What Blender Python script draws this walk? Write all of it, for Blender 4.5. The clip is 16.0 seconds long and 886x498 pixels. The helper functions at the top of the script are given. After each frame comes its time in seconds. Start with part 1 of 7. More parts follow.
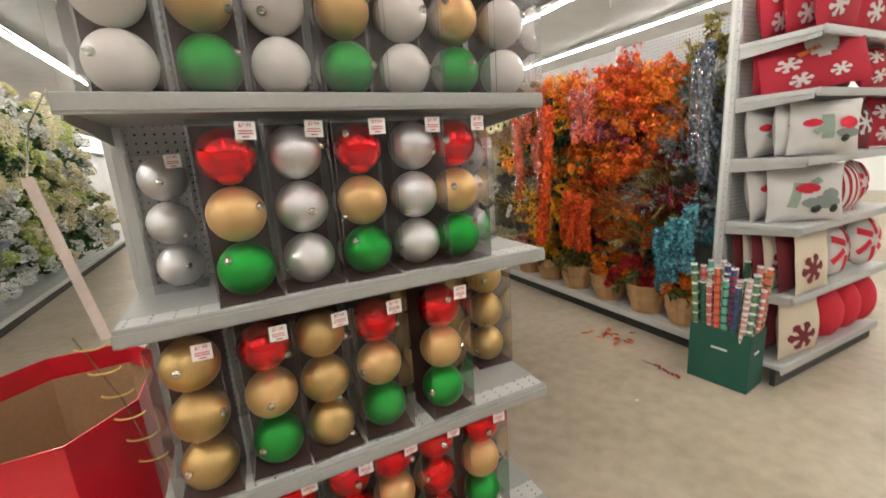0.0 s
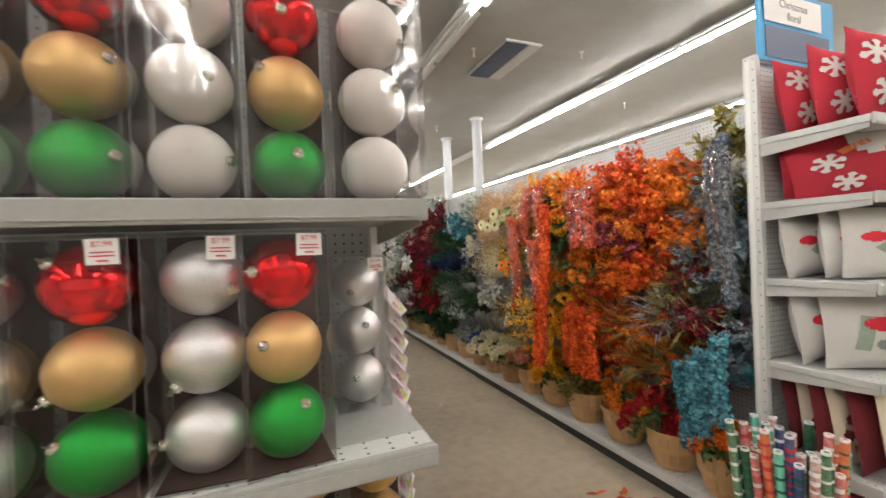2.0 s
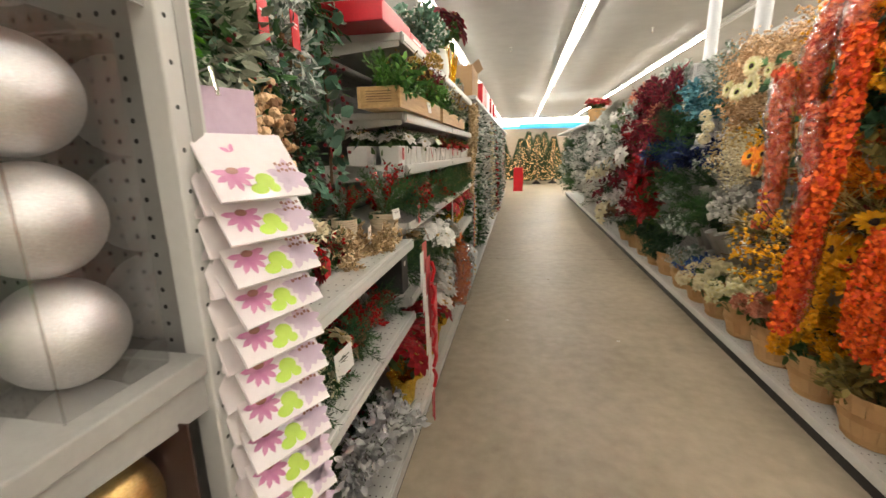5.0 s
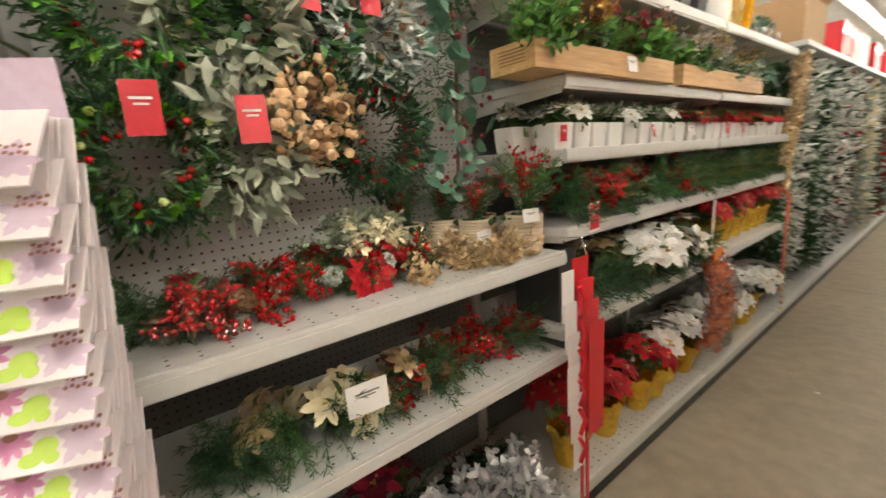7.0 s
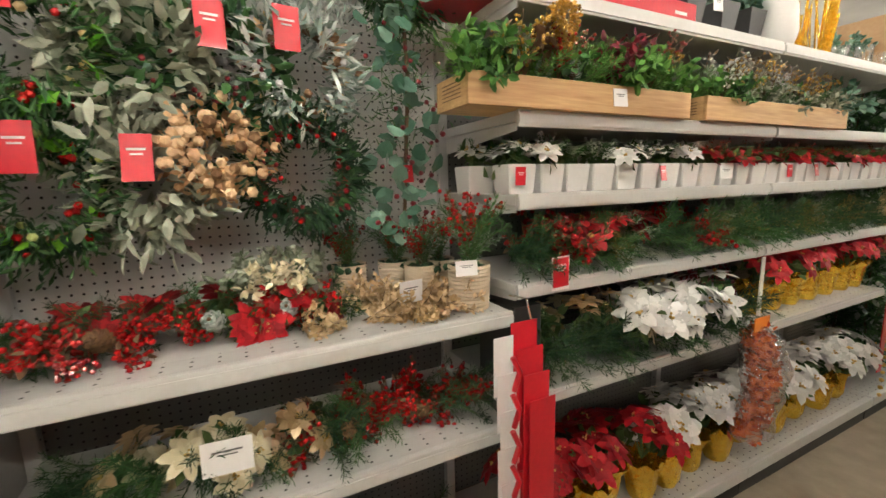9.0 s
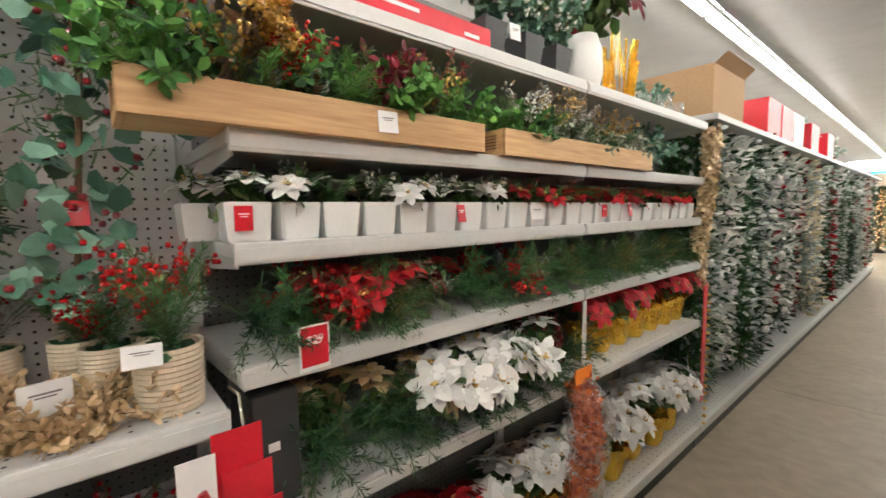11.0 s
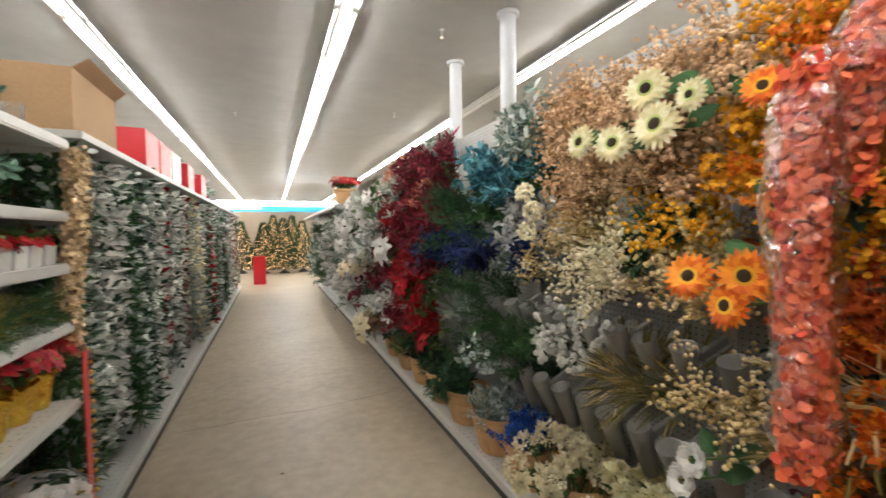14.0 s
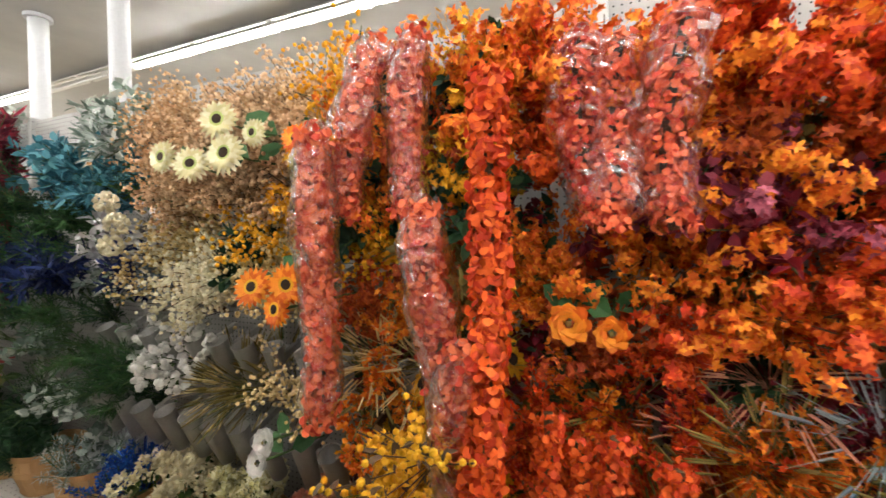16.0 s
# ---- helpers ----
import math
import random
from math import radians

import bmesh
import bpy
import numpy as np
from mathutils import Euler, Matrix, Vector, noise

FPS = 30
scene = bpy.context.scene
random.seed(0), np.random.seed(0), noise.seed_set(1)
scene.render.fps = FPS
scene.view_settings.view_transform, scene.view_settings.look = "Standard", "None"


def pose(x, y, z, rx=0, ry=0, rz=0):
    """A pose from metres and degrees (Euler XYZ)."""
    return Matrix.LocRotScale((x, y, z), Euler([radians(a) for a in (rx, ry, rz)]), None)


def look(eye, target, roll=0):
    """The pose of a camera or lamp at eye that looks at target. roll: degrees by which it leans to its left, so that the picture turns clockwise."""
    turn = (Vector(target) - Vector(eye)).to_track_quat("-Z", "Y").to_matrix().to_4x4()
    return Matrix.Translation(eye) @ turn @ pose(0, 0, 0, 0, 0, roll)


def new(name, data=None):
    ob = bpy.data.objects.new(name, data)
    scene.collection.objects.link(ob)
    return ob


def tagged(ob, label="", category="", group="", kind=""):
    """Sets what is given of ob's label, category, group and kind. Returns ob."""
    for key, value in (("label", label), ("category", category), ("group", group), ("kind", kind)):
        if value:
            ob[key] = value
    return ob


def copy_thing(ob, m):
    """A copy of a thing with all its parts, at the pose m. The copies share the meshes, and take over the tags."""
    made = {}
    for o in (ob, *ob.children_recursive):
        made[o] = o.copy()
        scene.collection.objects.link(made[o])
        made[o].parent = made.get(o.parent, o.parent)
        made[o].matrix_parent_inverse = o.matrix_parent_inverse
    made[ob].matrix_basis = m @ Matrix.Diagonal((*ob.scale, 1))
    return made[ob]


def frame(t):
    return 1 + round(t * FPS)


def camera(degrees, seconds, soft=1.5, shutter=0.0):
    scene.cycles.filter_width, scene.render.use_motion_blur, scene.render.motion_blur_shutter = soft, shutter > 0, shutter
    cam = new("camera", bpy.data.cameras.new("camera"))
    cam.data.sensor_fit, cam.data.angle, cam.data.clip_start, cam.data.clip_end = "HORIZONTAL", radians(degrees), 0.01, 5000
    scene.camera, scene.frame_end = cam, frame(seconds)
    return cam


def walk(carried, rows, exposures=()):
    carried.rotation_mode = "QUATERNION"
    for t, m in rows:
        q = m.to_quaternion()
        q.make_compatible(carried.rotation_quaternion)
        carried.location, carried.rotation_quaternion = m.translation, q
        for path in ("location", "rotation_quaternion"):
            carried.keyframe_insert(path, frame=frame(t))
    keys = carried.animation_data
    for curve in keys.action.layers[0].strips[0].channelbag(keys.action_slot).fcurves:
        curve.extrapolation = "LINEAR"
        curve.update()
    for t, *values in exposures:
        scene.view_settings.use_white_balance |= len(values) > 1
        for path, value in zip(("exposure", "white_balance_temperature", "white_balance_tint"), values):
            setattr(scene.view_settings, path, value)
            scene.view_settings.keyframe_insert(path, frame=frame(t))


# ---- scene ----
cam = camera(93.3, 16.0, shutter=0.25)
PATH = [
    (0, (0.328, 0.36, 1.52), (1.177, 2.117, 1.081), -3.9),
    (0.5, (0.468, 0.501, 1.571), (1.255, 2.325, 1.341), -1.1),
    (1, (0.584, 0.575, 1.596), (1.272, 2.453, 1.563), -1.3),
    (1.5, (0.777, 0.606, 1.618), (1.348, 2.522, 1.672), -2.1),
    (2, (0.963, 0.668, 1.593), (1.711, 2.523, 1.579), -2.5),
    (2.5, (1.113, 0.8, 1.55), (2.02, 2.581, 1.471), -1.6),
    (3, (1.252, 0.94, 1.523), (2.156, 2.719, 1.385), -1.9),
    (3.5, (1.396, 1.025, 1.484), (2.014, 2.917, 1.292), -1.9),
    (4, (1.468, 1.105, 1.446), (1.698, 3.073, 1.176), -1.5),
    (4.3, (1.522, 1.168, 1.456), (1.571, 3.136, 1.102), -1.1),
    (4.5, (1.565, 1.245, 1.448), (1.482, 3.204, 1.055), -1.1),
    (4.7, (1.607, 1.325, 1.446), (1.408, 3.268, 1.017), -0.8),
    (6.8, (1.986, 2.06, 1.372), (0.598, 3.44, 0.965), -5.2),
    (7, (1.998, 2.093, 1.378), (0.451, 3.291, 0.964), -4.1),
    (7.5, (2.103, 2.203, 1.379), (0.31, 2.971, 0.94), -2.3),
    (8, (2.184, 2.293, 1.414), (0.37, 3.032, 1.014), -1.8),
    (8.2, (2.177, 2.331, 1.418), (0.373, 3.105, 1.038), -1.7),
    (10.3, (2.051, 2.896, 1.436), (0.352, 3.924, 1.201), -0.4),
    (10.5, (2.05, 2.94, 1.435), (0.386, 4.029, 1.218), -0.4),
    (11, (2.066, 3.007, 1.443), (0.541, 4.288, 1.263), -0.9),
    (11.5, (2.09, 3.05, 1.444), (0.777, 4.55, 1.285), -1.7),
    (12, (2.098, 3.105, 1.445), (1.155, 4.859, 1.258), -2.0),
    (12.5, (2.06, 3.228, 1.469), (1.509, 5.14, 1.273), -2.0),
    (13, (1.993, 3.329, 1.492), (1.86, 5.32, 1.346), -2.1),
    (13.5, (1.978, 3.375, 1.5), (2.287, 5.349, 1.404), -1.8),
    (14, (2.001, 3.387, 1.502), (2.756, 5.238, 1.419), -0.7),
    (14.5, (2.038, 3.389, 1.504), (3.223, 4.999, 1.447), 0.7),
    (15, (2.066, 3.32, 1.514), (3.572, 4.636, 1.478), 1.0),
    (15.5, (2.081, 3.212, 1.513), (3.801, 4.233, 1.48), 0.6),
    (16, (2.068, 3.118, 1.529), (3.896, 3.928, 1.468), -0.3),
]
walk(cam, [(t, look(eye, target, roll)) for t, eye, target, roll in PATH],
     exposures=[(0, -0.03, 6500, 10), (3, -0.03, 6500, 10), (4.2, 0.07, 7100, 10), (7, 0.4, 7200, 10), (8.2, 0.4, 7200, 10), (10.5, 0.42, 6500, 10), (12, 0.28, 6500, 10), (13.5, 0.17, 6500, 10), (16, 0.32, 6500, 10)])

# ---- light ----
world = bpy.data.worlds.new("world")
scene.world = world
world.use_nodes = True
world.node_tree.nodes["Background"].inputs[0].default_value = (0.9, 0.95, 1.0, 1)
world.node_tree.nodes["Background"].inputs[1].default_value = 0.02
TUBE = 80.0          # strength of the fluorescent tubes
CEIL = 3.86          # ceiling height


# ---- materials ----
def nodes_of(name):
    m = bpy.data.materials.new(name)
    m.use_nodes = True
    return m, m.node_tree, m.node_tree.nodes["Principled BSDF"]


def paint(name, a, b=None, rough=0.5, metal=0.0, scale=6.0, fine=90.0, bump=0.15, coat=0.0, island=0.0, stretch=(1, 1, 1), spec=0.5, depth=0.002):
    """A surface of two colours mixed by coarse and fine noise, with relief."""
    m, t, p = nodes_of(name)
    b = b or tuple(c * 0.8 for c in a)
    co = t.nodes.new("ShaderNodeTexCoord")
    mp = t.nodes.new("ShaderNodeMapping")
    mp.inputs["Scale"].default_value = stretch
    t.links.new(co.outputs["Object"], mp.inputs[0])
    n1 = t.nodes.new("ShaderNodeTexNoise")
    n1.inputs["Scale"].default_value, n1.inputs["Detail"].default_value = scale, 4
    n2 = t.nodes.new("ShaderNodeTexNoise")
    n2.inputs["Scale"].default_value, n2.inputs["Detail"].default_value = fine, 3
    for n in (n1, n2):
        t.links.new(mp.outputs[0], n.inputs["Vector"])
    mix = t.nodes.new("ShaderNodeMath")
    mix.operation = "MULTIPLY_ADD"
    mix.inputs[1].default_value = 0.45
    t.links.new(n2.outputs[0], mix.inputs[0])
    half = t.nodes.new("ShaderNodeMath")
    half.operation = "MULTIPLY"
    half.inputs[1].default_value = 0.6
    t.links.new(n1.outputs[0], half.inputs[0])
    t.links.new(half.outputs[0], mix.inputs[2])
    fac = mix.outputs[0]
    if island:
        geo = t.nodes.new("ShaderNodeNewGeometry")
        oi = t.nodes.new("ShaderNodeObjectInfo")
        add = t.nodes.new("ShaderNodeMath")
        add.operation = "MULTIPLY_ADD"
        add.inputs[1].default_value = island
        t.links.new(geo.outputs["Random Per Island"], add.inputs[0])
        sc = t.nodes.new("ShaderNodeMath")
        sc.operation = "MULTIPLY_ADD"
        sc.inputs[1].default_value = 1 - island
        t.links.new(fac, sc.inputs[0])
        ob = t.nodes.new("ShaderNodeMath")
        ob.operation = "MULTIPLY_ADD"
        ob.inputs[1].default_value, ob.inputs[2].default_value = 0.3, -0.15
        t.links.new(oi.outputs["Random"], ob.inputs[0])
        t.links.new(ob.outputs[0], sc.inputs[2])
        t.links.new(sc.outputs[0], add.inputs[2])
        fac = add.outputs[0]
    ramp = t.nodes.new("ShaderNodeValToRGB")
    ramp.color_ramp.elements[0].position, ramp.color_ramp.elements[1].position = 0.3, 0.72
    ramp.color_ramp.elements[0].color, ramp.color_ramp.elements[1].color = (*a, 1), (*b, 1)
    t.links.new(fac, ramp.inputs[0])
    t.links.new(ramp.outputs[0], p.inputs["Base Color"])
    bp = t.nodes.new("ShaderNodeBump")
    bp.inputs["Strength"].default_value, bp.inputs["Distance"].default_value = bump, depth
    t.links.new(n2.outputs[0], bp.inputs["Height"])
    t.links.new(bp.outputs[0], p.inputs["Normal"])
    rr = t.nodes.new("ShaderNodeMapRange")
    rr.inputs["To Min"].default_value, rr.inputs["To Max"].default_value = max(0.02, rough - 0.1), min(1, rough + 0.1)
    t.links.new(n1.outputs[0], rr.inputs[0])
    t.links.new(rr.outputs[0], p.inputs["Roughness"])
    p.inputs["Metallic"].default_value = metal
    p.inputs["Coat Weight"].default_value = coat
    p.inputs["Specular IOR Level"].default_value = spec
    return m


def leafy(name, a, b, rough=0.55, spec=0.3):
    return paint(name, a, b, rough=rough, island=0.75, scale=9, fine=140, bump=0.1, spec=spec)


def glow(name, col, strength):
    m, t, p = nodes_of(name)
    p.inputs["Base Color"].default_value = (0.9, 0.9, 0.9, 1)
    p.inputs["Emission Color"].default_value = (*col, 1)
    p.inputs["Emission Strength"].default_value = strength
    return m


def clear(name, tint=(1, 1, 1), gloss=0.1, rough=0.06, wrinkle=0.0, scale=30.0):
    """Thin clear plastic: see-through with a gloss that grows at grazing angles."""
    m = bpy.data.materials.new(name)
    m.use_nodes = True
    t = m.node_tree
    t.nodes.remove(t.nodes["Principled BSDF"])
    tr = t.nodes.new("ShaderNodeBsdfTransparent")
    tr.inputs[0].default_value = (*tint, 1)
    gl = t.nodes.new("ShaderNodeBsdfGlossy")
    gl.inputs["Roughness"].default_value = rough
    fr = t.nodes.new("ShaderNodeLayerWeight")
    fr.inputs[0].default_value = 0.25
    mr = t.nodes.new("ShaderNodeMapRange")
    mr.inputs["To Min"].default_value, mr.inputs["To Max"].default_value = gloss, min(1.0, gloss + 0.5)
    t.links.new(fr.outputs["Fresnel"], mr.inputs[0])
    mx = t.nodes.new("ShaderNodeMixShader")
    t.links.new(mr.outputs[0], mx.inputs[0])
    t.links.new(tr.outputs[0], mx.inputs[1])
    t.links.new(gl.outputs[0], mx.inputs[2])
    t.links.new(mx.outputs[0], t.nodes["Material Output"].inputs[0])
    if wrinkle:
        co = t.nodes.new("ShaderNodeTexCoord")
        n = t.nodes.new("ShaderNodeTexNoise")
        n.inputs["Scale"].default_value, n.inputs["Detail"].default_value = scale, 2
        t.links.new(co.outputs["Object"], n.inputs["Vector"])
        bp = t.nodes.new("ShaderNodeBump")
        bp.inputs["Strength"].default_value, bp.inputs["Distance"].default_value = wrinkle, 0.02
        t.links.new(n.outputs[0], bp.inputs["Height"])
        t.links.new(bp.outputs[0], gl.inputs["Normal"])
    return m


def holed(name, a, pitch, radius, axes, rough=0.45):
    """Painted steel or board with a regular grid of punched holes, along two axes."""
    m = paint(name, a, tuple(c * 0.9 for c in a), rough=rough, scale=3, fine=60, bump=0.05)
    t = m.node_tree
    p = t.nodes["Principled BSDF"]
    co = t.nodes.new("ShaderNodeTexCoord")
    sep = t.nodes.new("ShaderNodeSeparateXYZ")
    t.links.new(co.outputs["Object"], sep.inputs[0])
    parts = []
    for ax, pt in zip(axes, pitch):
        d = t.nodes.new("ShaderNodeMath")
        d.operation = "DIVIDE"
        d.inputs[1].default_value = pt
        t.links.new(sep.outputs[ax], d.inputs[0])
        f = t.nodes.new("ShaderNodeMath")
        f.operation = "FRACT"
        t.links.new(d.outputs[0], f.inputs[0])
        s = t.nodes.new("ShaderNodeMath")
        s.operation = "SUBTRACT"
        s.inputs[1].default_value = 0.5
        t.links.new(f.outputs[0], s.inputs[0])
        q = t.nodes.new("ShaderNodeMath")
        q.operation = "MULTIPLY"
        q.inputs[1].default_value = pt
        t.links.new(s.outputs[0], q.inputs[0])
        w = t.nodes.new("ShaderNodeMath")
        w.operation = "POWER"
        w.inputs[1].default_value = 2
        ab = t.nodes.new("ShaderNodeMath")
        ab.operation = "ABSOLUTE"
        t.links.new(q.outputs[0], ab.inputs[0])
        t.links.new(ab.outputs[0], w.inputs[0])
        parts.append(w)
    sm = t.nodes.new("ShaderNodeMath")
    t.links.new(parts[0].outputs[0], sm.inputs[0])
    t.links.new(parts[1].outputs[0], sm.inputs[1])
    lt = t.nodes.new("ShaderNodeMath")
    lt.operation = "LESS_THAN"
    lt.inputs[1].default_value = radius * radius
    t.links.new(sm.outputs[0], lt.inputs[0])
    mx = t.nodes.new("ShaderNodeMix")
    mx.data_type = "RGBA"
    old = p.inputs["Base Color"].links[0].from_socket
    t.links.new(lt.outputs[0], mx.inputs[0])
    t.links.new(old, mx.inputs[6])
    mx.inputs[7].default_value = (0.012, 0.012, 0.012, 1)
    t.links.new(mx.outputs[2], p.inputs["Base Color"])
    return m


def lined(name, a, b, freq, axis=0, rough=0.6, sharp=True):
    """Bands of two colours across one axis."""
    m = paint(name, a, tuple(c * 0.9 for c in a), rough=rough)
    t = m.node_tree
    p = t.nodes["Principled BSDF"]
    co = t.nodes.new("ShaderNodeTexCoord")
    sep = t.nodes.new("ShaderNodeSeparateXYZ")
    t.links.new(co.outputs["Object"], sep.inputs[0])
    d = t.nodes.new("ShaderNodeMath")
    d.operation = "MULTIPLY"
    d.inputs[1].default_value = freq
    t.links.new(sep.outputs[axis], d.inputs[0])
    f = t.nodes.new("ShaderNodeMath")
    f.operation = "FRACT"
    t.links.new(d.outputs[0], f.inputs[0])
    g = t.nodes.new("ShaderNodeMath")
    g.operation = "GREATER_THAN"
    g.inputs[1].default_value = 0.5
    t.links.new(f.outputs[0], g.inputs[0])
    mx = t.nodes.new("ShaderNodeMix")
    mx.data_type = "RGBA"
    t.links.new(g.outputs[0], mx.inputs[0])
    t.links.new(p.inputs["Base Color"].links[0].from_socket, mx.inputs[6])
    mx.inputs[7].default_value = (*b, 1)
    t.links.new(mx.outputs[2], p.inputs["Base Color"])
    return m


CONCRETE = paint("sealed_concrete", (0.31, 0.255, 0.18), (0.52, 0.445, 0.34), rough=0.42, scale=1.3, fine=11, bump=0.05, spec=0.5)
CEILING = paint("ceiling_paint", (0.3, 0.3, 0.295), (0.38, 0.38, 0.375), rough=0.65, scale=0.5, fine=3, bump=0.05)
WHITE_WALL = paint("wall_paint", (0.72, 0.72, 0.7), (0.78, 0.78, 0.76), rough=0.8, scale=0.7, fine=20)
STEEL = paint("white_enamel", (0.55, 0.55, 0.53), (0.63, 0.63, 0.61), rough=0.38, scale=4, fine=70, bump=0.04)
STEEL_GREY = paint("grey_enamel", (0.42, 0.42, 0.41), (0.5, 0.5, 0.49), rough=0.4, scale=4, fine=70, bump=0.04)
SHELF_TOP_X = holed("punched_shelf_steel", (0.58, 0.58, 0.56), (0.0254, 0.051), 0.0035, (0, 1))
PEG_YZ = holed("pegboard_side", (0.72, 0.72, 0.7), (0.0254, 0.0254), 0.0036, (1, 2))
# end display board: shade below its top shelf put into the colour
PEG_END_SHADED = holed("pegboard_end_shaded", (0.34, 0.335, 0.32), (0.0254, 0.0254), 0.0034, (1, 2))
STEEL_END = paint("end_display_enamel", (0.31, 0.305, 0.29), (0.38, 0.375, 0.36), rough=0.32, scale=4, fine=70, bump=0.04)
# white pegboard, its colour darkened for the shade behind the flowers
PEG_FLOWER_SHADED = holed("flower_wall_pegboard_shaded", (0.42, 0.42, 0.41), (0.0254, 0.0254), 0.0034, (1, 2))
# pegboard colour taken dark to carry the shade inside the full shelves
PEG_SHADE = holed("shaded_pegboard", (0.16, 0.16, 0.155), (0.0254, 0.0254), 0.0034, (1, 2))
SLOTTED = holed("slotted_upright", (0.58, 0.58, 0.57), (0.03, 0.0508), 0.003, (0, 2))
COLUMN = paint("grey_column_paint", (0.46, 0.48, 0.52), (0.54, 0.56, 0.59), rough=0.45, scale=3, fine=40)
KICK = paint("black_kick", (0.012, 0.012, 0.012), (0.03, 0.028, 0.026), rough=0.5)
DARK = paint("dark_metal", (0.03, 0.03, 0.032), (0.05, 0.05, 0.05), rough=0.5)
LAMP = glow("fluorescent_tube", (1.0, 0.965, 0.9), TUBE)
LAMP_OFF = paint("unlit_tube", (0.55, 0.56, 0.56), (0.6, 0.6, 0.6), rough=0.4)
BLUE = paint("blue_panel", (0.015, 0.26, 0.55), (0.03, 0.32, 0.62), rough=0.5)
NAVY = paint("navy_panel", (0.01, 0.025, 0.085), (0.015, 0.04, 0.12), rough=0.5)
CARD_WHITE = paint("white_card", (0.78, 0.77, 0.76), (0.84, 0.83, 0.82), rough=0.6)
INK_RED = paint("red_print", (0.5, 0.03, 0.05), (0.58, 0.05, 0.07), rough=0.6)
INK_GREY = paint("grey_print", (0.12, 0.12, 0.13), (0.2, 0.2, 0.2), rough=0.6)
CARD_RED = paint("red_card", (0.5, 0.008, 0.02), (0.62, 0.015, 0.03), rough=0.32, coat=0.2)
KRAFT = paint("cardboard", (0.33, 0.2, 0.1), (0.42, 0.27, 0.15), rough=0.8, scale=3, fine=60)
BOX_DARK = paint("burgundy_card", (0.028, 0.012, 0.012), (0.06, 0.022, 0.02), rough=0.5)
BASKET = paint("basket_wood", (0.42, 0.235, 0.095), (0.56, 0.34, 0.16), rough=0.65, scale=5, fine=60, bump=0.3, stretch=(1, 1, 0.12), island=0.4)
CRATE = paint("pine_board", (0.34, 0.17, 0.06), (0.74, 0.5, 0.25), rough=0.55, scale=9, fine=34, bump=0.3, stretch=(2, 0.25, 4.5), island=0.25)
PLASTIC = clear("clear_plastic", gloss=0.035, rough=0.04)
FILM = clear("crinkled_film", tint=(0.97, 0.95, 0.95), gloss=0.17, rough=0.14, wrinkle=0.9, scale=45)
BALL_RED = paint("red_chrome_ball", (0.78, 0.008, 0.012), (0.86, 0.015, 0.02), rough=0.1, metal=1.0, bump=0.0)
BALL_GOLD = paint("satin_gold_ball", (0.68, 0.43, 0.18), (0.76, 0.5, 0.22), rough=0.48, metal=0.8, bump=0.02)
BALL_GREEN = paint("green_glitter_ball", (0.004, 0.2, 0.022), (0.02, 0.42, 0.06), rough=0.38, metal=0.9, scale=420, fine=700, bump=0.35)
BALL_SILVER = paint("silver_glitter_ball", (0.55, 0.53, 0.54), (0.9, 0.88, 0.88), rough=0.4, metal=0.95, scale=420, fine=700, bump=0.3)
BALL_WHITE = paint("pearl_white_ball", (0.62, 0.56, 0.53), (0.7, 0.64, 0.61), rough=0.3, metal=0.0, fine=420, bump=0.1, coat=0.4)
BALL_ANTIQUE = paint("antique_gold_ball", (0.46, 0.3, 0.1), (0.7, 0.48, 0.2), rough=0.32, metal=0.95, scale=300, fine=420, bump=0.35)
CHROME = paint("polished_cap", (0.7, 0.68, 0.62), (0.8, 0.78, 0.7), rough=0.12, metal=1.0)


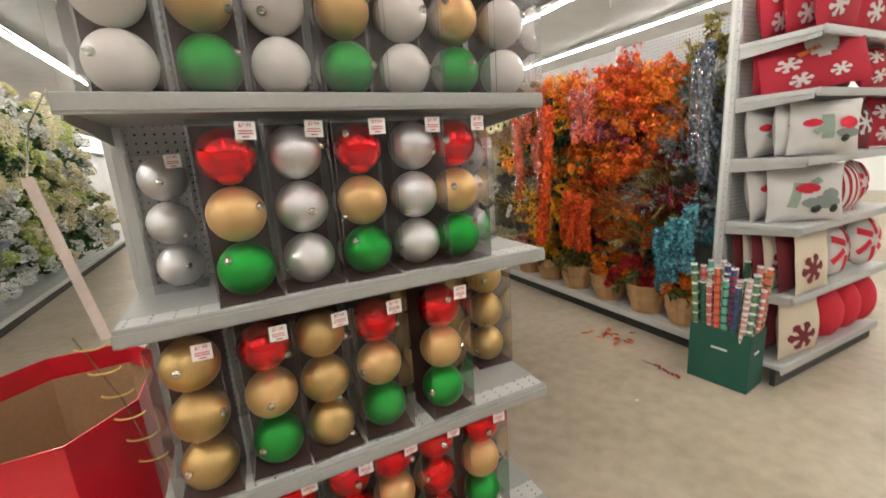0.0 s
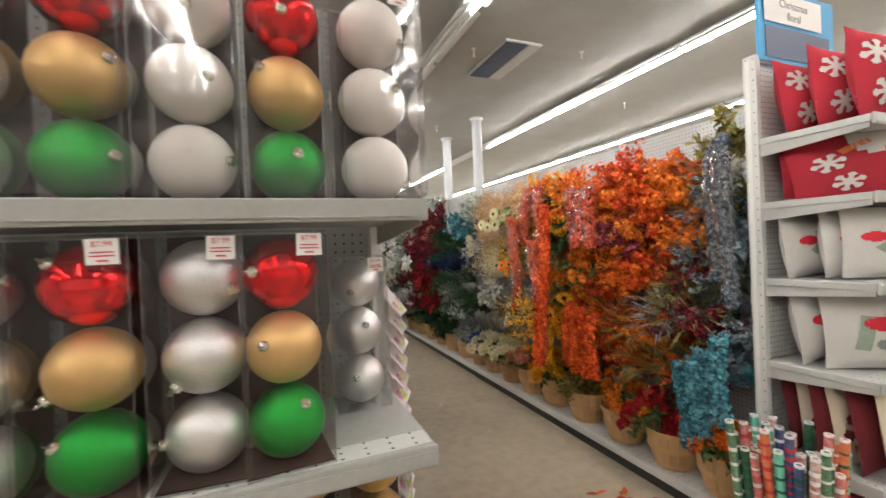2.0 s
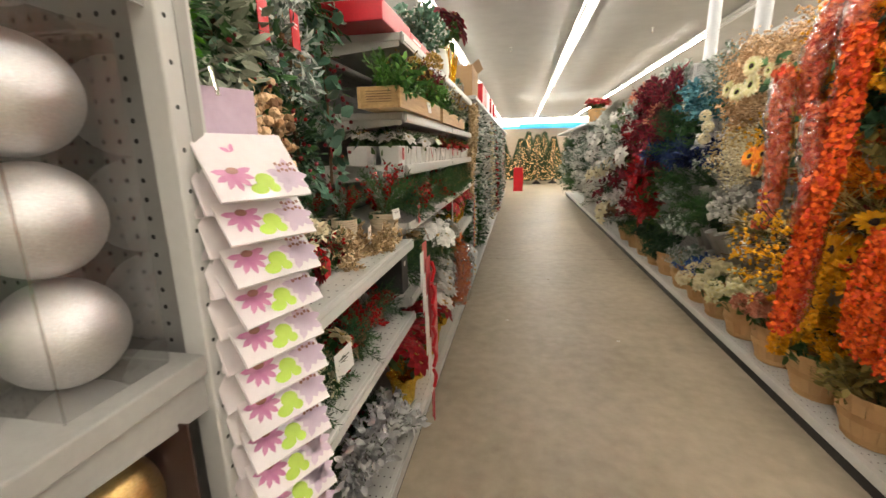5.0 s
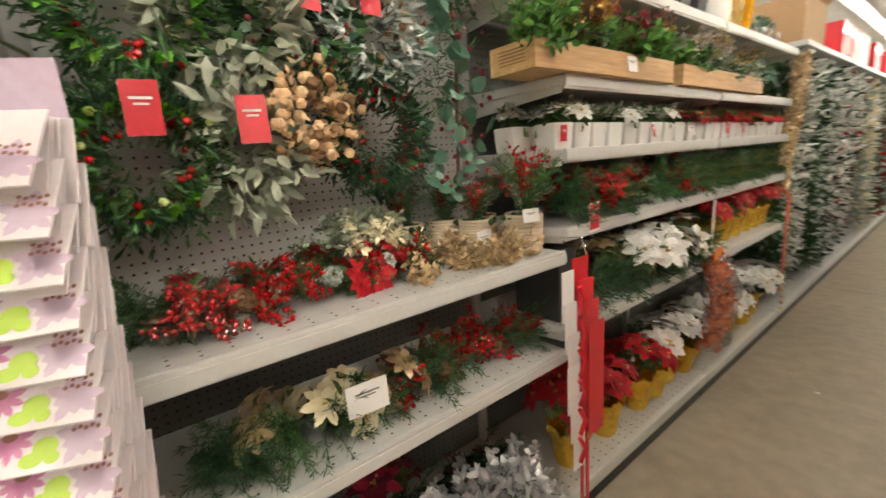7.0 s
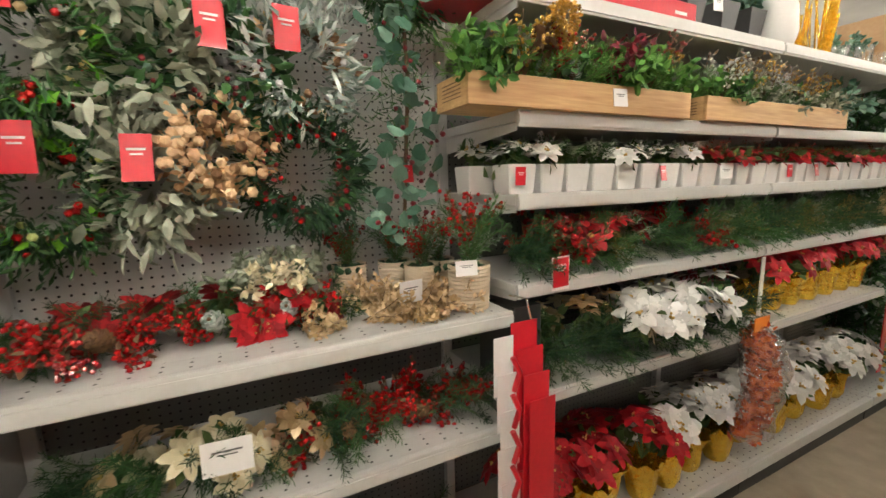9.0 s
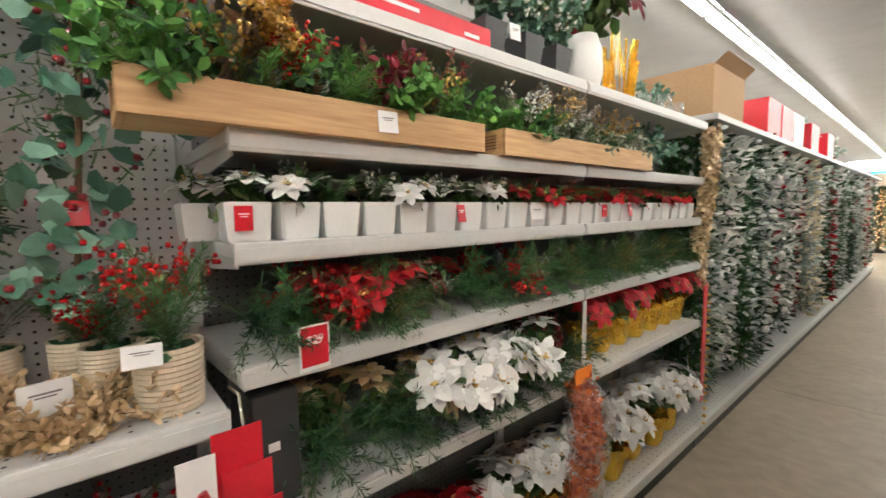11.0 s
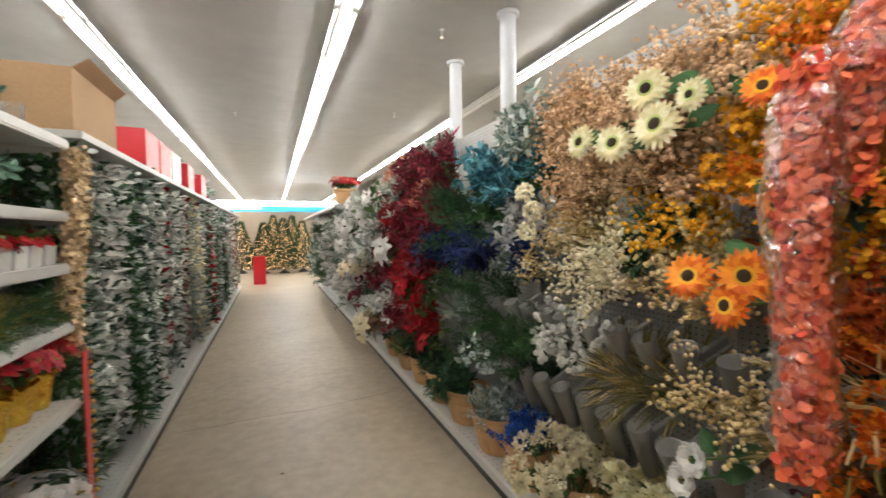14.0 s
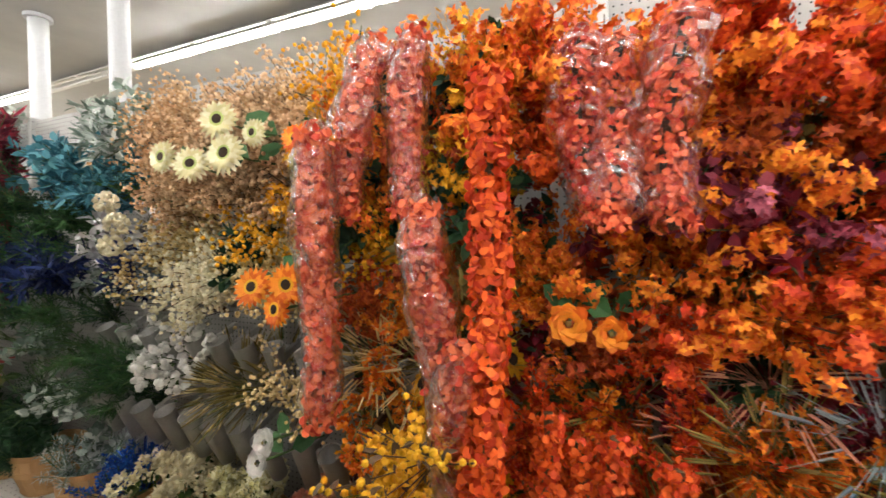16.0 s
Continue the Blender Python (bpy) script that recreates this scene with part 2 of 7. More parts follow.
# ---- mesh building ----
class Geo:
    """Gathers corners and faces for one mesh."""

    def __init__(self):
        self.v, self.f, self.n = [], [], 0

    def add(self, verts, faces):
        verts = np.asarray(verts, float)
        self.v.append(verts)
        self.f += [tuple(i + self.n for i in q) for q in faces]
        self.n += len(verts)
        return self

    def box(self, x0, x1, y0, y1, z0, z1, c=0.0):
        if c <= 0:
            vs = [(x, y, z) for z in (z0, z1) for y in (y0, y1) for x in (x0, x1)]
            return self.add(vs, [(0, 2, 3, 1), (4, 5, 7, 6), (0, 1, 5, 4), (2, 6, 7, 3), (0, 4, 6, 2), (1, 3, 7, 5)])
        bm = bmesh.new()
        bmesh.ops.create_cube(bm, size=1)
        for q in bm.verts:
            q.co = ((x0 + x1) / 2 + q.co.x * (x1 - x0), (y0 + y1) / 2 + q.co.y * (y1 - y0), (z0 + z1) / 2 + q.co.z * (z1 - z0))
        bmesh.ops.bevel(bm, geom=bm.edges[:], offset=c, segments=2, affect="EDGES", profile=0.5)
        return self.bm(bm)

    def bm(self, bm):
        bm.verts.index_update()
        self.add([tuple(q.co) for q in bm.verts], [tuple(w.index for w in q.verts) for q in bm.faces])
        bm.free()
        return self

    def lathe(self, profile, n=20, at=(0, 0, 0), caps=True):
        a = np.linspace(0, 2 * np.pi, n, endpoint=False)
        vs = np.concatenate([np.stack([r * np.cos(a), r * np.sin(a), np.full(n, z)], 1) for r, z in profile]) + np.asarray(at)
        k = len(profile)
        fs = [(i * n + j, i * n + (j + 1) % n, (i + 1) * n + (j + 1) % n, (i + 1) * n + j) for i in range(k - 1) for j in range(n)]
        if caps:
            fs += [tuple(range(n))[::-1], tuple(range((k - 1) * n, k * n))]
        return self.add(vs, fs)

    def ball(self, c, r, n=16, squash=1.0):
        k = n // 2
        prof = [(max(1e-4, r * math.sin(math.pi * i / k)), -r * squash * math.cos(math.pi * i / k)) for i in range(k + 1)]
        return self.lathe(prof, n, c, caps=False)

    def beads(self, pts, r):
        """Small round berries."""
        t = (1 + 5 ** 0.5) / 2
        ico = np.array([(-1, t, 0), (1, t, 0), (-1, -t, 0), (1, -t, 0), (0, -1, t), (0, 1, t), (0, -1, -t), (0, 1, -t), (t, 0, -1), (t, 0, 1), (-t, 0, -1), (-t, 0, 1)])
        ico /= np.linalg.norm(ico[0])
        fs = [(0, 11, 5), (0, 5, 1), (0, 1, 7), (0, 7, 10), (0, 10, 11), (1, 5, 9), (5, 11, 4), (11, 10, 2), (10, 7, 6), (7, 1, 8), (3, 9, 4), (3, 4, 2), (3, 2, 6), (3, 6, 8), (3, 8, 9), (4, 9, 5), (2, 4, 11), (6, 2, 10), (8, 6, 7), (9, 8, 1)]
        for q in pts:
            self.add(ico * (r * random.uniform(0.85, 1.15)) + np.asarray(q), fs)
        return self

    def tube(self, pts, r, n=6, r1=None):
        pts = np.asarray(pts, float)
        k = len(pts)
        d = np.gradient(pts, axis=0)
        vs = []
        up = np.array((0.13, 0.31, 0.94))
        for i in range(k):
            z = d[i] / (np.linalg.norm(d[i]) + 1e-9)
            x = np.cross(up, z)
            x = x / (np.linalg.norm(x) + 1e-9)
            y = np.cross(z, x)
            rr = r if r1 is None else r + (r1 - r) * i / (k - 1)
            for j in range(n):
                a = 2 * math.pi * j / n
                vs.append(pts[i] + rr * (math.cos(a) * x + math.sin(a) * y))
        fs = [(i * n + j, i * n + (j + 1) % n, (i + 1) * n + (j + 1) % n, (i + 1) * n + j) for i in range(k - 1) for j in range(n)]
        fs += [tuple(range(n))[::-1], tuple(range((k - 1) * n, k * n))]
        return self.add(vs, fs)

    def leaves(self, p, d, nrm, length, width, bend=0.25, fold=0.15):
        """Many leaves at once: p places, d ways along, nrm upper sides; six corners and four faces each."""
        p, d, nrm = (np.asarray(q, float) for q in (p, d, nrm))
        n = len(p)
        if not n:
            return self
        d = d / (np.linalg.norm(d, axis=1, keepdims=True) + 1e-9)
        s = np.cross(d, nrm)
        s /= np.linalg.norm(s, axis=1, keepdims=True) + 1e-9
        u = np.cross(s, d)
        L = np.broadcast_to(np.asarray(length, float), (n,))[:, None]
        W = np.broadcast_to(np.asarray(width, float), (n,))[:, None] / 2
        a = p
        l1 = p + d * L * 0.35 + s * W + u * (W * fold - L * bend * 0.12)
        r1 = p + d * L * 0.35 - s * W + u * (W * fold - L * bend * 0.12)
        m = p + d * L * 0.42 - u * L * bend * 0.15
        l2 = p + d * L * 0.75 + s * W * 0.7 - u * L * bend * 0.45
        r2 = p + d * L * 0.75 - s * W * 0.7 - u * L * bend * 0.45
        tip = p + d * L * 0.97 - u * L * bend
        vs = np.stack([a, l1, r1, m, l2, r2, tip], 1).reshape(-1, 3)
        fs = []
        for i in range(n):
            o = i * 7
            fs += [(o, o + 3, o + 1), (o, o + 2, o + 3), (o + 1, o + 3, o + 6, o + 4), (o + 3, o + 2, o + 5, o + 6)]
        return self.add(vs, fs)

    def petals(self, p, d, nrm, length, width):
        """Many small petals: four corners, two faces each."""
        p, d, nrm = (np.asarray(q, float) for q in (p, d, nrm))
        n = len(p)
        if not n:
            return self
        d = d / (np.linalg.norm(d, axis=1, keepdims=True) + 1e-9)
        s = np.cross(d, nrm)
        s /= np.linalg.norm(s, axis=1, keepdims=True) + 1e-9
        u = np.cross(s, d)
        L = np.broadcast_to(np.asarray(length, float), (n,))[:, None]
        W = np.broadcast_to(np.asarray(width, float), (n,))[:, None] / 2
        vs = np.stack([p, p + d * L * 0.6 + s * W + u * W * 0.4, p + d * L, p + d * L * 0.6 - s * W + u * W * 0.4], 1).reshape(-1, 3)
        return self.add(vs, [q for i in range(n) for q in ((4 * i, 4 * i + 2, 4 * i + 1), (4 * i, 4 * i + 3, 4 * i + 2))])

    def moved(self, m):
        r, t = np.array(m.to_3x3()), np.array(m.translation)
        self.v = [q @ r.T + t for q in self.v]
        return self

    def mesh(self, name, mat, smooth=False):
        me = bpy.data.meshes.new(name)
        v = np.concatenate(self.v) if self.v else np.zeros((0, 3))
        me.from_pydata(v.tolist(), [], self.f)
        me.materials.append(mat)
        if smooth:
            me.polygons.foreach_set("use_smooth", [True] * len(me.polygons))
        me.update()
        return me


def part(name, geo, mat, parent=None, label="", smooth=False):
    ob = new(name, geo.mesh(name, mat, smooth))
    if parent is not None:
        ob.parent = parent
    if label:
        tagged(ob, label)
    return ob


def thing(name, label, category, m=None, group="", kind=""):
    ob = new(name)
    ob.empty_display_size = 0.05
    if m is not None:
        ob.matrix_basis = m
    return tagged(ob, label, category, group, kind)


def G():
    return Geo()


def rand_dirs(n, zmin=-1.0):
    z = np.random.uniform(zmin, 1, n)
    a = np.random.uniform(0, 2 * np.pi, n)
    r = np.sqrt(1 - z * z)
    return np.stack([r * np.cos(a), r * np.sin(a), z], 1)


def words(text, size, mat, parent, m, name="lettering"):
    cu = bpy.data.curves.new(name, "FONT")
    cu.body, cu.size, cu.align_x, cu.align_y, cu.extrude = text, size, "CENTER", "CENTER", 0.0004
    tmp = bpy.data.objects.new(name, cu)
    me = bpy.data.meshes.new_from_object(tmp)
    bpy.data.objects.remove(tmp)
    me.materials.clear()
    me.materials.append(mat)
    ob = new(name, me)
    ob.parent = parent
    ob.matrix_basis = m
    return ob


# ---- the building ----
floor = tagged(part("floor", G().box(-9, 14, -6, 37, -0.1, 0), CONCRETE), "sealed tan concrete store floor with faint cracks", "floor", kind="structure")
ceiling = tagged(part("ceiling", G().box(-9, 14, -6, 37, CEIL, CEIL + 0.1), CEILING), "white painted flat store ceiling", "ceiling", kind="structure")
for nm, b in (("wall_north", (-9, 14, 37, 37.2, 0, CEIL)), ("wall_south", (-9, 14, -6.2, -6, 0, CEIL)), ("wall_west", (-9.2, -9, -6, 37, 0, CEIL)), ("wall_east", (14, 14.2, -6, 37, 0, CEIL))):
    tagged(part(nm, G().box(*b), WHITE_WALL), "plain white painted store wall", "wall", kind="structure")
tagged(part("trim", G().box(-9, 14, 36.94, 36.99, 2.75, 3.3), BLUE), "bright blue band along the back wall", "trim", kind="structure")

# rows of fluorescent strip lights, some tubes dark
SEG = 2.44
for x in (-5.2, -2.45, 0.13, 2.77, 5.52, 8.3, 11.0):
    for k in range(-2, 14):
        y0 = 1.72 + k * SEG - (0.0 if x > 0 else 0.6)
        dark = (x == 2.77 and k == 1) or (x == 5.52 and k == 3)
        lt = thing("ceiling_light", "long white fluorescent strip light on the ceiling" if not dark else "unlit fluorescent strip light on the ceiling", "light", pose(x, y0, CEIL), "strip lights")
        part("housing", G().box(-0.06, 0.06, 0.005, SEG - 0.005, -0.075, -0.002, 0.01), STEEL, lt)
        part("tube", G().lathe([(0.001, 0), (0.017, 0.002), (0.017, SEG - 0.06), (0.001, SEG - 0.058)], 8).moved(pose(0, SEG - 0.03, -0.1, 90)), LAMP_OFF if dark else LAMP, lt)
        for sg in (-1, 1):
            for w0, w1 in ((0.055, SEG / 2 - 0.05), (SEG / 2 + 0.05, SEG - 0.055)):
                part("reflector", Geo().add([(sg * a, yy, c) for yy in (w0, w1) for a, c in ((0.061, -0.05), (0.12, -0.066), (0.12, -0.062), (0.061, -0.046))],
                     [(0, 1, 2, 3), (7, 6, 5, 4), (0, 4, 5, 1), (1, 5, 6, 2), (2, 6, 7, 3), (3, 7, 4, 0)]), STEEL, lt)
tagged(part("back_light_strip", G().box(-1.5, 7.5, 36.5, 36.56, 3.8, CEIL - 0.001), LAMP), "fluorescent strip along the back wall", "light")

# ceiling vent, sprinklers and columns
vent = thing("ceiling_vent", "dark blue and white square ceiling vent panel", "vent", pose(3.43, 4.66, CEIL))
part("frame", G().box(0, 0.48, 0, 1.0, -0.03, -0.002, 0.006), STEEL, vent)
part("opening", G().box(0.02, 0.3, 0.02, 0.98, -0.036, -0.031), NAVY, vent, "dark blue opening")
part("grille", G().box(0.31, 0.46, 0.02, 0.98, -0.036, -0.031), STEEL_GREY, vent)
sp = thing("sprinkler_head", "small metal sprinkler head under the ceiling", "sprinkler", pose(3.2, 5.0, CEIL), "sprinklers")
part("pipe", G().lathe([(0.012, -0.08), (0.012, 0)], 8), STEEL_GREY, sp)
part("rosette", G().lathe([(0.03, -0.004), (0.03, 0)], 12), STEEL, sp)
part("deflector", G().lathe([(0.022, -0.095), (0.024, -0.09), (0.008, -0.08)], 10), CHROME, sp)
for x, y in ((4.5, 4.7), (1.3, 7.5), (3.9, 8.0), (1.4, 12.5), (4.3, 11.5), (6.5, 6.0), (-1.3, 5.0)):
    copy_thing(sp, pose(x, y, CEIL))
for x, y in ((4.43, 8.8), (4.43, 7.4)):
    tagged(part("column", G().lathe([(0.085, 0), (0.085, CEIL - 0.01)], 20).lathe([(0.12, CEIL - 0.04), (0.12, CEIL - 0.002)], 20), COLUMN, smooth=False), "white round steel roof column", "column", kind="structure").location = (x, y, 0)
hk = thing("hanging_ring_sign", "pair of small wire rings hanging from the ceiling", "sign", pose(1.6, 7.2, CEIL))
for dx in (-0.08, 0.08):
    part("ring", G().tube([(dx + 0.05 * math.cos(a), 0, -0.16 + 0.1 * math.sin(a)) for a in np.linspace(0, 6.28, 18)], 0.006), DARK, hk)
    part("wire", G().tube([(dx, 0, -0.06), (dx, 0, 0)], 0.002), DARK, hk)


# ---- store shelving ----
def gondola(name, label, m, length, depth, height, shelves, peg=PEG_YZ, deck=0.15, side_panels=False, deck_depth=None, bays=None, enamel=STEEL):
    """One run of shelving along local y, its front towards +x, the back panel at x=0."""
    g = thing(name, label, "shelving", m)
    dd = deck_depth or depth
    part("back_panel", G().box(-0.02, 0, 0, length, deck, height), peg, g, "perforated grey pegboard back")
    part("base_deck", G().box(0, dd, 0, length, deck - 0.03, deck, 0.006), enamel, g)
    part("perforated_strip", G().box(dd - 0.1, dd - 0.02, 0.01, length - 0.01, deck + 0.0002, deck + 0.001), SHELF_TOP_X, g)
    part("kick_plate", G().box(dd - 0.05, dd - 0.02, 0, length, 0, deck - 0.031), KICK, g, "black kick plate")
    part("deck_edge", G().box(dd + 0.001, dd + 0.012, 0, length, deck - 0.05, deck + 0.004, 0.004), enamel, g)
    for y in (bays or [0, length]):
        part("upright", G().box(-0.03, 0.028, y - 0.018, y + 0.018, 0, height + 0.02, 0.003), SLOTTED, g)
    for z, y0, y1, dp in shelves:
        s = part("shelf", G().box(0.03, dp - 0.013, y0 + 0.004, y1 - 0.004, z - 0.03, z, 0.003), enamel, g)
        part("perforated_strip", G().box(dp - 0.085, dp - 0.02, y0 + 0.01, y1 - 0.01, z + 0.0002, z + 0.001), SHELF_TOP_X, s)
        part("front_rail", G().box(dp - 0.012, dp, y0 + 0.004, y1 - 0.004, z - 0.042, z + 0.003, 0.003).box(dp + 0.0005, dp + 0.004, y0 + 0.006, y1 - 0.006, z - 0.034, z - 0.008), enamel, s)
        for yy in (y0 + 0.012, y1 - 0.016):
            part("bracket", Geo().add([(0.03, yy, z - 0.03), (dp - 0.02, yy, z - 0.03), (dp - 0.02, yy, z - 0.05), (0.03, yy, z - 0.085), (0.03, yy + 0.004, z - 0.03), (dp - 0.02, yy + 0.004, z - 0.03), (dp - 0.02, yy + 0.004, z - 0.05), (0.03, yy + 0.004, z - 0.085)],
                 [(0, 1, 2, 3), (7, 6, 5, 4), (0, 4, 5, 1), (1, 5, 6, 2), (2, 6, 7, 3), (3, 7, 4, 0)]), enamel, s)
    return g


# run with the wreaths and flower shelves, facing the aisle
AX, AY = 0.74, 1.99
bay = gondola("aisle_shelving", "white steel store shelving bay with pegboard back and two shelves", pose(AX, AY, 0), 1.21, 0.47, 2.25, [(1.07, 0.03, 1.2, 0.48), (0.735, 0.03, 1.2, 0.48)], bays=[0.015])
# added sheet with the shade under the upper shelf in its colour
part("lower_panel", G().box(0.001, 0.005, 0.035, 1.205, 0.155, 1.03), PEG_SHADE, bay, "pegboard under the shelf, darkened to stand for shade")
B = [(1.91, 0, 1.23, 0.46), (1.605, 0, 1.23, 0.46), (1.385, 0, 1.23, 0.46), (1.135, 0, 1.23, 0.46), (0.79, 0, 1.23, 0.46)]
gondola("aisle_shelving", "white steel store shelving bay with five full shelves", pose(AX, 3.21, 0), 1.23, 0.47, 2.25, B, peg=PEG_SHADE, bays=[0.0])
gondola("aisle_shelving", "white steel store shelving bay with five full shelves", pose(AX, 4.445, 0), 1.23, 0.47, 2.25, B, peg=PEG_SHADE, bays=[0.0, 1.23])
gondola("garland_shelving", "long store shelving run with garlands under a dark top shelf", pose(AX, 5.69, 0), 9.8, 0.47, 2.25, [], bays=[i * 1.225 for i in range(9)])
for k in range(8):
    tagged(part("top_shelf", G().box(AX + 0.03, 1.24, 5.7 + k * 1.225, 5.7 + (k + 1) * 1.225 - 0.006, 1.93, 1.965, 0.004), STEEL_GREY), "grey steel top shelf over the hanging garlands", "shelf", group="top shelves")
tagged(part("side_panel", G().box(0.0, 1.22, 1.955, 1.985, 0.0, 2.27, 0.003), STEEL_GREY), "grey steel end panel of the shelving run", "panel", kind="structure")
gondola("rear_shelving", "back side of the shelving run in the next aisle", pose(AX - 0.05, 15.5, 0, 0, 0, 180), 13.5, 0.5, 2.25, [(1.2, 0, 13.5, 0.45), (0.7, 0, 13.5, 0.45), (1.7, 0, 13.5, 0.45)])

# end display, facing the cross aisle
EC = pose(0.025, 1.93, 0, 0, 0, -90)
gondola("end_display", "white steel end display shelving with perforated shelves", EC, 1.24, 0.45, 2.3, [(1.69, 0, 1.24, 0.45), (1.18, 0, 1.24, 0.45), (0.655, 0, 1.24, 0.45)], peg=PEG_END_SHADED, deck=0.16, bays=[0.02, 1.22], enamel=STEEL_END)

# wall of flowers on the far side of the aisle
gondola("flower_shelving", "long white pegboard run for artificial flowers", pose(3.56, 9.2, 0, 0, 0, 180), 7.2, 0.42, 2.32, [], peg=PEG_FLOWER_SHADED, deck=0.13, bays=[i * 1.2 for i in range(7)])
gondola("flower_shelving", "long white pegboard run behind the white flowers", pose(3.56, 15.4, 0, 0, 0, 180), 6.15, 0.42, 1.9, [(1.9, 0, 6.1, 0.75)], deck=0.13)
# pillow display on its end
gondola("pillow_display", "grey steel end display shelving filled with cushions", pose(3.09, 1.96, 0, 0, 0, -90), 1.26, 0.42, 2.41,
        [(2.03, 0, 1.26, 0.44), (1.73, 0, 1.26, 0.44), (1.375, 0, 1.26, 0.44), (0.99, 0, 1.26, 0.44), (0.575, 0, 1.26, 0.44)], deck=0.14, bays=[0.02, 1.23], enamel=STEEL_GREY)
# flower wall across the next aisle
gondola("green_flower_shelving", "pegboard run of pale artificial flowers in the next aisle", pose(-2.5, 3.0, 0), 12.0, 0.5, 2.5, [(2.1, 0, 12, 0.2)])


# ---- boxed ornaments on the end display ----
BW, BD, BH = 0.158, 0.152, 0.455
BALL = {k: G().ball((0, 0, 0), 0.0725, 32).mesh("ball", m, True) for k, m in dict(red=BALL_RED, gold=BALL_GOLD, green=BALL_GREEN, silver=BALL_SILVER, white=BALL_WHITE, antique=BALL_ANTIQUE).items()}
CAP = G().lathe([(0.009, 0), (0.0105, 0.004), (0.0105, 0.011), (0.006, 0.013)], 12).tube([(0.006 * math.cos(a), 0, 0.018 + 0.006 * math.sin(a)) for a in np.linspace(0, 6.28, 12)], 0.0012, 5).mesh("cap", CHROME, True)
SHELL = G()
SHELL.box(-BW / 2, BW / 2, -BD, 0, 0, BH, 0.003)
SHELL_ME = SHELL.mesh("clear_box", PLASTIC)
BACK_ME = G().box(-BW / 2 + 0.002, BW / 2 - 0.002, -0.004, -0.002, 0.002, BH - 0.002).box(-BW / 2 + 0.002, BW / 2 - 0.002, -BD + 0.01, -0.005, 0.002, 0.004).mesh("backing_card", BOX_DARK)
EDGE_ME = G().box(-BW / 2, -BW / 2 + 0.0012, -BD - 0.0005, -BD + 0.0012, 0, BH).box(BW / 2 - 0.0012, BW / 2, -BD - 0.0005, -BD + 0.0012, 0, BH).mesh("box_seam", clear("plastic_seam", tint=(0.88, 0.88, 0.88), gloss=0.3, rough=0.25))
TAG_ME = G().box(-0.023, 0.023, -0.001, 0, -0.021, 0.021).mesh("price_tag", CARD_WHITE)
TAG_BARS = G()
for zz, w, h in ((-0.001, 0.016, 0.0025), (-0.007, 0.017, 0.0025), (-0.015, 0.008, 0.003)):
    TAG_BARS.box(-w, w, -0.0018, -0.0012, zz - h / 2, zz + h / 2)
TAG_BARS_ME = TAG_BARS.mesh("small_print", INK_RED)
LABELS = {"mix": "clear box of red, gold and green ball ornaments on a shelf", "silver": "clear box of three silver glitter ball ornaments on a shelf",
          "white": "clear box of three pearl white ball ornaments on a shelf", "antique": "clear box of three antique gold ball ornaments on a shelf", "red": "clear box of three red ball ornaments on a shelf"}
STACK = {"mix": ("green", "gold", "red"), "silver": ("silver",) * 3, "white": ("white",) * 3, "antique": ("antique",) * 3, "red": ("red",) * 3}
FIRST_BOX = {}


def ornament_box(kind, x, y, z, turn=0.0, size=1.0):
    """A tall clear box of three balls; y is its front."""
    m = pose(x, y, z + 0.001, 0, 0, turn) @ Matrix.Scale(size, 4) @ Matrix.Translation((0, BD, 0))
    t = thing("ornament_box", LABELS[kind], "ornaments", m, "boxed ornaments")
    for me, nm in ((BACK_ME, "backing_card"), (SHELL_ME, "clear_box"), (EDGE_ME, "box_seam"))[1 if kind == "silver" and y > 1.6 else 0:]:
        o = new(nm, me)
        o.parent = t
        if nm != "backing_card":
            o.visible_shadow = False
    for i, c in enumerate(STACK[kind]):
        o = new("ball", BALL[c])
        o.parent = t
        rot = Euler((random.uniform(0.9, 2.2), 0, random.uniform(-1.2, 1.2))).to_matrix().to_4x4()
        o.matrix_basis = Matrix.Translation((random.uniform(-0.002, 0.002), -BD / 2, 0.076 + i * 0.148)) @ rot
        k = new("cap", CAP)
        k.parent = o
        k.matrix_basis = Matrix.Translation((0, 0, 0.0705))
    tg = new("price_tag", TAG_ME)
    tg.parent = t
    tg.matrix_basis = pose(0.045, -BD - 0.001, BH - 0.028, random.uniform(-4, 2), random.uniform(-3, 3), 0)
    b = new("small_print", TAG_BARS_ME)
    b.parent = tg
    words("$7.99", 0.013, INK_RED, tg, pose(0, -0.0015, 0.012, 90))
    return t


COLS = (0.15, 0.325, 0.49, 0.66, 0.83, 1.0, 1.18)
for x, k in zip(COLS, ("white", "mix", "white", "mix", "white", "mix", "white")):
    ornament_box(k, x, 1.495 + random.uniform(0, 0.012), 1.69, random.uniform(-3, 3))
for x, k, y in ((0.15, "silver", 1.76), (0.33, "mix", 1.5), (0.493, "silver", 1.515), (0.66, "mix", 1.505), (0.83, "silver", 1.51), (0.98, "mix", 1.5), (1.165, "silver", 1.74), (0.87, "silver", 1.72)):
    ornament_box(k, x, y, 1.18, random.uniform(-5, 5), 0.87 if y > 1.6 else 1.0)
for x, k, y in ((0.15, "antique", 1.5), (0.33, "mix", 1.51), (0.495, "antique", 1.505), (0.66, "mix", 1.51), (0.885, "mix", 1.5), (0.8, "antique", 1.7), (1.02, "antique", 1.72), (1.185, "antique", 1.7)):
    ornament_box(k, x, y, 0.655, random.uniform(-5, 5))
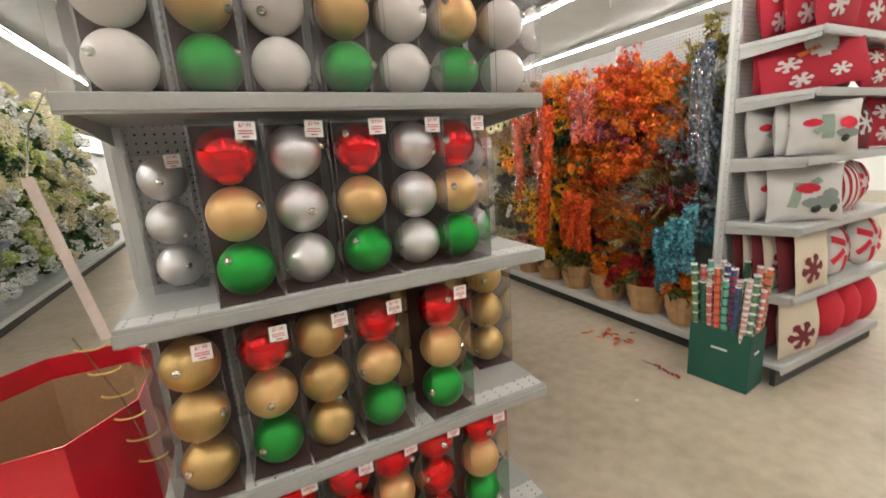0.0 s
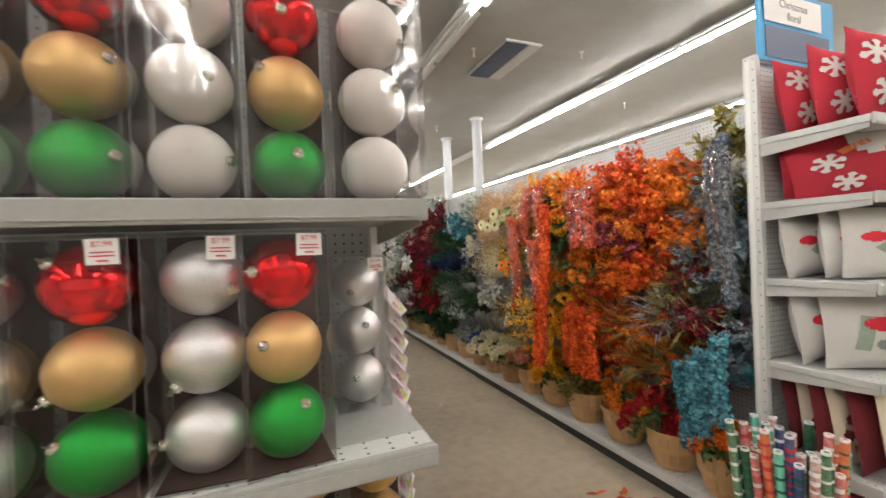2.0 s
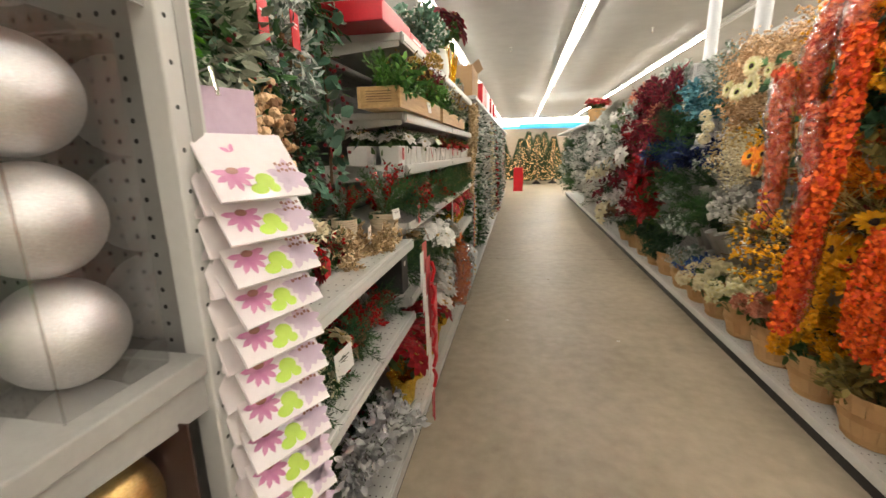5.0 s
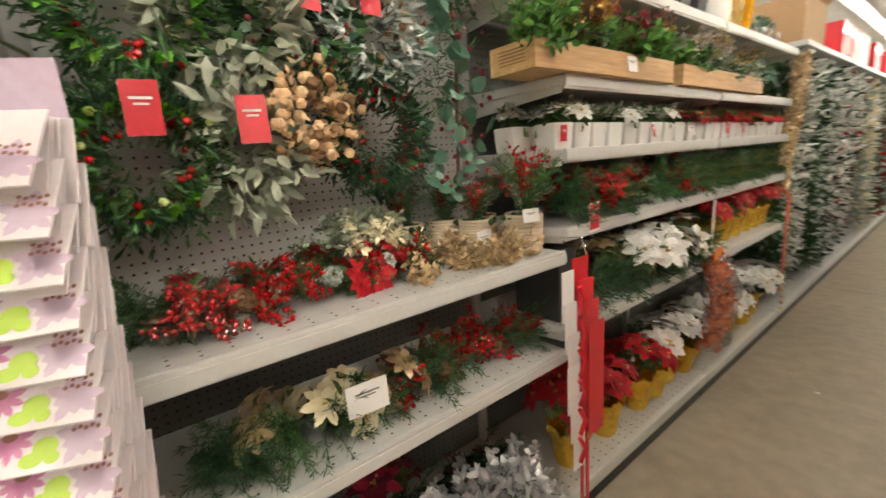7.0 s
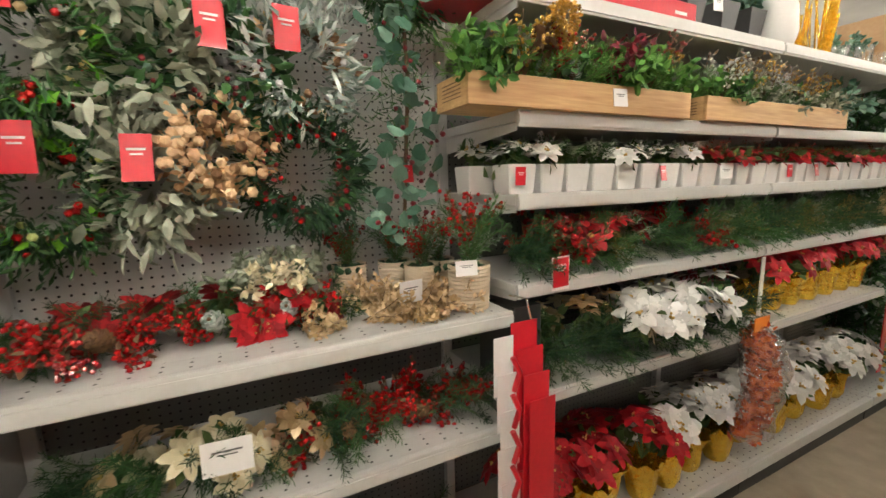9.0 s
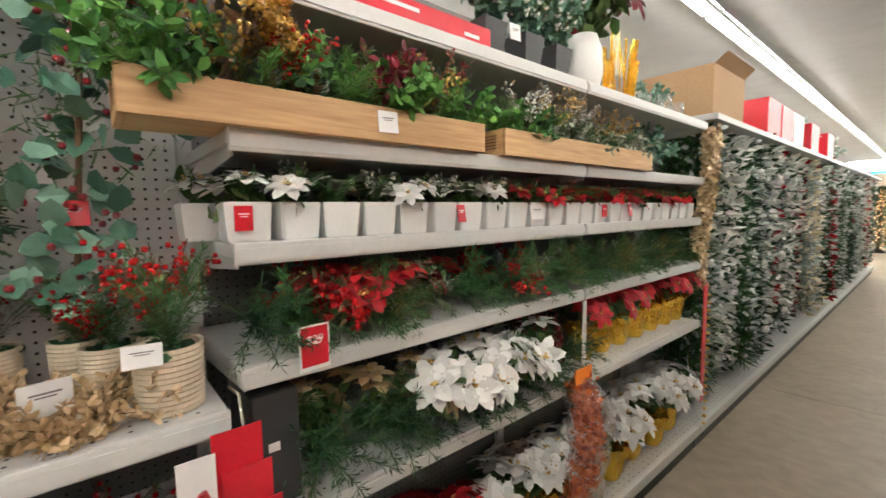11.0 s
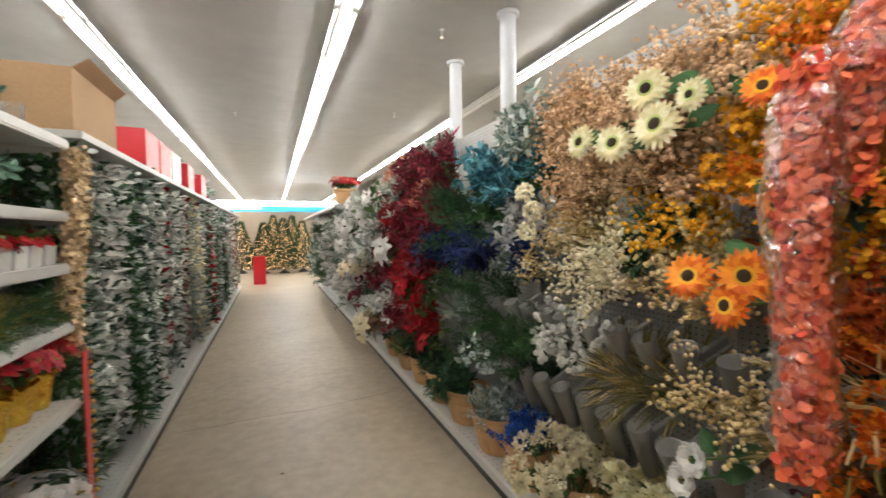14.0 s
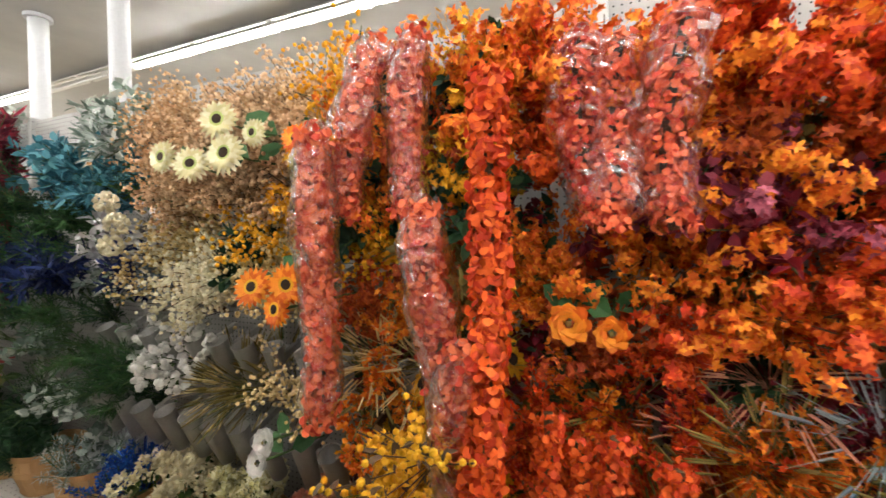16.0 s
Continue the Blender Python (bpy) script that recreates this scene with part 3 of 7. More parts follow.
for x, k, y in ((0.17, "red", 1.5), (0.345, "mix", 1.51), (0.515, "red", 1.5), (0.67, "mix", 1.505), (0.83, "red", 1.51), (1.01, "mix", 1.5)):
    ornament_box(k, x, y, 0.16, random.uniform(-4, 4))
COVER = clear("soft_film", gloss=0.035, rough=0.09, wrinkle=0.35, scale=9)
wrap = thing("plastic_cover", "clear crinkled plastic sheet in front of ornament boxes", "plastic sheet", pose(0, 0, 1.7))
for nm, b in (("front_sheet", (0.05, 1.262, 1.484, 1.487, 0, 0.5)), ("side_sheet", (1.262, 1.265, 1.4875, 1.7, 0, 0.5))):
    part(nm, G().box(*b), COVER, wrap).visible_shadow = False

# ---- foliage colours ----
LF = dict(
    green=leafy("pine_green", (0.018, 0.065, 0.02), (0.075, 0.19, 0.06)),
    deep=leafy("deep_green", (0.01, 0.04, 0.018), (0.04, 0.105, 0.045)),
    fern=leafy("fresh_green", (0.04, 0.14, 0.025), (0.14, 0.33, 0.07)),
    bright=leafy("bright_green", (0.06, 0.26, 0.01), (0.2, 0.52, 0.05)),
    sage=leafy("sage_leaf", (0.18, 0.21, 0.15), (0.42, 0.46, 0.36)),
    euc=leafy("eucalyptus_leaf", (0.06, 0.15, 0.1), (0.2, 0.34, 0.26)),
    frost=leafy("frosted_needles", (0.2, 0.27, 0.23), (0.66, 0.71, 0.68)),
    white=leafy("white_petals", (0.6, 0.6, 0.57), (0.82, 0.81, 0.78)),
    cream=leafy("cream_petals", (0.72, 0.64, 0.42), (0.86, 0.8, 0.6)),
    pale=leafy("pale_yellow_petals", (0.72, 0.66, 0.36), (0.85, 0.82, 0.6)),
    tan=leafy("dried_tan", (0.52, 0.31, 0.16), (0.82, 0.6, 0.38)),
    wheat=leafy("dried_wheat", (0.6, 0.44, 0.18), (0.85, 0.7, 0.4)),
    orange=leafy("orange_leaf", (0.72, 0.13, 0.01), (0.95, 0.34, 0.03)),
    slate=leafy("slate_blue_petals", (0.05, 0.07, 0.1), (0.17, 0.21, 0.27)),
    coral=leafy("coral_red_petals", (0.54, 0.045, 0.022), (0.84, 0.19, 0.075)),
    redor=leafy("red_orange_leaf", (0.58, 0.045, 0.012), (0.9, 0.16, 0.025)),
    rust=leafy("rust_leaf", (0.36, 0.05, 0.014), (0.64, 0.14, 0.028)),
    red=leafy("red_leaf", (0.28, 0.006, 0.012), (0.52, 0.014, 0.024)),
    wine=leafy("burgundy_leaf", (0.1, 0.008, 0.02), (0.3, 0.02, 0.045)),
    plum=leafy("dusty_plum_leaf", (0.2, 0.03, 0.06), (0.4, 0.08, 0.12)),
    pink=leafy("salmon_petals", (0.55, 0.2, 0.13), (0.75, 0.36, 0.25)),
    yellow=leafy("golden_yellow", (0.72, 0.32, 0.01), (0.9, 0.5, 0.03)),
    olive=leafy("olive_leaf", (0.15, 0.12, 0.03), (0.36, 0.29, 0.09)),
    teal=leafy("teal_petals", (0.03, 0.15, 0.2), (0.13, 0.36, 0.43)),
    blue=leafy("royal_blue", (0.01, 0.05, 0.28), (0.03, 0.16, 0.55)),
    navy=leafy("navy_leaf", (0.006, 0.012, 0.06), (0.02, 0.04, 0.16)),
    grey=leafy("grey_blue_leaf", (0.13, 0.17, 0.21), (0.36, 0.42, 0.47)),
    gold=paint("gold_glitter_leaf", (0.5, 0.3, 0.06), (0.8, 0.56, 0.2), rough=0.3, metal=0.8, island=0.6),
    silver=paint("silver_glitter_leaf", (0.5, 0.5, 0.52), (0.85, 0.85, 0.86), rough=0.3, metal=0.6, island=0.6),
    champ=paint("champagne_leaf", (0.56, 0.4, 0.21), (0.86, 0.68, 0.45), rough=0.35, metal=0.55, island=0.6),
    berry=paint("red_berry", (0.28, 0.005, 0.009), (0.5, 0.014, 0.016), rough=0.25, coat=0.4, island=0.5),
    dberry=paint("dark_berry", (0.14, 0.006, 0.012), (0.28, 0.012, 0.02), rough=0.3, coat=0.3, island=0.5),
    twig=paint("brown_twig", (0.09, 0.05, 0.025), (0.17, 0.1, 0.05), rough=0.8, island=0.5),
    cone=paint("pine_cone", (0.12, 0.06, 0.025), (0.28, 0.16, 0.08), rough=0.7, island=0.6),
    eye=paint("seed_head", (0.015, 0.008, 0.004), (0.05, 0.025, 0.01), rough=0.9),
    stemg=leafy("stem_green", (0.04, 0.09, 0.02), (0.1, 0.16, 0.05)),
    lilac=leafy("lilac_petals", (0.3, 0.34, 0.55), (0.5, 0.54, 0.72)),
    lime=leafy("lime_petals", (0.4, 0.48, 0.12), (0.62, 0.68, 0.28)),
)
FOIL = paint("gold_foil", (0.9, 0.55, 0.06), (0.98, 0.7, 0.14), rough=0.24, metal=1.0, scale=25, fine=60, bump=1.0, depth=0.01)


# ---- artificial flowers: one growth builder a kind; stems rise along +z from the origin ----
def stem_lines(n, h, spread, droop=0.15):
    out = []
    for _ in range(n):
        a, s = random.uniform(0, 6.283), spread * math.sqrt(random.random())
        hh = h * random.uniform(0.75, 1.05)
        t = np.linspace(0, 1, 5)
        out.append(np.stack([s * math.cos(a) * t ** 1.4, s * math.sin(a) * t ** 1.4, hh * t - droop * hh * t ** 3 * s / (spread + 1e-6)], 1))
    return out


def sprays(kind, h=0.36, spread=0.2):
    """Returns a dict of part name -> Geo for a bunch of that kind."""
    st, ex = G(), G()
    heads = [G()]
    bl = heads[0]
    if kind == "maple":
        for ln in stem_lines(9, h, spread):
            st.tube(ln, 0.0025, 4, 0.0012)
            for t in np.linspace(0.2, 1, 17):
                c = np.array([np.interp(t * 4, range(5), ln[:, i]) for i in range(3)])
                for k in range(4):
                    o = rand_dirs(1, -0.4)[0]
                    u = np.cross(o, (0.31, 0.22, 0.93))
                    u /= np.linalg.norm(u) + 1e-9
                    w = np.cross(o, u)
                    a = np.linspace(0, 6.283, 5, endpoint=False) + random.random() * 6
                    d = np.cos(a)[:, None] * u + np.sin(a)[:, None] * w + o * 0.35
                    bl.leaves(np.tile(c + o * random.uniform(0.012, 0.045), (5, 1)), d, np.tile(o, (5, 1)), np.random.uniform(0.012, 0.02, 5), 0.0095, 0.2)
    elif kind == "seed":
        for ln in stem_lines(24, h, spread):
            st.tube(ln, 0.0013, 3)
            n = 22
            t = np.random.uniform(0.45, 1.05, n)
            c = np.stack([np.interp(np.minimum(t, 1) * 4, range(5), ln[:, i]) for i in range(3)], 1) + np.random.normal(0, 0.02, (n, 3))
            bl.beads(c, 0.0078)
    elif kind == "plume":
        for ln in stem_lines(12, h, spread, 0.3):
            st.tube(ln, 0.002, 4)
            n = 46
            t = np.random.uniform(0.2, 1, n)
            c = np.stack([np.interp(t * 4, range(5), ln[:, i]) for i in range(3)], 1)
            ax = ln[-1] - ln[0]
            ax /= np.linalg.norm(ax)
            bl.leaves(c, rand_dirs(n) + ax * 0.7, rand_dirs(n), np.random.uniform(0.04, 0.085, n), 0.016, 0.25)
    elif kind == "spike":
        for ln in stem_lines(8, h, spread):
            st.tube(ln, 0.0025, 4)
            n = 110
            t = np.random.uniform(0.25, 1.0, n) ** 0.9
            c = np.stack([np.interp(t * 4, range(5), ln[:, i]) for i in range(3)], 1)
            d = rand_dirs(n, -0.2)
            bl.petals(c + d * (0.03 * (1.15 - t))[:, None], d + (0, 0, 0.4), rand_dirs(n), np.random.uniform(0.014, 0.026, n), 0.013)
    elif kind == "breath":
        for ln in stem_lines(20, h, spread):
            st.tube(ln, 0.0012, 3)
            n = 150
            t = np.random.uniform(0.4, 1.1, n)
            c = np.stack([np.interp(np.minimum(t, 1) * 4, range(5), ln[:, i]) for i in range(3)], 1) + np.random.normal(0, 0.034, (n, 3))
            bl.petals(c, rand_dirs(n), rand_dirs(n), np.random.uniform(0.012, 0.022, n), 0.016)
    elif kind == "daisy":
        for ln in stem_lines(7, h, spread, 0.05):
            bl = G()
            heads.append(bl)
            st.tube(ln, 0.003, 5)
            c = ln[-1]
            ax = np.array((c[0], c[1], 0.1)) + rand_dirs(1)[0] * 0.07
            ax /= np.linalg.norm(ax)
            u = np.cross(ax, (0.3, 0.2, 0.9))
            u /= np.linalg.norm(u)
            w = np.cross(ax, u)
            for ring, (ln_, off) in enumerate(((0.066, 0), (0.055, 0.2))):
                a = np.linspace(0, 6.283, 14, endpoint=False) + off
                d = np.cos(a)[:, None] * u + np.sin(a)[:, None] * w + ax * (0.18 + 0.25 * ring)
                bl.leaves(c + d * 0.02, d, np.tile(ax, (14, 1)), ln_, 0.027, 0.12)
            ex.ball(tuple(c + ax * 0.006), 0.026, 12, 0.6)
            n = 4
            q = ln[2] + np.random.normal(0, 0.01, (n, 3))
            st.leaves(q, rand_dirs(n), rand_dirs(n, 0.2), 0.07, 0.035)
    elif kind == "mum":
        for ln in stem_lines(7, h, spread, 0.05):
            bl = G()
            heads.append(bl)
            st.tube(ln, 0.003, 4)
            n = 120
            d = rand_dirs(n, -0.4)
            bl.leaves(ln[-1] + d * 0.016, d + rand_dirs(n) * 0.25, rand_dirs(n), np.random.uniform(0.026, 0.042, n), 0.016, -0.2)
            st.leaves(ln[3] + np.random.normal(0, 0.012, (5, 3)), rand_dirs(5), rand_dirs(5, 0.3), 0.06, 0.03)
    elif kind == "hydra":
        for ln in stem_lines(5, h, spread, 0.1):
            bl = G()
            heads.append(bl)
            st.tube(ln, 0.003, 4)
            n = 150
            d = rand_dirs(n, -0.6)
            bl.petals(ln[-1] + d * np.random.uniform(0.035, 0.055, (n, 1)), d + rand_dirs(n) * 0.9, rand_dirs(n), np.random.uniform(0.016, 0.024, n), 0.019)
            st.leaves(ln[3] + np.random.normal(0, 0.012, (5, 3)), rand_dirs(5), rand_dirs(5, 0.3), 0.08, 0.04)
    elif kind == "grass":
        for k, ln in enumerate(stem_lines(70, h, spread * 1.25, 0.3)):
            (st if k % 3 == 0 else bl).tube(ln[::2], 0.0017, 3, 0.0008)
            if k % 2:
                bl.tube(ln[3:], 0.0042, 4, 0.0022)
                bl.tube(ln[3:] + np.random.normal(0, 0.012, 3), 0.003, 4, 0.0012)
    elif kind == "berry":
        for ln in stem_lines(12, h, spread):
            st.tube(ln, 0.002, 4)
            t = np.random.uniform(0.45, 1, 11)
            c = np.stack([np.interp(t * 4, range(5), ln[:, i]) for i in range(3)], 1) + np.random.normal(0, 0.012, (11, 3))
            bl.beads(c, 0.0085)
            st.leaves(c[:5], rand_dirs(5), rand_dirs(5, 0.2), 0.035, 0.014)
    elif kind == "pine":
        for ln in stem_lines(13, h, spread, 0.25):
            st.tube(ln, 0.002, 4)
            n = 75
            t = np.random.uniform(0.1, 1, n)
            c = np.stack([np.interp(t * 4, range(5), ln[:, i]) for i in range(3)], 1)
            ax = ln[-1] - ln[0]
            ax /= np.linalg.norm(ax)
            bl.petals(c, rand_dirs(n) + ax * 0.9, rand_dirs(n), np.random.uniform(0.03, 0.055, n), 0.0045)
    elif kind == "cotton":
        for ln in stem_lines(8, h, spread):
            st.tube(ln, 0.0025, 4)
            for t in (0.6, 0.8, 1.0):
                c = np.array([np.interp(t * 4, range(5), ln[:, i]) for i in range(3)]) + np.random.normal(0, 0.012, 3)
                bl.beads(c + np.random.normal(0, 0.011, (5, 3)), 0.017)
                st.petals(np.tile(c - (0, 0, 0.012), (4, 1)), rand_dirs(4), rand_dirs(4), 0.02, 0.012)
    elif kind == "leafy":
        for ln in stem_lines(11, h, spread, 0.25):
            st.tube(ln, 0.0022, 4)
            n = 26
            t = np.random.uniform(0.2, 1, n)
            c = np.stack([np.interp(t * 4, range(5), ln[:, i]) for i in range(3)], 1)
            bl.leaves(c, rand_dirs(n) + (0, 0, 0.4), rand_dirs(n, 0), np.random.uniform(0.045, 0.07, n), 0.03, 0.2)
    elif kind == "poin":
        for ln in stem_lines(4, h, spread, 0.05):
            bl = G()
            heads.append(bl)
            st.tube(ln, 0.003, 4)
            c = ln[-1]
            ax = np.array((c[0], c[1], 0.16))
            ax /= np.linalg.norm(ax)
            u = np.cross(ax, (0.3, 0.2, 0.9))
            u /= np.linalg.norm(u)
            w = np.cross(ax, u)
            for ln_, k, rise in ((0.085, 7, 0.05), (0.06, 6, 0.35)):
                a = np.linspace(0, 6.283, k, endpoint=False) + random.random()
                d = np.cos(a)[:, None] * u + np.sin(a)[:, None] * w + ax * rise
                bl.leaves(np.tile(c, (k, 1)) + d * 0.006, d, np.tile(ax, (k, 1)), ln_ * np.random.uniform(0.85, 1.1, k), 0.048, 0.18)
            ex.beads(c + ax * 0.01 + np.random.normal(0, 0.006, (6, 3)), 0.005)
            st.leaves(ln[3] + np.random.normal(0, 0.015, (6, 3)), rand_dirs(6), rand_dirs(6, 0.4), 0.08, 0.04)
    return [("stalk", st)] + [("bloom", q) for q in heads] + [("seed_head", ex)]


PROTO = {}
KIND_WORDS = {"seed": ("dried_flower_bunch", "dried seed sprays"), "plume": ("plume_bunch", "feathery leaf plumes"), "maple": ("leaf_spray", "leaf sprays"), "spike": ("flower_bunch", "flower spikes"), "breath": ("dried_flower_bunch", "tiny dried flowers"), "daisy": ("sunflower_bunch", "sunflowers"),
              "mum": ("chrysanthemum_bunch", "chrysanthemums"), "hydra": ("hydrangea_bunch", "hydrangeas"), "grass": ("grass_bunch", "grass stems"), "berry": ("berry_bunch", "berry twigs"), "pine": ("pine_bunch", "pine sprigs"),
              "cotton": ("cotton_bunch", "cotton stems"), "leafy": ("leaf_bunch", "leafy stems"), "poin": ("poinsettia_bunch", "poinsettias")}
COLOUR_WORDS = dict(fern="fresh green", green="dark green", deep="deep green", bright="bright green", sage="sage green", euc="pale green", frost="frosted green", white="white", cream="cream", pale="pale yellow", tan="dried tan", wheat="straw yellow",
                    orange="bright orange", slate="slate blue", coral="coral red", redor="red-orange", rust="rust red", red="red", wine="burgundy", plum="dusty plum", pink="salmon pink", yellow="golden yellow", olive="olive brown", teal="teal blue", blue="royal blue", navy="navy blue",
                    grey="grey-blue", gold="gold glitter", silver="silver", champ="champagne gold", berry="red", dberry="dark red", lilac="lilac blue", lime="lime green")


def bunch(kind, colour, m, where="in a crowded wall display", stem="stemg", group="flower wall", eye="eye", h=0.36, spread=0.2):
    """A bunch of artificial flowers at the pose m; two shapes of each kind and colour are shared by all."""
    key = (kind, colour, stem, eye, h, spread, random.randint(0, 1))
    if key in PROTO:
        return copy_thing(PROTO[key], m @ Matrix.Scale(1 / PROTO[key].scale[0], 4))
    nm, w = KIND_WORDS[kind]
    t = thing(nm, f"{COLOUR_WORDS[colour]} artificial {w} {where}", "artificial flowers", m, group)
    for pn, geo in sprays(kind, h, spread):
        if geo.n:
            o = part(pn, geo, LF[{"stalk": stem, "bloom": colour, "seed_head": eye}[pn]], t)
            if pn == "seed_head" or (pn == "stalk" and kind in ("poin", "plume")) or (pn == "bloom" and kind in ("berry", "cotton", "breath", "seed", "poin")):
                tagged(o, kind="stuff")
    PROTO[key] = t
    return t


def out_pose(x, y, z, lean=55, turn=90, scale=1.0):
    """Growth leaning out from a wall: turn 90 leans towards -x, -90 towards +x."""
    return pose(x, y, z, 0, 0, turn) @ pose(0, 0, 0, 0, 0, 0) @ Matrix.Rotation(radians(-lean), 4, "X") @ Matrix.Rotation(random.uniform(0, 6.28), 4, "Z") @ Matrix.Scale(scale, 4)


# zones of the flower wall: y range, z range, list of (kind, colour), spacing
ZONES = (
    (2.08, 2.3, 1.95, 2.25, [("grass", "olive"), ("leafy", "olive")], 0.165),
    (2.1, 2.45, 1.25, 1.9, [("berry", "grey"), ("grass", "grey"), ("spike", "grey"), ("leafy", "grey")], 0.165),
    (2.05, 2.3, 0.75, 1.15, [("spike", "grey"), ("spike", "teal"), ("leafy", "grey")], 0.165),
    (2.35, 2.9, 1.75, 2.14, [("maple", "redor"), ("maple", "redor"), ("maple", "orange")], 0.165),
    (2.4, 2.85, 1.32, 1.78, [("maple", "rust"), ("maple", "redor"), ("leafy", "wine"), ("maple", "orange")], 0.165),
    (2.3, 2.7, 0.95, 1.4, [("grass", "olive"), ("maple", "wine"), ("grass", "grey"), ("grass", "olive")], 0.165),
    (2.42, 2.9, 0.76, 1.0, [("grass", "olive"), ("maple", "orange"), ("maple", "rust"), ("spike", "redor")], 0.15),
    (2.75, 3.4, 1.72, 2.08, [("maple", "orange"), ("maple", "redor"), ("maple", "orange")], 0.155),
    (2.95, 3.5, 1.98, 2.14, [("maple", "redor"), ("maple", "orange")], 0.14),
    (3.5, 3.9, 1.98, 2.12, [("maple", "orange"), ("maple", "yellow")], 0.14),
    (2.85, 3.1, 1.58, 1.72, [("leafy", "plum"), ("maple", "plum")], 0.13),
    (2.72, 3.35, 1.34, 1.62, [("maple", "orange"), ("maple", "orange"), ("berry", "orange")], 0.15),
    (2.7, 3.2, 1.0, 1.32, [("grass", "olive"), ("grass", "pink"), ("maple", "redor"), ("maple", "rust"), ("grass", "pink"), ("grass", "olive"), ("maple", "redor")], 0.15),
    (2.9, 3.45, 0.68, 1.15, [("spike", "redor"), ("spike", "orange"), ("spike", "redor")], 0.15),
    (3.45, 3.92, 1.2, 1.55, [("berry", "yellow"), ("maple", "rust"), ("seed", "yellow"), ("leafy", "olive"), ("maple", "rust"), ("maple", "orange")], 0.16),
    (3.42, 3.88, 1.6, 2.05, [("leafy", "deep"), ("maple", "rust"), ("maple", "yellow"), ("leafy", "deep"), ("maple", "orange")], 0.15),
    (3.5, 4.0, 0.95, 1.25, [("grass", "olive"), ("grass", "wheat"), ("grass", "olive"), ("daisy", "yellow")], 0.165),
    (3.4, 3.85, 0.64, 0.98, [("mum", "yellow"), ("hydra", "orange"), ("spike", "yellow")], 0.15),
    (3.88, 4.14, 1.52, 1.9, [("maple", "orange"), ("maple", "yellow"), ("maple", "orange")], 0.14),
    (3.9, 4.2, 1.92, 2.12, [("seed", "yellow"), ("seed", "tan"), ("maple", "yellow")], 0.15),
    (4.12, 4.95, 1.66, 2.12, [("seed", "tan"), ("seed", "tan"), ("seed", "tan"), ("breath", "tan")], 0.15),
    (4.15, 4.5, 1.48, 1.62, [("seed", "yellow"), ("leafy", "deep"), ("seed", "yellow")], 0.14),
    (4.2, 5.1, 1.26, 1.56, [("seed", "wheat"), ("seed", "cream"), ("seed", "wheat")], 0.15),
    (4.15, 4.8, 0.88, 1.06, [("grass", "olive"), ("grass", "wheat"), ("seed", "wheat")], 0.18),
    (4.8, 5.15, 0.98, 1.12, [("cotton", "white")], 0.14),
    (4.95, 5.3, 1.98, 2.18, [("plume", "frost"), ("leafy", "frost")], 0.155),
    (5.05, 5.75, 1.62, 2.02, [("leafy", "teal"), ("spike", "teal"), ("plume", "teal"), ("plume", "green")], 0.17),
    (5.05, 5.55, 1.26, 1.6, [("leafy", "silver"), ("plume", "grey"), ("leafy", "frost"), ("plume", "silver"), ("plume", "navy")], 0.165),
    (5.6, 6.2, 1.1, 1.85, [("pine", "deep"), ("plume", "navy"), ("pine", "green"), ("pine", "deep")], 0.18),
    (5.05, 5.95, 0.68, 1.1, [("pine", "deep"), ("pine", "green"), ("leafy", "frost"), ("pine", "green")], 0.18),
    (6.15, 7.3, 1.72, 2.16, [("plume", "wine"), ("plume", "pink"), ("maple", "wine"), ("plume", "wine"), ("leafy", "wine")], 0.2),
    (6.25, 7.4, 1.1, 1.74, [("plume", "wine"), ("leafy", "wine"), ("poin", "wine"), ("plume", "wine"), ("maple", "wine"), ("plume", "red")], 0.2),
    (6.1, 7.7, 0.6, 1.1, [("plume", "red"), ("poin", "red"), ("pine", "deep"), ("maple", "wine")], 0.22),
    (7.0, 9.6, 1.2, 1.92, [("plume", "white"), ("poin", "white"), ("leafy", "white"), ("plume", "frost"), ("poin", "white")], 0.25),
    (7.3, 9.6, 0.5, 1.2, [("plume", "white"), ("leafy", "white"), ("poin", "cream"), ("plume", "frost"), ("pine", "deep"), ("leafy", "wine")], 0.24),
    (9.6, 12.0, 0.5, 1.8, [("leafy", "white"), ("pine", "deep"), ("plume", "white"), ("leafy", "frost")], 0.28),
    (12.0, 15.2, 0.4, 1.8, [("pine", "deep"), ("leafy", "frost"), ("pine", "green")], 0.32),
)
for y0, y1, z0, z1, kinds, step in ZONES:
    rows, cols = max(1, round((z1 - z0) / step)), max(1, round((y1 - y0) / step))
    order = [kinds[q % len(kinds)] for q in range(rows * cols)]
    random.shuffle(order)
    for r in range(rows):
        for c in range(cols):
            kd, cl = order.pop()
            z = z0 + (z1 - z0) * (r + random.uniform(0.25, 0.75)) / rows - 0.13
            y = y0 + (y1 - y0) * (c + random.uniform(0.2, 0.8)) / cols
            stem = "twig" if cl in ("tan", "wheat", "orange", "redor", "rust", "cream") else "stemg"
            lean = random.uniform(40, 68) if z < 1.75 else random.uniform(60, 80)
            bunch(kd, cl, out_pose(random.uniform(3.35, 3.46) - (0.1 if y > 5.7 else 0), y, z, lean, 90 + random.uniform(-25, 25), random.uniform(0.9, 1.08) * (1 if y0 < 5.3 else 1.1 if y0 < 7 else 1.4)), stem=stem)

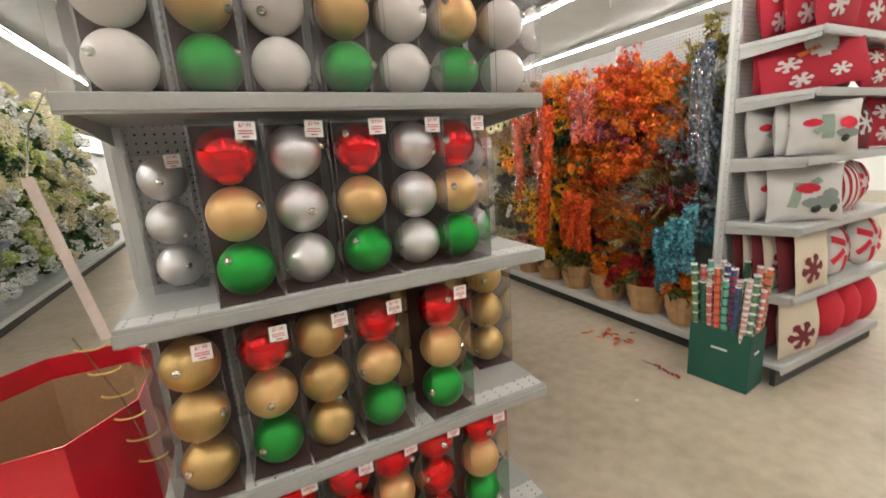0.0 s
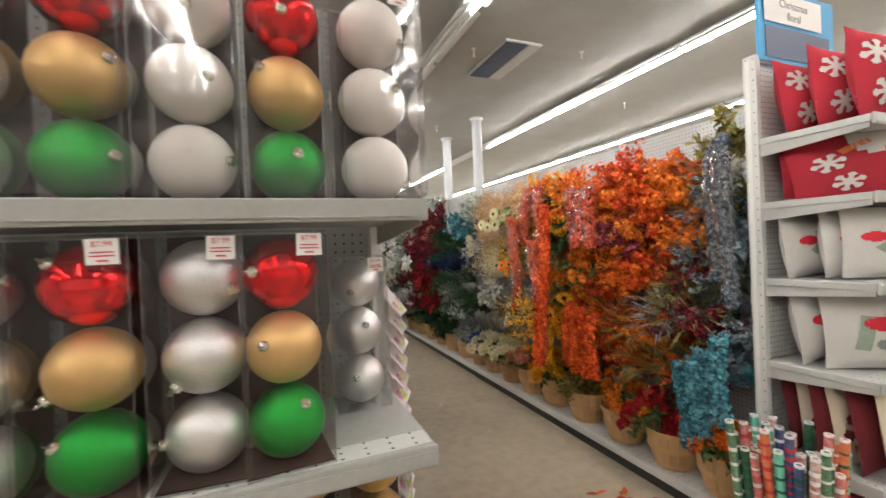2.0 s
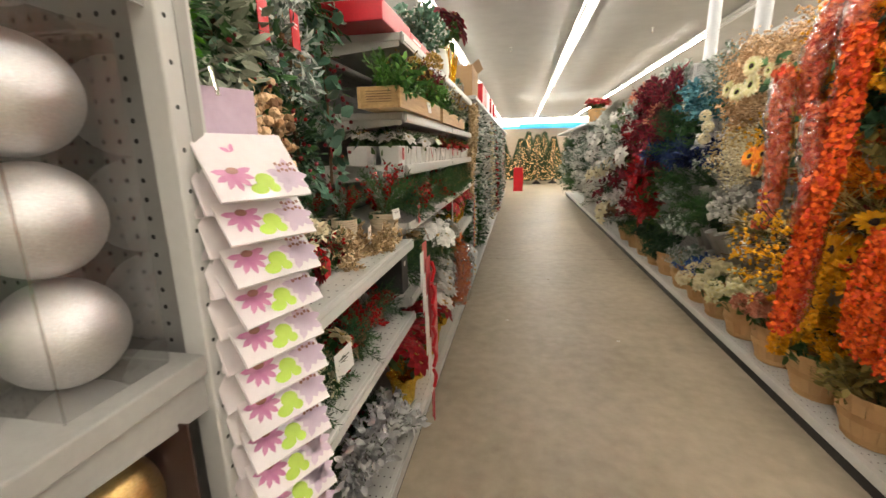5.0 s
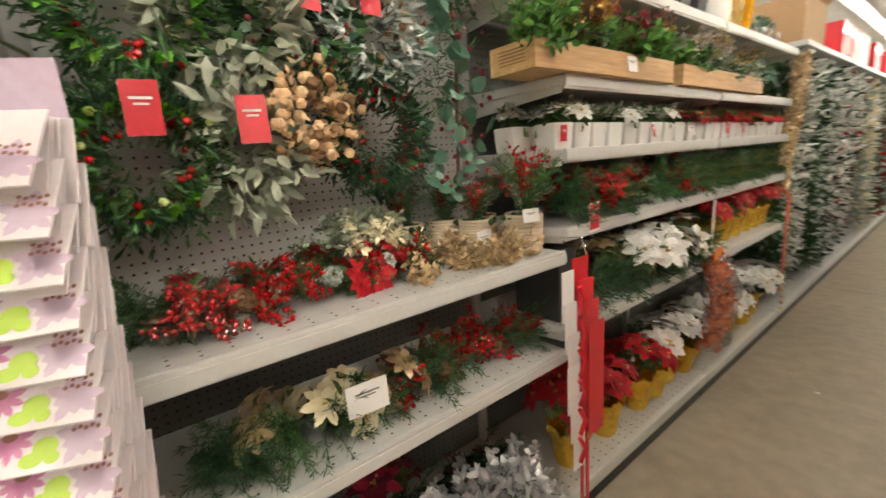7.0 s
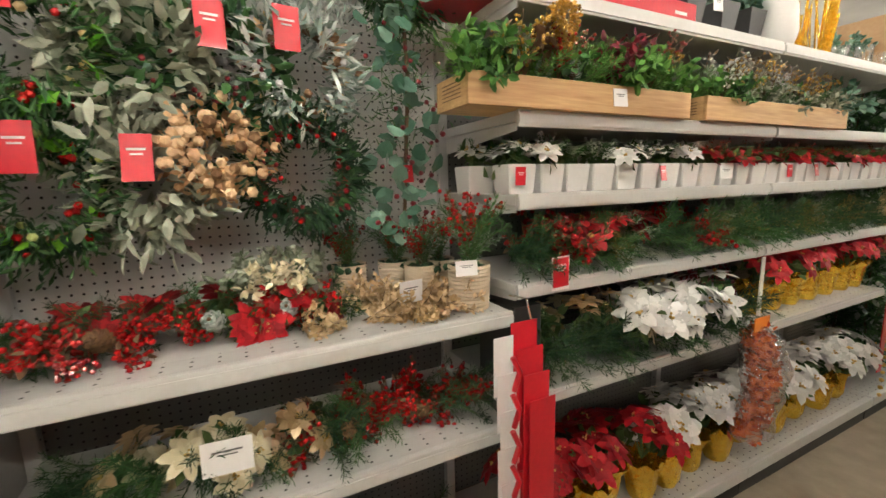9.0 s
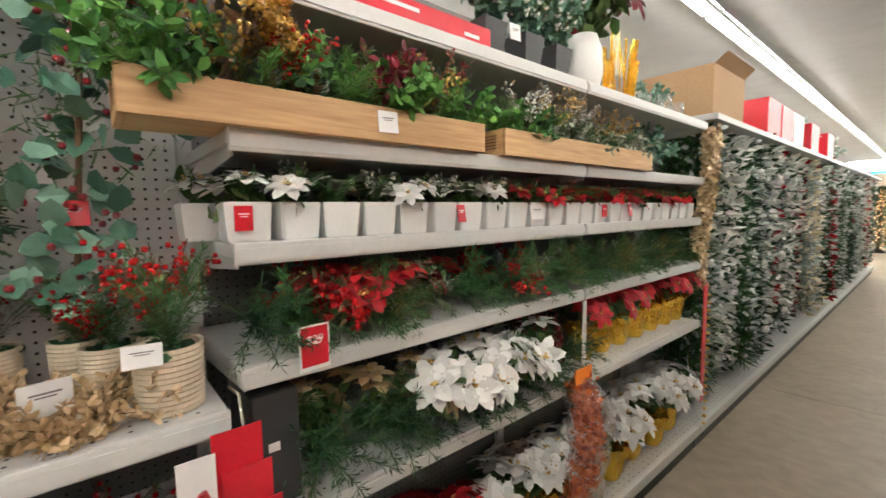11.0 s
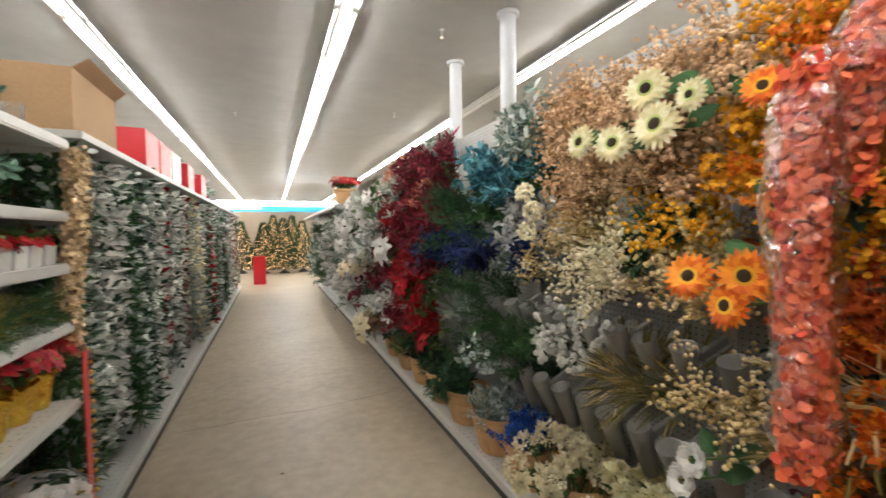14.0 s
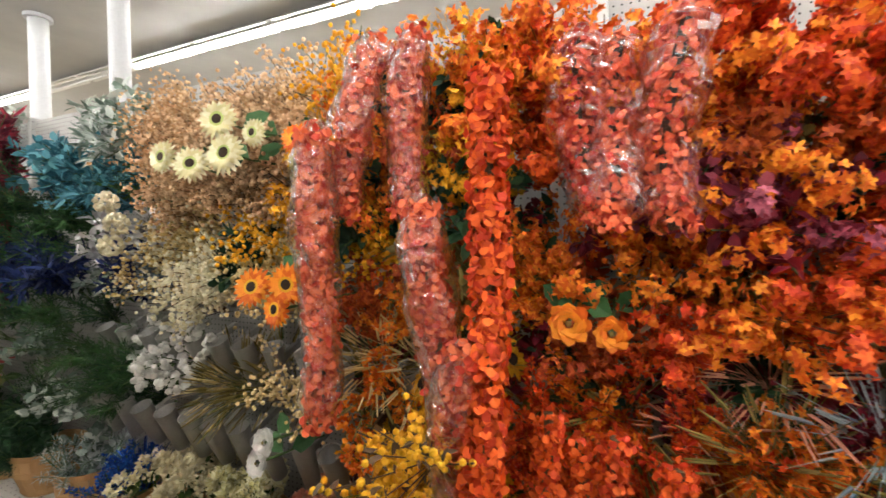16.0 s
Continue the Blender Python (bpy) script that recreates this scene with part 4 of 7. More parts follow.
# darker foliage between the bunches, close to the board
for ky in range(9):
    for kz in range(6):
        y, z = 2.35 + 0.21 * ky + random.uniform(-0.04, 0.04), 0.62 + 0.23 * kz + random.uniform(-0.04, 0.04)
        bunch("leafy", ("wine", "olive", "deep", "rust")[(ky * 2 + kz) % 4], out_pose(3.53, y, z, random.uniform(60, 80), 90 + random.uniform(-35, 35), 0.85))

# grey plastic vases that hold the bunches
VASE = G().lathe([(0.03, 0), (0.042, 0.2), (0.044, 0.205), (0.04, 0.2), (0.028, 0.01)], 14)
VASE_MAT = paint("grey_vase_plastic", (0.27, 0.265, 0.25), (0.38, 0.375, 0.36), rough=0.45)
vs0 = thing("wall_vase", "grey plastic flower vase clipped to the pegboard", "vase", pose(3.32, 4.65, 0.92, 0, -22, 0), "wall vases")
part("vase", VASE, VASE_MAT, vs0, smooth=True)
part("clip", G().box(0.02, 0.2, -0.012, 0.012, 0.12, 0.15, 0.003), VASE_MAT, vs0)
for z, vx in ((0.6, 3.28), (0.92, 3.32), (1.24, 3.36)):
    for k in range(12):
        y = 3.75 + k * 0.15 + random.uniform(-0.02, 0.02)
        if abs(y - 4.65) > 0.06 or z != 0.92:
            copy_thing(vs0, pose(vx, y, z, 0, -22 + random.uniform(-4, 4), 0))


# ---- hanging garlands in clear film ----
FILM_SOFT = clear("soft_sleeve", tint=(0.95, 0.8, 0.8), gloss=0.03, rough=0.25, wrinkle=0.7, scale=35)
def petal_rope(length, radius, n, seed, size=1.0):
    g = G()
    t = np.random.uniform(0, 1, n)
    d = rand_dirs(n, -0.7)
    d[:, 2] *= 0.4
    c = np.stack([0.02 * np.sin(t * 5 + seed), 0.02 * np.cos(t * 4 + seed), -t * length], 1)
    r = radius * np.sqrt(np.random.uniform(0.45, 0.8, n))[:, None]
    g.leaves(c + d * r, d * 0.25 + rand_dirs(n) * 0.7 + (0, 0, -0.5), d + rand_dirs(n) * 0.35, np.random.uniform(0.02, 0.034, n) * size, 0.034 * size, 0.12)
    return g


def film_sleeve(length, radius, seed):
    g = G()
    prof = []
    k = 26
    for i in range(k + 1):
        t = i / k
        w = radius * min(1, 6 * t + 0.35, 6 * (1 - t) + 0.3) * (1 + 0.1 * math.sin(9 * t + seed))
        prof.append((w, -t * length * 1.06 + 0.03 * length))
    n = 16
    a = np.linspace(0, 2 * np.pi, n, endpoint=False)
    vs = []
    for i, (r, z) in enumerate(prof):
        rr = r * (1 + 0.09 * np.sin(3 * a + i * 0.9 + seed) + np.random.uniform(-0.06, 0.06, n))
        vs.append(np.stack([rr * np.cos(a) + 0.02 * math.sin(i / k * 5 + seed), rr * np.sin(a) + 0.02 * math.cos(i / k * 4 + seed), np.full(n, z)], 1))
    g.add(np.concatenate(vs), [(i * n + j, i * n + (j + 1) % n, (i + 1) * n + (j + 1) % n, (i + 1) * n + j) for i in range(k) for j in range(n)])
    return g


def wrapped_garland(x, y, z, length, colour, bare=False, radius=0.046, lean=(0, 0), film=FILM, lab=None, dense=1.0, size=1.0):
    t = thing("wrapped_garland", lab or (f"{COLOUR_WORDS[colour]} silk petal garland " + ("hanging loose" if bare else "in clear film")), "garland", pose(x, y, z, lean[0], lean[1], 0), "hanging garlands")
    sd = random.uniform(0, 6)
    part("petals", petal_rope(length, radius, int(length * 2700 * dense), sd, size * 0.72), LF[colour], t)
    part("cord", G().tube([(0.02 * math.sin(5 * q + sd), 0.02 * math.cos(4 * q + sd), -q * length) for q in np.linspace(0, 1, 9)], 0.012, 6), LF["twig"], t)
    if not bare:
        f = part("film", film_sleeve(length, radius * 1.25, sd), film, t, "clear crinkled film")
        f.visible_shadow = False
    return t


wrapped_garland(2.93, 3.84, 1.8, 0.76, "coral", lean=(2, 0))
wrapped_garland(3.02, 3.76, 2.06, 0.48, "coral", lean=(9, 0))
wrapped_garland(3.06, 3.63, 2.06, 0.48, "coral", lean=(5, 0))
wrapped_garland(2.9, 3.37, 1.87, 1.22, "redor", bare=True, lean=(2, 3), radius=0.044)
wrapped_garland(2.9, 3.52, 1.6, 0.75, "coral", lean=(-5, 0))
wrapped_garland(2.88, 3.42, 1.3, 0.65, "coral", lean=(4, 0))
for y, z, ln in ((3.22, 1.98, 0.42), (3.12, 1.96, 0.42), (3.02, 1.99, 0.45)):
    wrapped_garland(3.08, y, z, ln, "coral", radius=0.05, lean=(random.uniform(-8, 8), 6), film=FILM_SOFT, dense=0.8, size=0.8)
wrapped_garland(3.1, 2.1, 2.08, 0.85, "slate", radius=0.036, lab="grey-blue petal garland in clear crinkled film beside cushions")
wrapped_garland(3.15, 2.19, 2.06, 0.7, "slate", radius=0.034, lab="grey-blue petal garland in clear crinkled film beside cushions")
for y, z, ln, col in ((3.3, 1.12, 0.5, "redor"), (3.22, 1.06, 0.45, "redor"), (3.13, 1.1, 0.5, "redor"), (3.04, 1.05, 0.45, "redor"), (3.64, 1.02, 0.42, "yellow"), (3.56, 1.0, 0.4, "yellow"), (3.72, 0.98, 0.36, "yellow")):
    wrapped_garland(3.03, y, z, ln, col, bare=True, radius=0.04, size=0.8, lab=COLOUR_WORDS[col] + " silk blossom spray hanging over the baskets")
for y, z in ((2.13, 1.08), (2.24, 0.98), (2.32, 0.9)):
    wrapped_garland(3.04, y, z, 0.46, "teal", bare=True, radius=0.05, lab="teal blue silk blossom spray hanging over the baskets")


# ---- bushel baskets on the deck ----
def basket(m, group="bushel baskets"):
    t = thing("bushel_basket", "round slatted wooden bushel basket on the deck", "basket", m, group)
    n = 18
    for i in range(n):
        a = 2 * math.pi * i / n
        g = G()
        w = 0.027
        vs = []
        for r, z in ((0.105, 0), (0.14, 0.11), (0.158, 0.235)):
            for s, rr in ((-w, r), (w, r), (w, r + 0.004), (-w, r + 0.004)):
                ww = s * r / 0.158
                vs.append((rr * math.cos(a) - ww * math.sin(a), rr * math.sin(a) + ww * math.cos(a), z))
        fs = [(k * 4 + j, k * 4 + (j + 1) % 4, (k + 1) * 4 + (j + 1) % 4, (k + 1) * 4 + j) for k in range(2) for j in range(4)] + [(3, 2, 1, 0), (8, 9, 10, 11)]
        part("slat", g.add(vs, fs), BASKET, t)
    for r, z in ((0.165, 0.215), (0.148, 0.12), (0.116, 0.015)):
        part("hoop", G().lathe([(r - 0.002, z), (r + 0.005, z), (r + 0.006, z + 0.03), (r + 0.001, z + 0.03), (r - 0.002, z)], 28, caps=False), BASKET, t)
    part("bottom", G().lathe([(0.1, 0.002), (0.1, 0.012)], 20), BASKET, t)
    return t


BK = [(2.27, "orange"), (2.62, "red"), (3.02, "orange"), (3.42, "olive"), (3.8, "yellow"), (4.17, "pink"), (4.55, "pale"), (4.92, "cream"), (5.28, "blue"), (5.66, "frost"), (6.1, "deep"), (6.5, "deep"), (6.95, "deep"), (7.4, "green"), (7.9, "deep")]
b0 = None
for y, c in BK:
    m = pose(3.29, y, 0.132, 0, 0, random.uniform(0, 360))
    b0 = copy_thing(b0, m) if b0 else basket(m)
    kinds = {"orange": ("mum", "maple"), "red": ("mum", "maple"), "olive": ("grass", "leafy"), "yellow": ("mum", "spike"), "pink": ("mum", "hydra"), "pale": ("mum", "hydra"), "cream": ("mum", "hydra"), "blue": ("grass", "spike"), "frost": ("leafy", "pine"), "deep": ("pine", "leafy"), "green": ("pine", "leafy")}[c]
    for i in range(4):
        a = i * 1.57 + random.random()
        bunch(kinds[i % 2], c, pose(3.27 + 0.05 * math.cos(a), y + 0.06 * math.sin(a), 0.23, 22 * math.sin(-a), 18 * math.cos(a) - 16, random.uniform(0, 360)), where="standing in a bushel basket", h=0.33, spread=0.15)


# ---- featured blooms on the flower wall ----
def big_bloom(x, y, z, colour, r, label, eye_r=0.3, turn=0, tilt=0, name="sunflower", rings=3):
    t = thing(name, label, "artificial flowers", pose(x, y, z, 0, -90 + tilt, turn), "featured blooms")
    ax = np.array((0, 0, 1.0))
    for k in range(rings):
        wide = name in ("poppy", "magnolia")
        n = (8 if wide else 20) - (1 if wide else 2) * k
        a = np.linspace(0, 6.283, n, endpoint=False) + 0.2 * k
        d = np.stack([np.cos(a), np.sin(a), np.full(n, 0.1 + 0.22 * k)], 1)
        part("petal_ring", G().leaves(d * r * 0.22, d, np.tile(ax, (n, 1)), r * (0.82 - 0.14 * k) * np.random.uniform(0.9, 1.1, n), r * (0.8 if wide else 0.28), -0.15 if wide else 0.12), LF[colour], t)
    if eye_r and not wide:
        part("eye_ring", G().lathe([(r * eye_r * 0.9, 0.004), (r * eye_r * 1.35, 0.006), (r * eye_r * 1.2, 0.012), (r * eye_r * 0.8, 0.012)], 20, caps=False), LF["yellow" if colour != "pale" else "lime"], t)
        part("seed_head", G().ball((0, 0, 0.008), r * eye_r, 16, 0.35), LF["eye"], t, smooth=True)
    if eye_r and wide:
        part("seed_head", G().ball((0, 0, 0.012), r * eye_r * 0.7, 12, 0.5), LF["olive"], t, smooth=True)
    part("stalk", G().tube([(0, 0, 0), (0.02, 0, -0.12), (0.06, 0, -0.3)], 0.004, 6), LF["stemg"], t)
    part("leaf", G().leaves([(0.02, 0, -0.1), (0.03, 0, -0.14)], [(0.5, 0.8, 0), (0.5, -0.8, 0.1)], [(0, 0, 1), (0, 0, 1)], 0.1, 0.06), LF["green"], t)
    return t


for x, y, z, r in ((2.95, 4.3, 1.88, 0.062), (2.94, 4.26, 1.775, 0.068), (2.95, 4.56, 1.79, 0.058), (2.94, 4.41, 1.755, 0.06), (2.99, 4.2, 1.84, 0.045)):
    big_bloom(x, y - 0.06, z, "pale", r, "pale cream artificial sunflower with a dark centre", turn=random.uniform(0, 25), tilt=random.uniform(0, 15))
for x, y, z, r in ((2.94, 4.17, 1.385, 0.062), (2.94, 4.04, 1.4, 0.06), (2.93, 4.07, 1.33, 0.056), (2.96, 3.97, 1.68, 0.055), (2.97, 4.0, 1.55, 0.036), (2.97, 4.03, 1.8, 0.046), (2.98, 3.93, 1.78, 0.045)):
    big_bloom(x, y - 0.07, z, "orange", r, "orange artificial sunflower with a dark brown centre", turn=random.uniform(-15, 25), tilt=random.uniform(-5, 20))
big_bloom(3.05, 3.24, 1.33, "orange", 0.05, "large orange artificial poppy with ruffled petals", eye_r=0.22, name="poppy", rings=4)
big_bloom(3.07, 3.15, 1.31, "orange", 0.042, "large orange artificial poppy with ruffled petals", eye_r=0.2, name="poppy", rings=4)
for y, z in ((4.13, 0.9), (4.16, 0.83)):
    big_bloom(3.0, y, z, "white", 0.045, "white artificial magnolia flower on a stem", eye_r=0.15, name="magnolia", tilt=20)
for y, z in ((4.88, 1.66), (4.82, 1.58), (4.86, 1.5)):
    tagged(part("pompom_flower", G().beads(np.array((2.98, y, z)) + rand_dirs(60) * 0.035, 0.009), LF["cream"]), "round tan pompom flower on the flower wall", "artificial flowers")


bunch("berry", "yellow", out_pose(2.98, 3.52, 1.0, 75), stem="twig")
bunch("berry", "yellow", out_pose(2.98, 3.5, 0.9, 85), stem="twig")


# ---- wreaths, pots, picks ----
def wreath(x, y, z, r, base, extra=(), beads=(), label="", leaf=(0.05, 0.02), n=420, needles=False):
    """A wreath that hangs on the pegboard, facing +x."""
    t = thing("wreath", label, "wreath", pose(x, y, z, 0, 0, random.uniform(-6, 6)), "wreaths")
    n = int(n * 2.2)
    r = r * 0.86
    leaf = (leaf[0] * 0.95, max(leaf[1], 0.009))
    a = np.random.uniform(0, 6.283, n)
    c = np.stack([np.random.normal(0, 0.02, n), np.cos(a) * r, np.sin(a) * r], 1) + np.random.normal(0, 0.027, (n, 3))
    out = np.stack([np.random.uniform(0.1, 1.0, n), np.cos(a), np.sin(a)], 1) + rand_dirs(n) * 0.9
    g = G()
    (g.petals if needles else g.leaves)(c, out, rand_dirs(n), np.random.uniform(0.7, 1.2, n) * leaf[0], leaf[1])
    part("greenery", g, LF[base], t)
    part("ring", G().tube([(0, r * math.cos(q), r * math.sin(q)) for q in np.linspace(0, 6.283, 28)], 0.009, 6), LF["twig"], t)
    for col, k, ll in extra:
        a = np.random.uniform(0, 6.283, k)
        c = np.stack([np.random.uniform(0.01, 0.04, k), np.cos(a) * r, np.sin(a) * r], 1)
        part("accent_leaf", G().leaves(c, np.stack([np.ones(k) * 0.6, np.cos(a), np.sin(a)], 1) + rand_dirs(k) * 0.8, rand_dirs(k), ll, ll * 0.45), LF[col], t)
    for col, k, br in beads:
        a = np.random.uniform(0, 6.283, k)
        c = np.stack([np.random.uniform(0.02, 0.05, k), np.cos(a) * r, np.sin(a) * r], 1) + np.random.normal(0, 0.022, (k, 3))
        part("berry", G().beads(c, br), LF[col], t)
    return t


def hang_tag(x, y, z, w=0.06, h=0.1, mat=CARD_RED, lab="red card hang tag on a peg hook"):
    t = thing("hang_tag", lab, "tag", pose(x, y, z, 0, random.uniform(-10, 4), random.uniform(-12, 12)), "hang tags")
    part("card", G().box(-0.001, 0.001, -w / 2, w / 2, -h, 0), mat, t)
    part("print", G().box(0.0012, 0.0018, -w * 0.3, w * 0.3, -h * 0.35, -h * 0.3).box(0.0012, 0.0018, -w * 0.2, w * 0.2, -h * 0.45, -h * 0.41), CARD_WHITE if mat == CARD_RED else INK_GREY, t)
    return t


def peg_hook(y, z, ln=0.2):
    t = thing("peg_hook", "thin wire peg hook on the pegboard", "hook", pose(AX, y, z), "peg hooks")
    part("wire", G().tube([(0.0, 0, 0), (ln, 0, 0.004), (ln + 0.015, 0, 0.02)], 0.0025, 6), CHROME, t)
    part("plate", G().box(0.001, 0.004, -0.02, 0.02, -0.02, 0.02, 0.001), STEEL, t)


wx = 0.93
wreath(wx, 2.19, 1.72, 0.12, "green", [("bright", 60, 0.05)], [("berry", 26, 0.009), ("wheat", 10, 0.01)], "green pine wreath with red and green berries", (0.045, 0.006), 700, True)
wreath(wx, 2.16, 1.42, 0.115, "green", [("bright", 170, 0.034), ("deep", 90, 0.05)], [("berry", 26, 0.009), ("lime", 16, 0.009)], "bright green wreath with red and lime berries", (0.04, 0.006), 700, True)
wreath(wx, 2.36, 1.7, 0.11, "sage", label="dusty sage green leaf wreath on a pegboard", leaf=(0.06, 0.022))
wreath(wx, 2.36, 1.43, 0.095, "sage", label="dusty sage green leaf wreath on a pegboard", leaf=(0.06, 0.022), n=300)
wreath(wx + 0.04, 2.51, 1.5, 0.085, "tan", beads=[("tan", 90, 0.014), ("cone", 20, 0.016)], label="tan dried seed pod wreath on a pegboard", leaf=(0.025, 0.012), n=200)
wreath(wx, 2.52, 1.72, 0.11, "green", [("euc", 40, 0.06)], [("dberry", 60, 0.007)], "green leaf and dark berry wreath", (0.055, 0.022), 260)
wreath(wx, 2.71, 1.46, 0.13, "deep", [("green", 80, 0.05)], [("dberry", 50, 0.008), ("berry", 25, 0.008)], "dark green pine wreath with red berry clusters", (0.045, 0.006), 800, True)
wreath(wx, 2.71, 1.72, 0.12, "frost", [("champ", 40, 0.045)], [("silver", 26, 0.01), ("cone", 16, 0.014)], "frosted wreath with pine cones and silver leaves", (0.05, 0.012), 450)
for y, c in ((2.2, "frost"), (2.5, "green"), (2.8, "frost"), (3.02, "green")):
    wreath(wx - 0.03, y, 2.04, 0.13, c, [("white", 24, 0.05)], [("white", 14, 0.012)], "frosted green pine wreath on the top pegboard row", (0.05, 0.006), 800, True)
for y in (2.18, 2.36, 2.52, 2.71):
    for z in (1.84, 1.55):
        peg_hook(y, z)
for x, y, z in ((1.02, 2.17, 1.86), (1.03, 2.17, 1.56), (1.03, 2.36, 1.54), (1.02, 2.52, 1.83), (1.02, 2.68, 1.84), (1.02, 2.36, 1.98), (1.02, 2.68, 2.02)):
    hang_tag(x, y, z)
hang_tag(0.97, 2.98, 1.475, 0.055, 0.05)
eu = thing("eucalyptus_swag", "long eucalyptus and berry swag on the pegboard", "swag", pose(0.93, 3.0, 1.62))
n = 90
c = np.stack([np.random.normal(0.03, 0.03, n), np.random.normal(0, 0.055, n), np.random.uniform(-0.36, 0.4, n)], 1)
part("foliage", G().leaves(c, rand_dirs(n) + (0.6, 0, -0.3), rand_dirs(n, 0) + (1.2, 0, 0), np.random.uniform(0.05, 0.075, n), 0.05, 0.1), LF["euc"], eu)
n = 420
c = np.stack([np.random.normal(0.0, 0.025, n), np.random.normal(0, 0.06, n), np.random.uniform(-0.1, 0.5, n)], 1)
part("pine_needles", G().petals(c, rand_dirs(n) + (0.4, 0, -0.4), rand_dirs(n), 0.05, 0.005), LF["green"], eu)
part("berry", G().beads(np.random.normal(0, 1, (40, 3)) * (0.015, 0.05, 0.2) + (0.06, 0, 0), 0.008), LF["dberry"], eu)
part("stem", G().tube([(0, 0, 0.5), (0.02, 0.01, 0.1), (0.03, -0.02, -0.3)], 0.006), LF["twig"], eu)


def pine_cone(m, frosted=False):
    t = thing("pine_cone", "brown pine cone" + (" with white frosted tips" if frosted else "") + " tucked among greenery", "pine cone", m, "pine cones")
    g = G()
    for k in range(8):
        n = 10 - k // 2
        a = np.linspace(0, 6.283, n, endpoint=False) + k * 0.5
        rr = 0.02 * (1 - (k / 8.5) ** 2) + 0.002
        d = np.stack([np.cos(a), np.sin(a), np.full(n, 0.5)], 1)
        g.leaves(np.stack([np.cos(a) * rr * 0.3, np.sin(a) * rr * 0.3, np.full(n, k * 0.007)], 1), d, np.tile((0, 0, 1.0), (n, 1)), rr * 1.15, 0.014, -0.2)
    part("scale_ring", g, LF["frost"] if frosted else LF["cone"], t)
    part("core", G().lathe([(0.012, 0), (0.015, 0.02), (0.003, 0.055)], 10), LF["cone"], t)


def pick(x, y, z, colour, kind="poin", label_where="lying on a shelf", lean=(0, 20), size=1.0, **kw):
    return bunch(kind, colour, pose(x, y, z, lean[0], lean[1], random.uniform(0, 360)) @ Matrix.Scale(size, 4), where=label_where, group="floral picks", **kw)


def greens(x, y, z, colour="green", size=0.7, tip=75, turn=None):
    """A pine pick that lies on a shelf, its tip towards the aisle."""
    return bunch("pine", colour, pose(x, y, z, 0, 0, random.uniform(-40, 40) if turn is None else turn) @ Matrix.Rotation(radians(tip), 4, "Y") @ Matrix.Scale(size, 4), where="lying on a shelf", group="floral picks")


# shelf under the wreaths
Z1 = 1.072
for y in np.arange(2.1, 2.76, 0.075):
    greens(random.uniform(0.9, 0.97), y, Z1 + 0.04, random.choice(("green", "green", "deep")), 0.5, 82)
for y in (2.13, 2.19, 2.26):
    pick(1.06, y, Z1 + 0.02, "berry", "berry", lean=(random.uniform(-25, 25), 72), size=0.72, h=0.15, spread=0.12, stem="twig")
    pick(0.94, y + 0.02, Z1 + 0.03, "red", "poin", lean=(random.uniform(-20, 20), 60), size=0.5, h=0.12, spread=0.12, eye="gold")
for y in (2.42, 2.47, 2.52, 2.6, 2.68):
    pick(1.03, y, Z1 + 0.03, "red", "poin", lean=(random.uniform(-25, 25), 60), size=0.62, h=0.1, spread=0.12, eye="gold")
for y in (2.4, 2.56, 2.66, 2.72):
    pick(1.02, y, Z1 + 0.03, "berry", "berry", lean=(random.uniform(-25, 25), 66), size=0.62, h=0.15, spread=0.12, stem="twig")
for x, y, f in ((1.09, 2.27, 0), (1.07, 2.47, 1), (1.05, 2.63, 1), (1.0, 2.4, 0)):
    pine_cone(pose(x, y, Z1 + 0.05, 30, 60, 20), f)
for y in (2.56, 2.61, 2.66):
    pick(0.97, y, Z1 + 0.05, "sage", "leafy", lean=(random.uniform(-15, 15), 14), size=0.5, h=0.3, spread=0.2)
    pick(1.0, y, Z1 + 0.06, "cream", "leafy", lean=(random.uniform(-15, 15), 20), size=0.42, h=0.3, spread=0.2)
for y in np.arange(2.76, 3.06, 0.04):
    for x in (1.0, 1.1):
        bunch("leafy", "champ", pose(x, y, Z1 + 0.005, random.uniform(-75, 75), random.uniform(60, 85), random.uniform(0, 360)) @ Matrix.Scale(0.36, 4), where="heaped on a shelf", group="floral picks", stem="twig")
hang_tag(1.12, 2.93, 1.17, 0.07, 0.06, CARD_WHITE, "blank cream paper tag on gold leaves")

POT_MAT = paint("ribbed_cream_pot", (0.6, 0.5, 0.36), (0.68, 0.58, 0.44), rough=0.7)


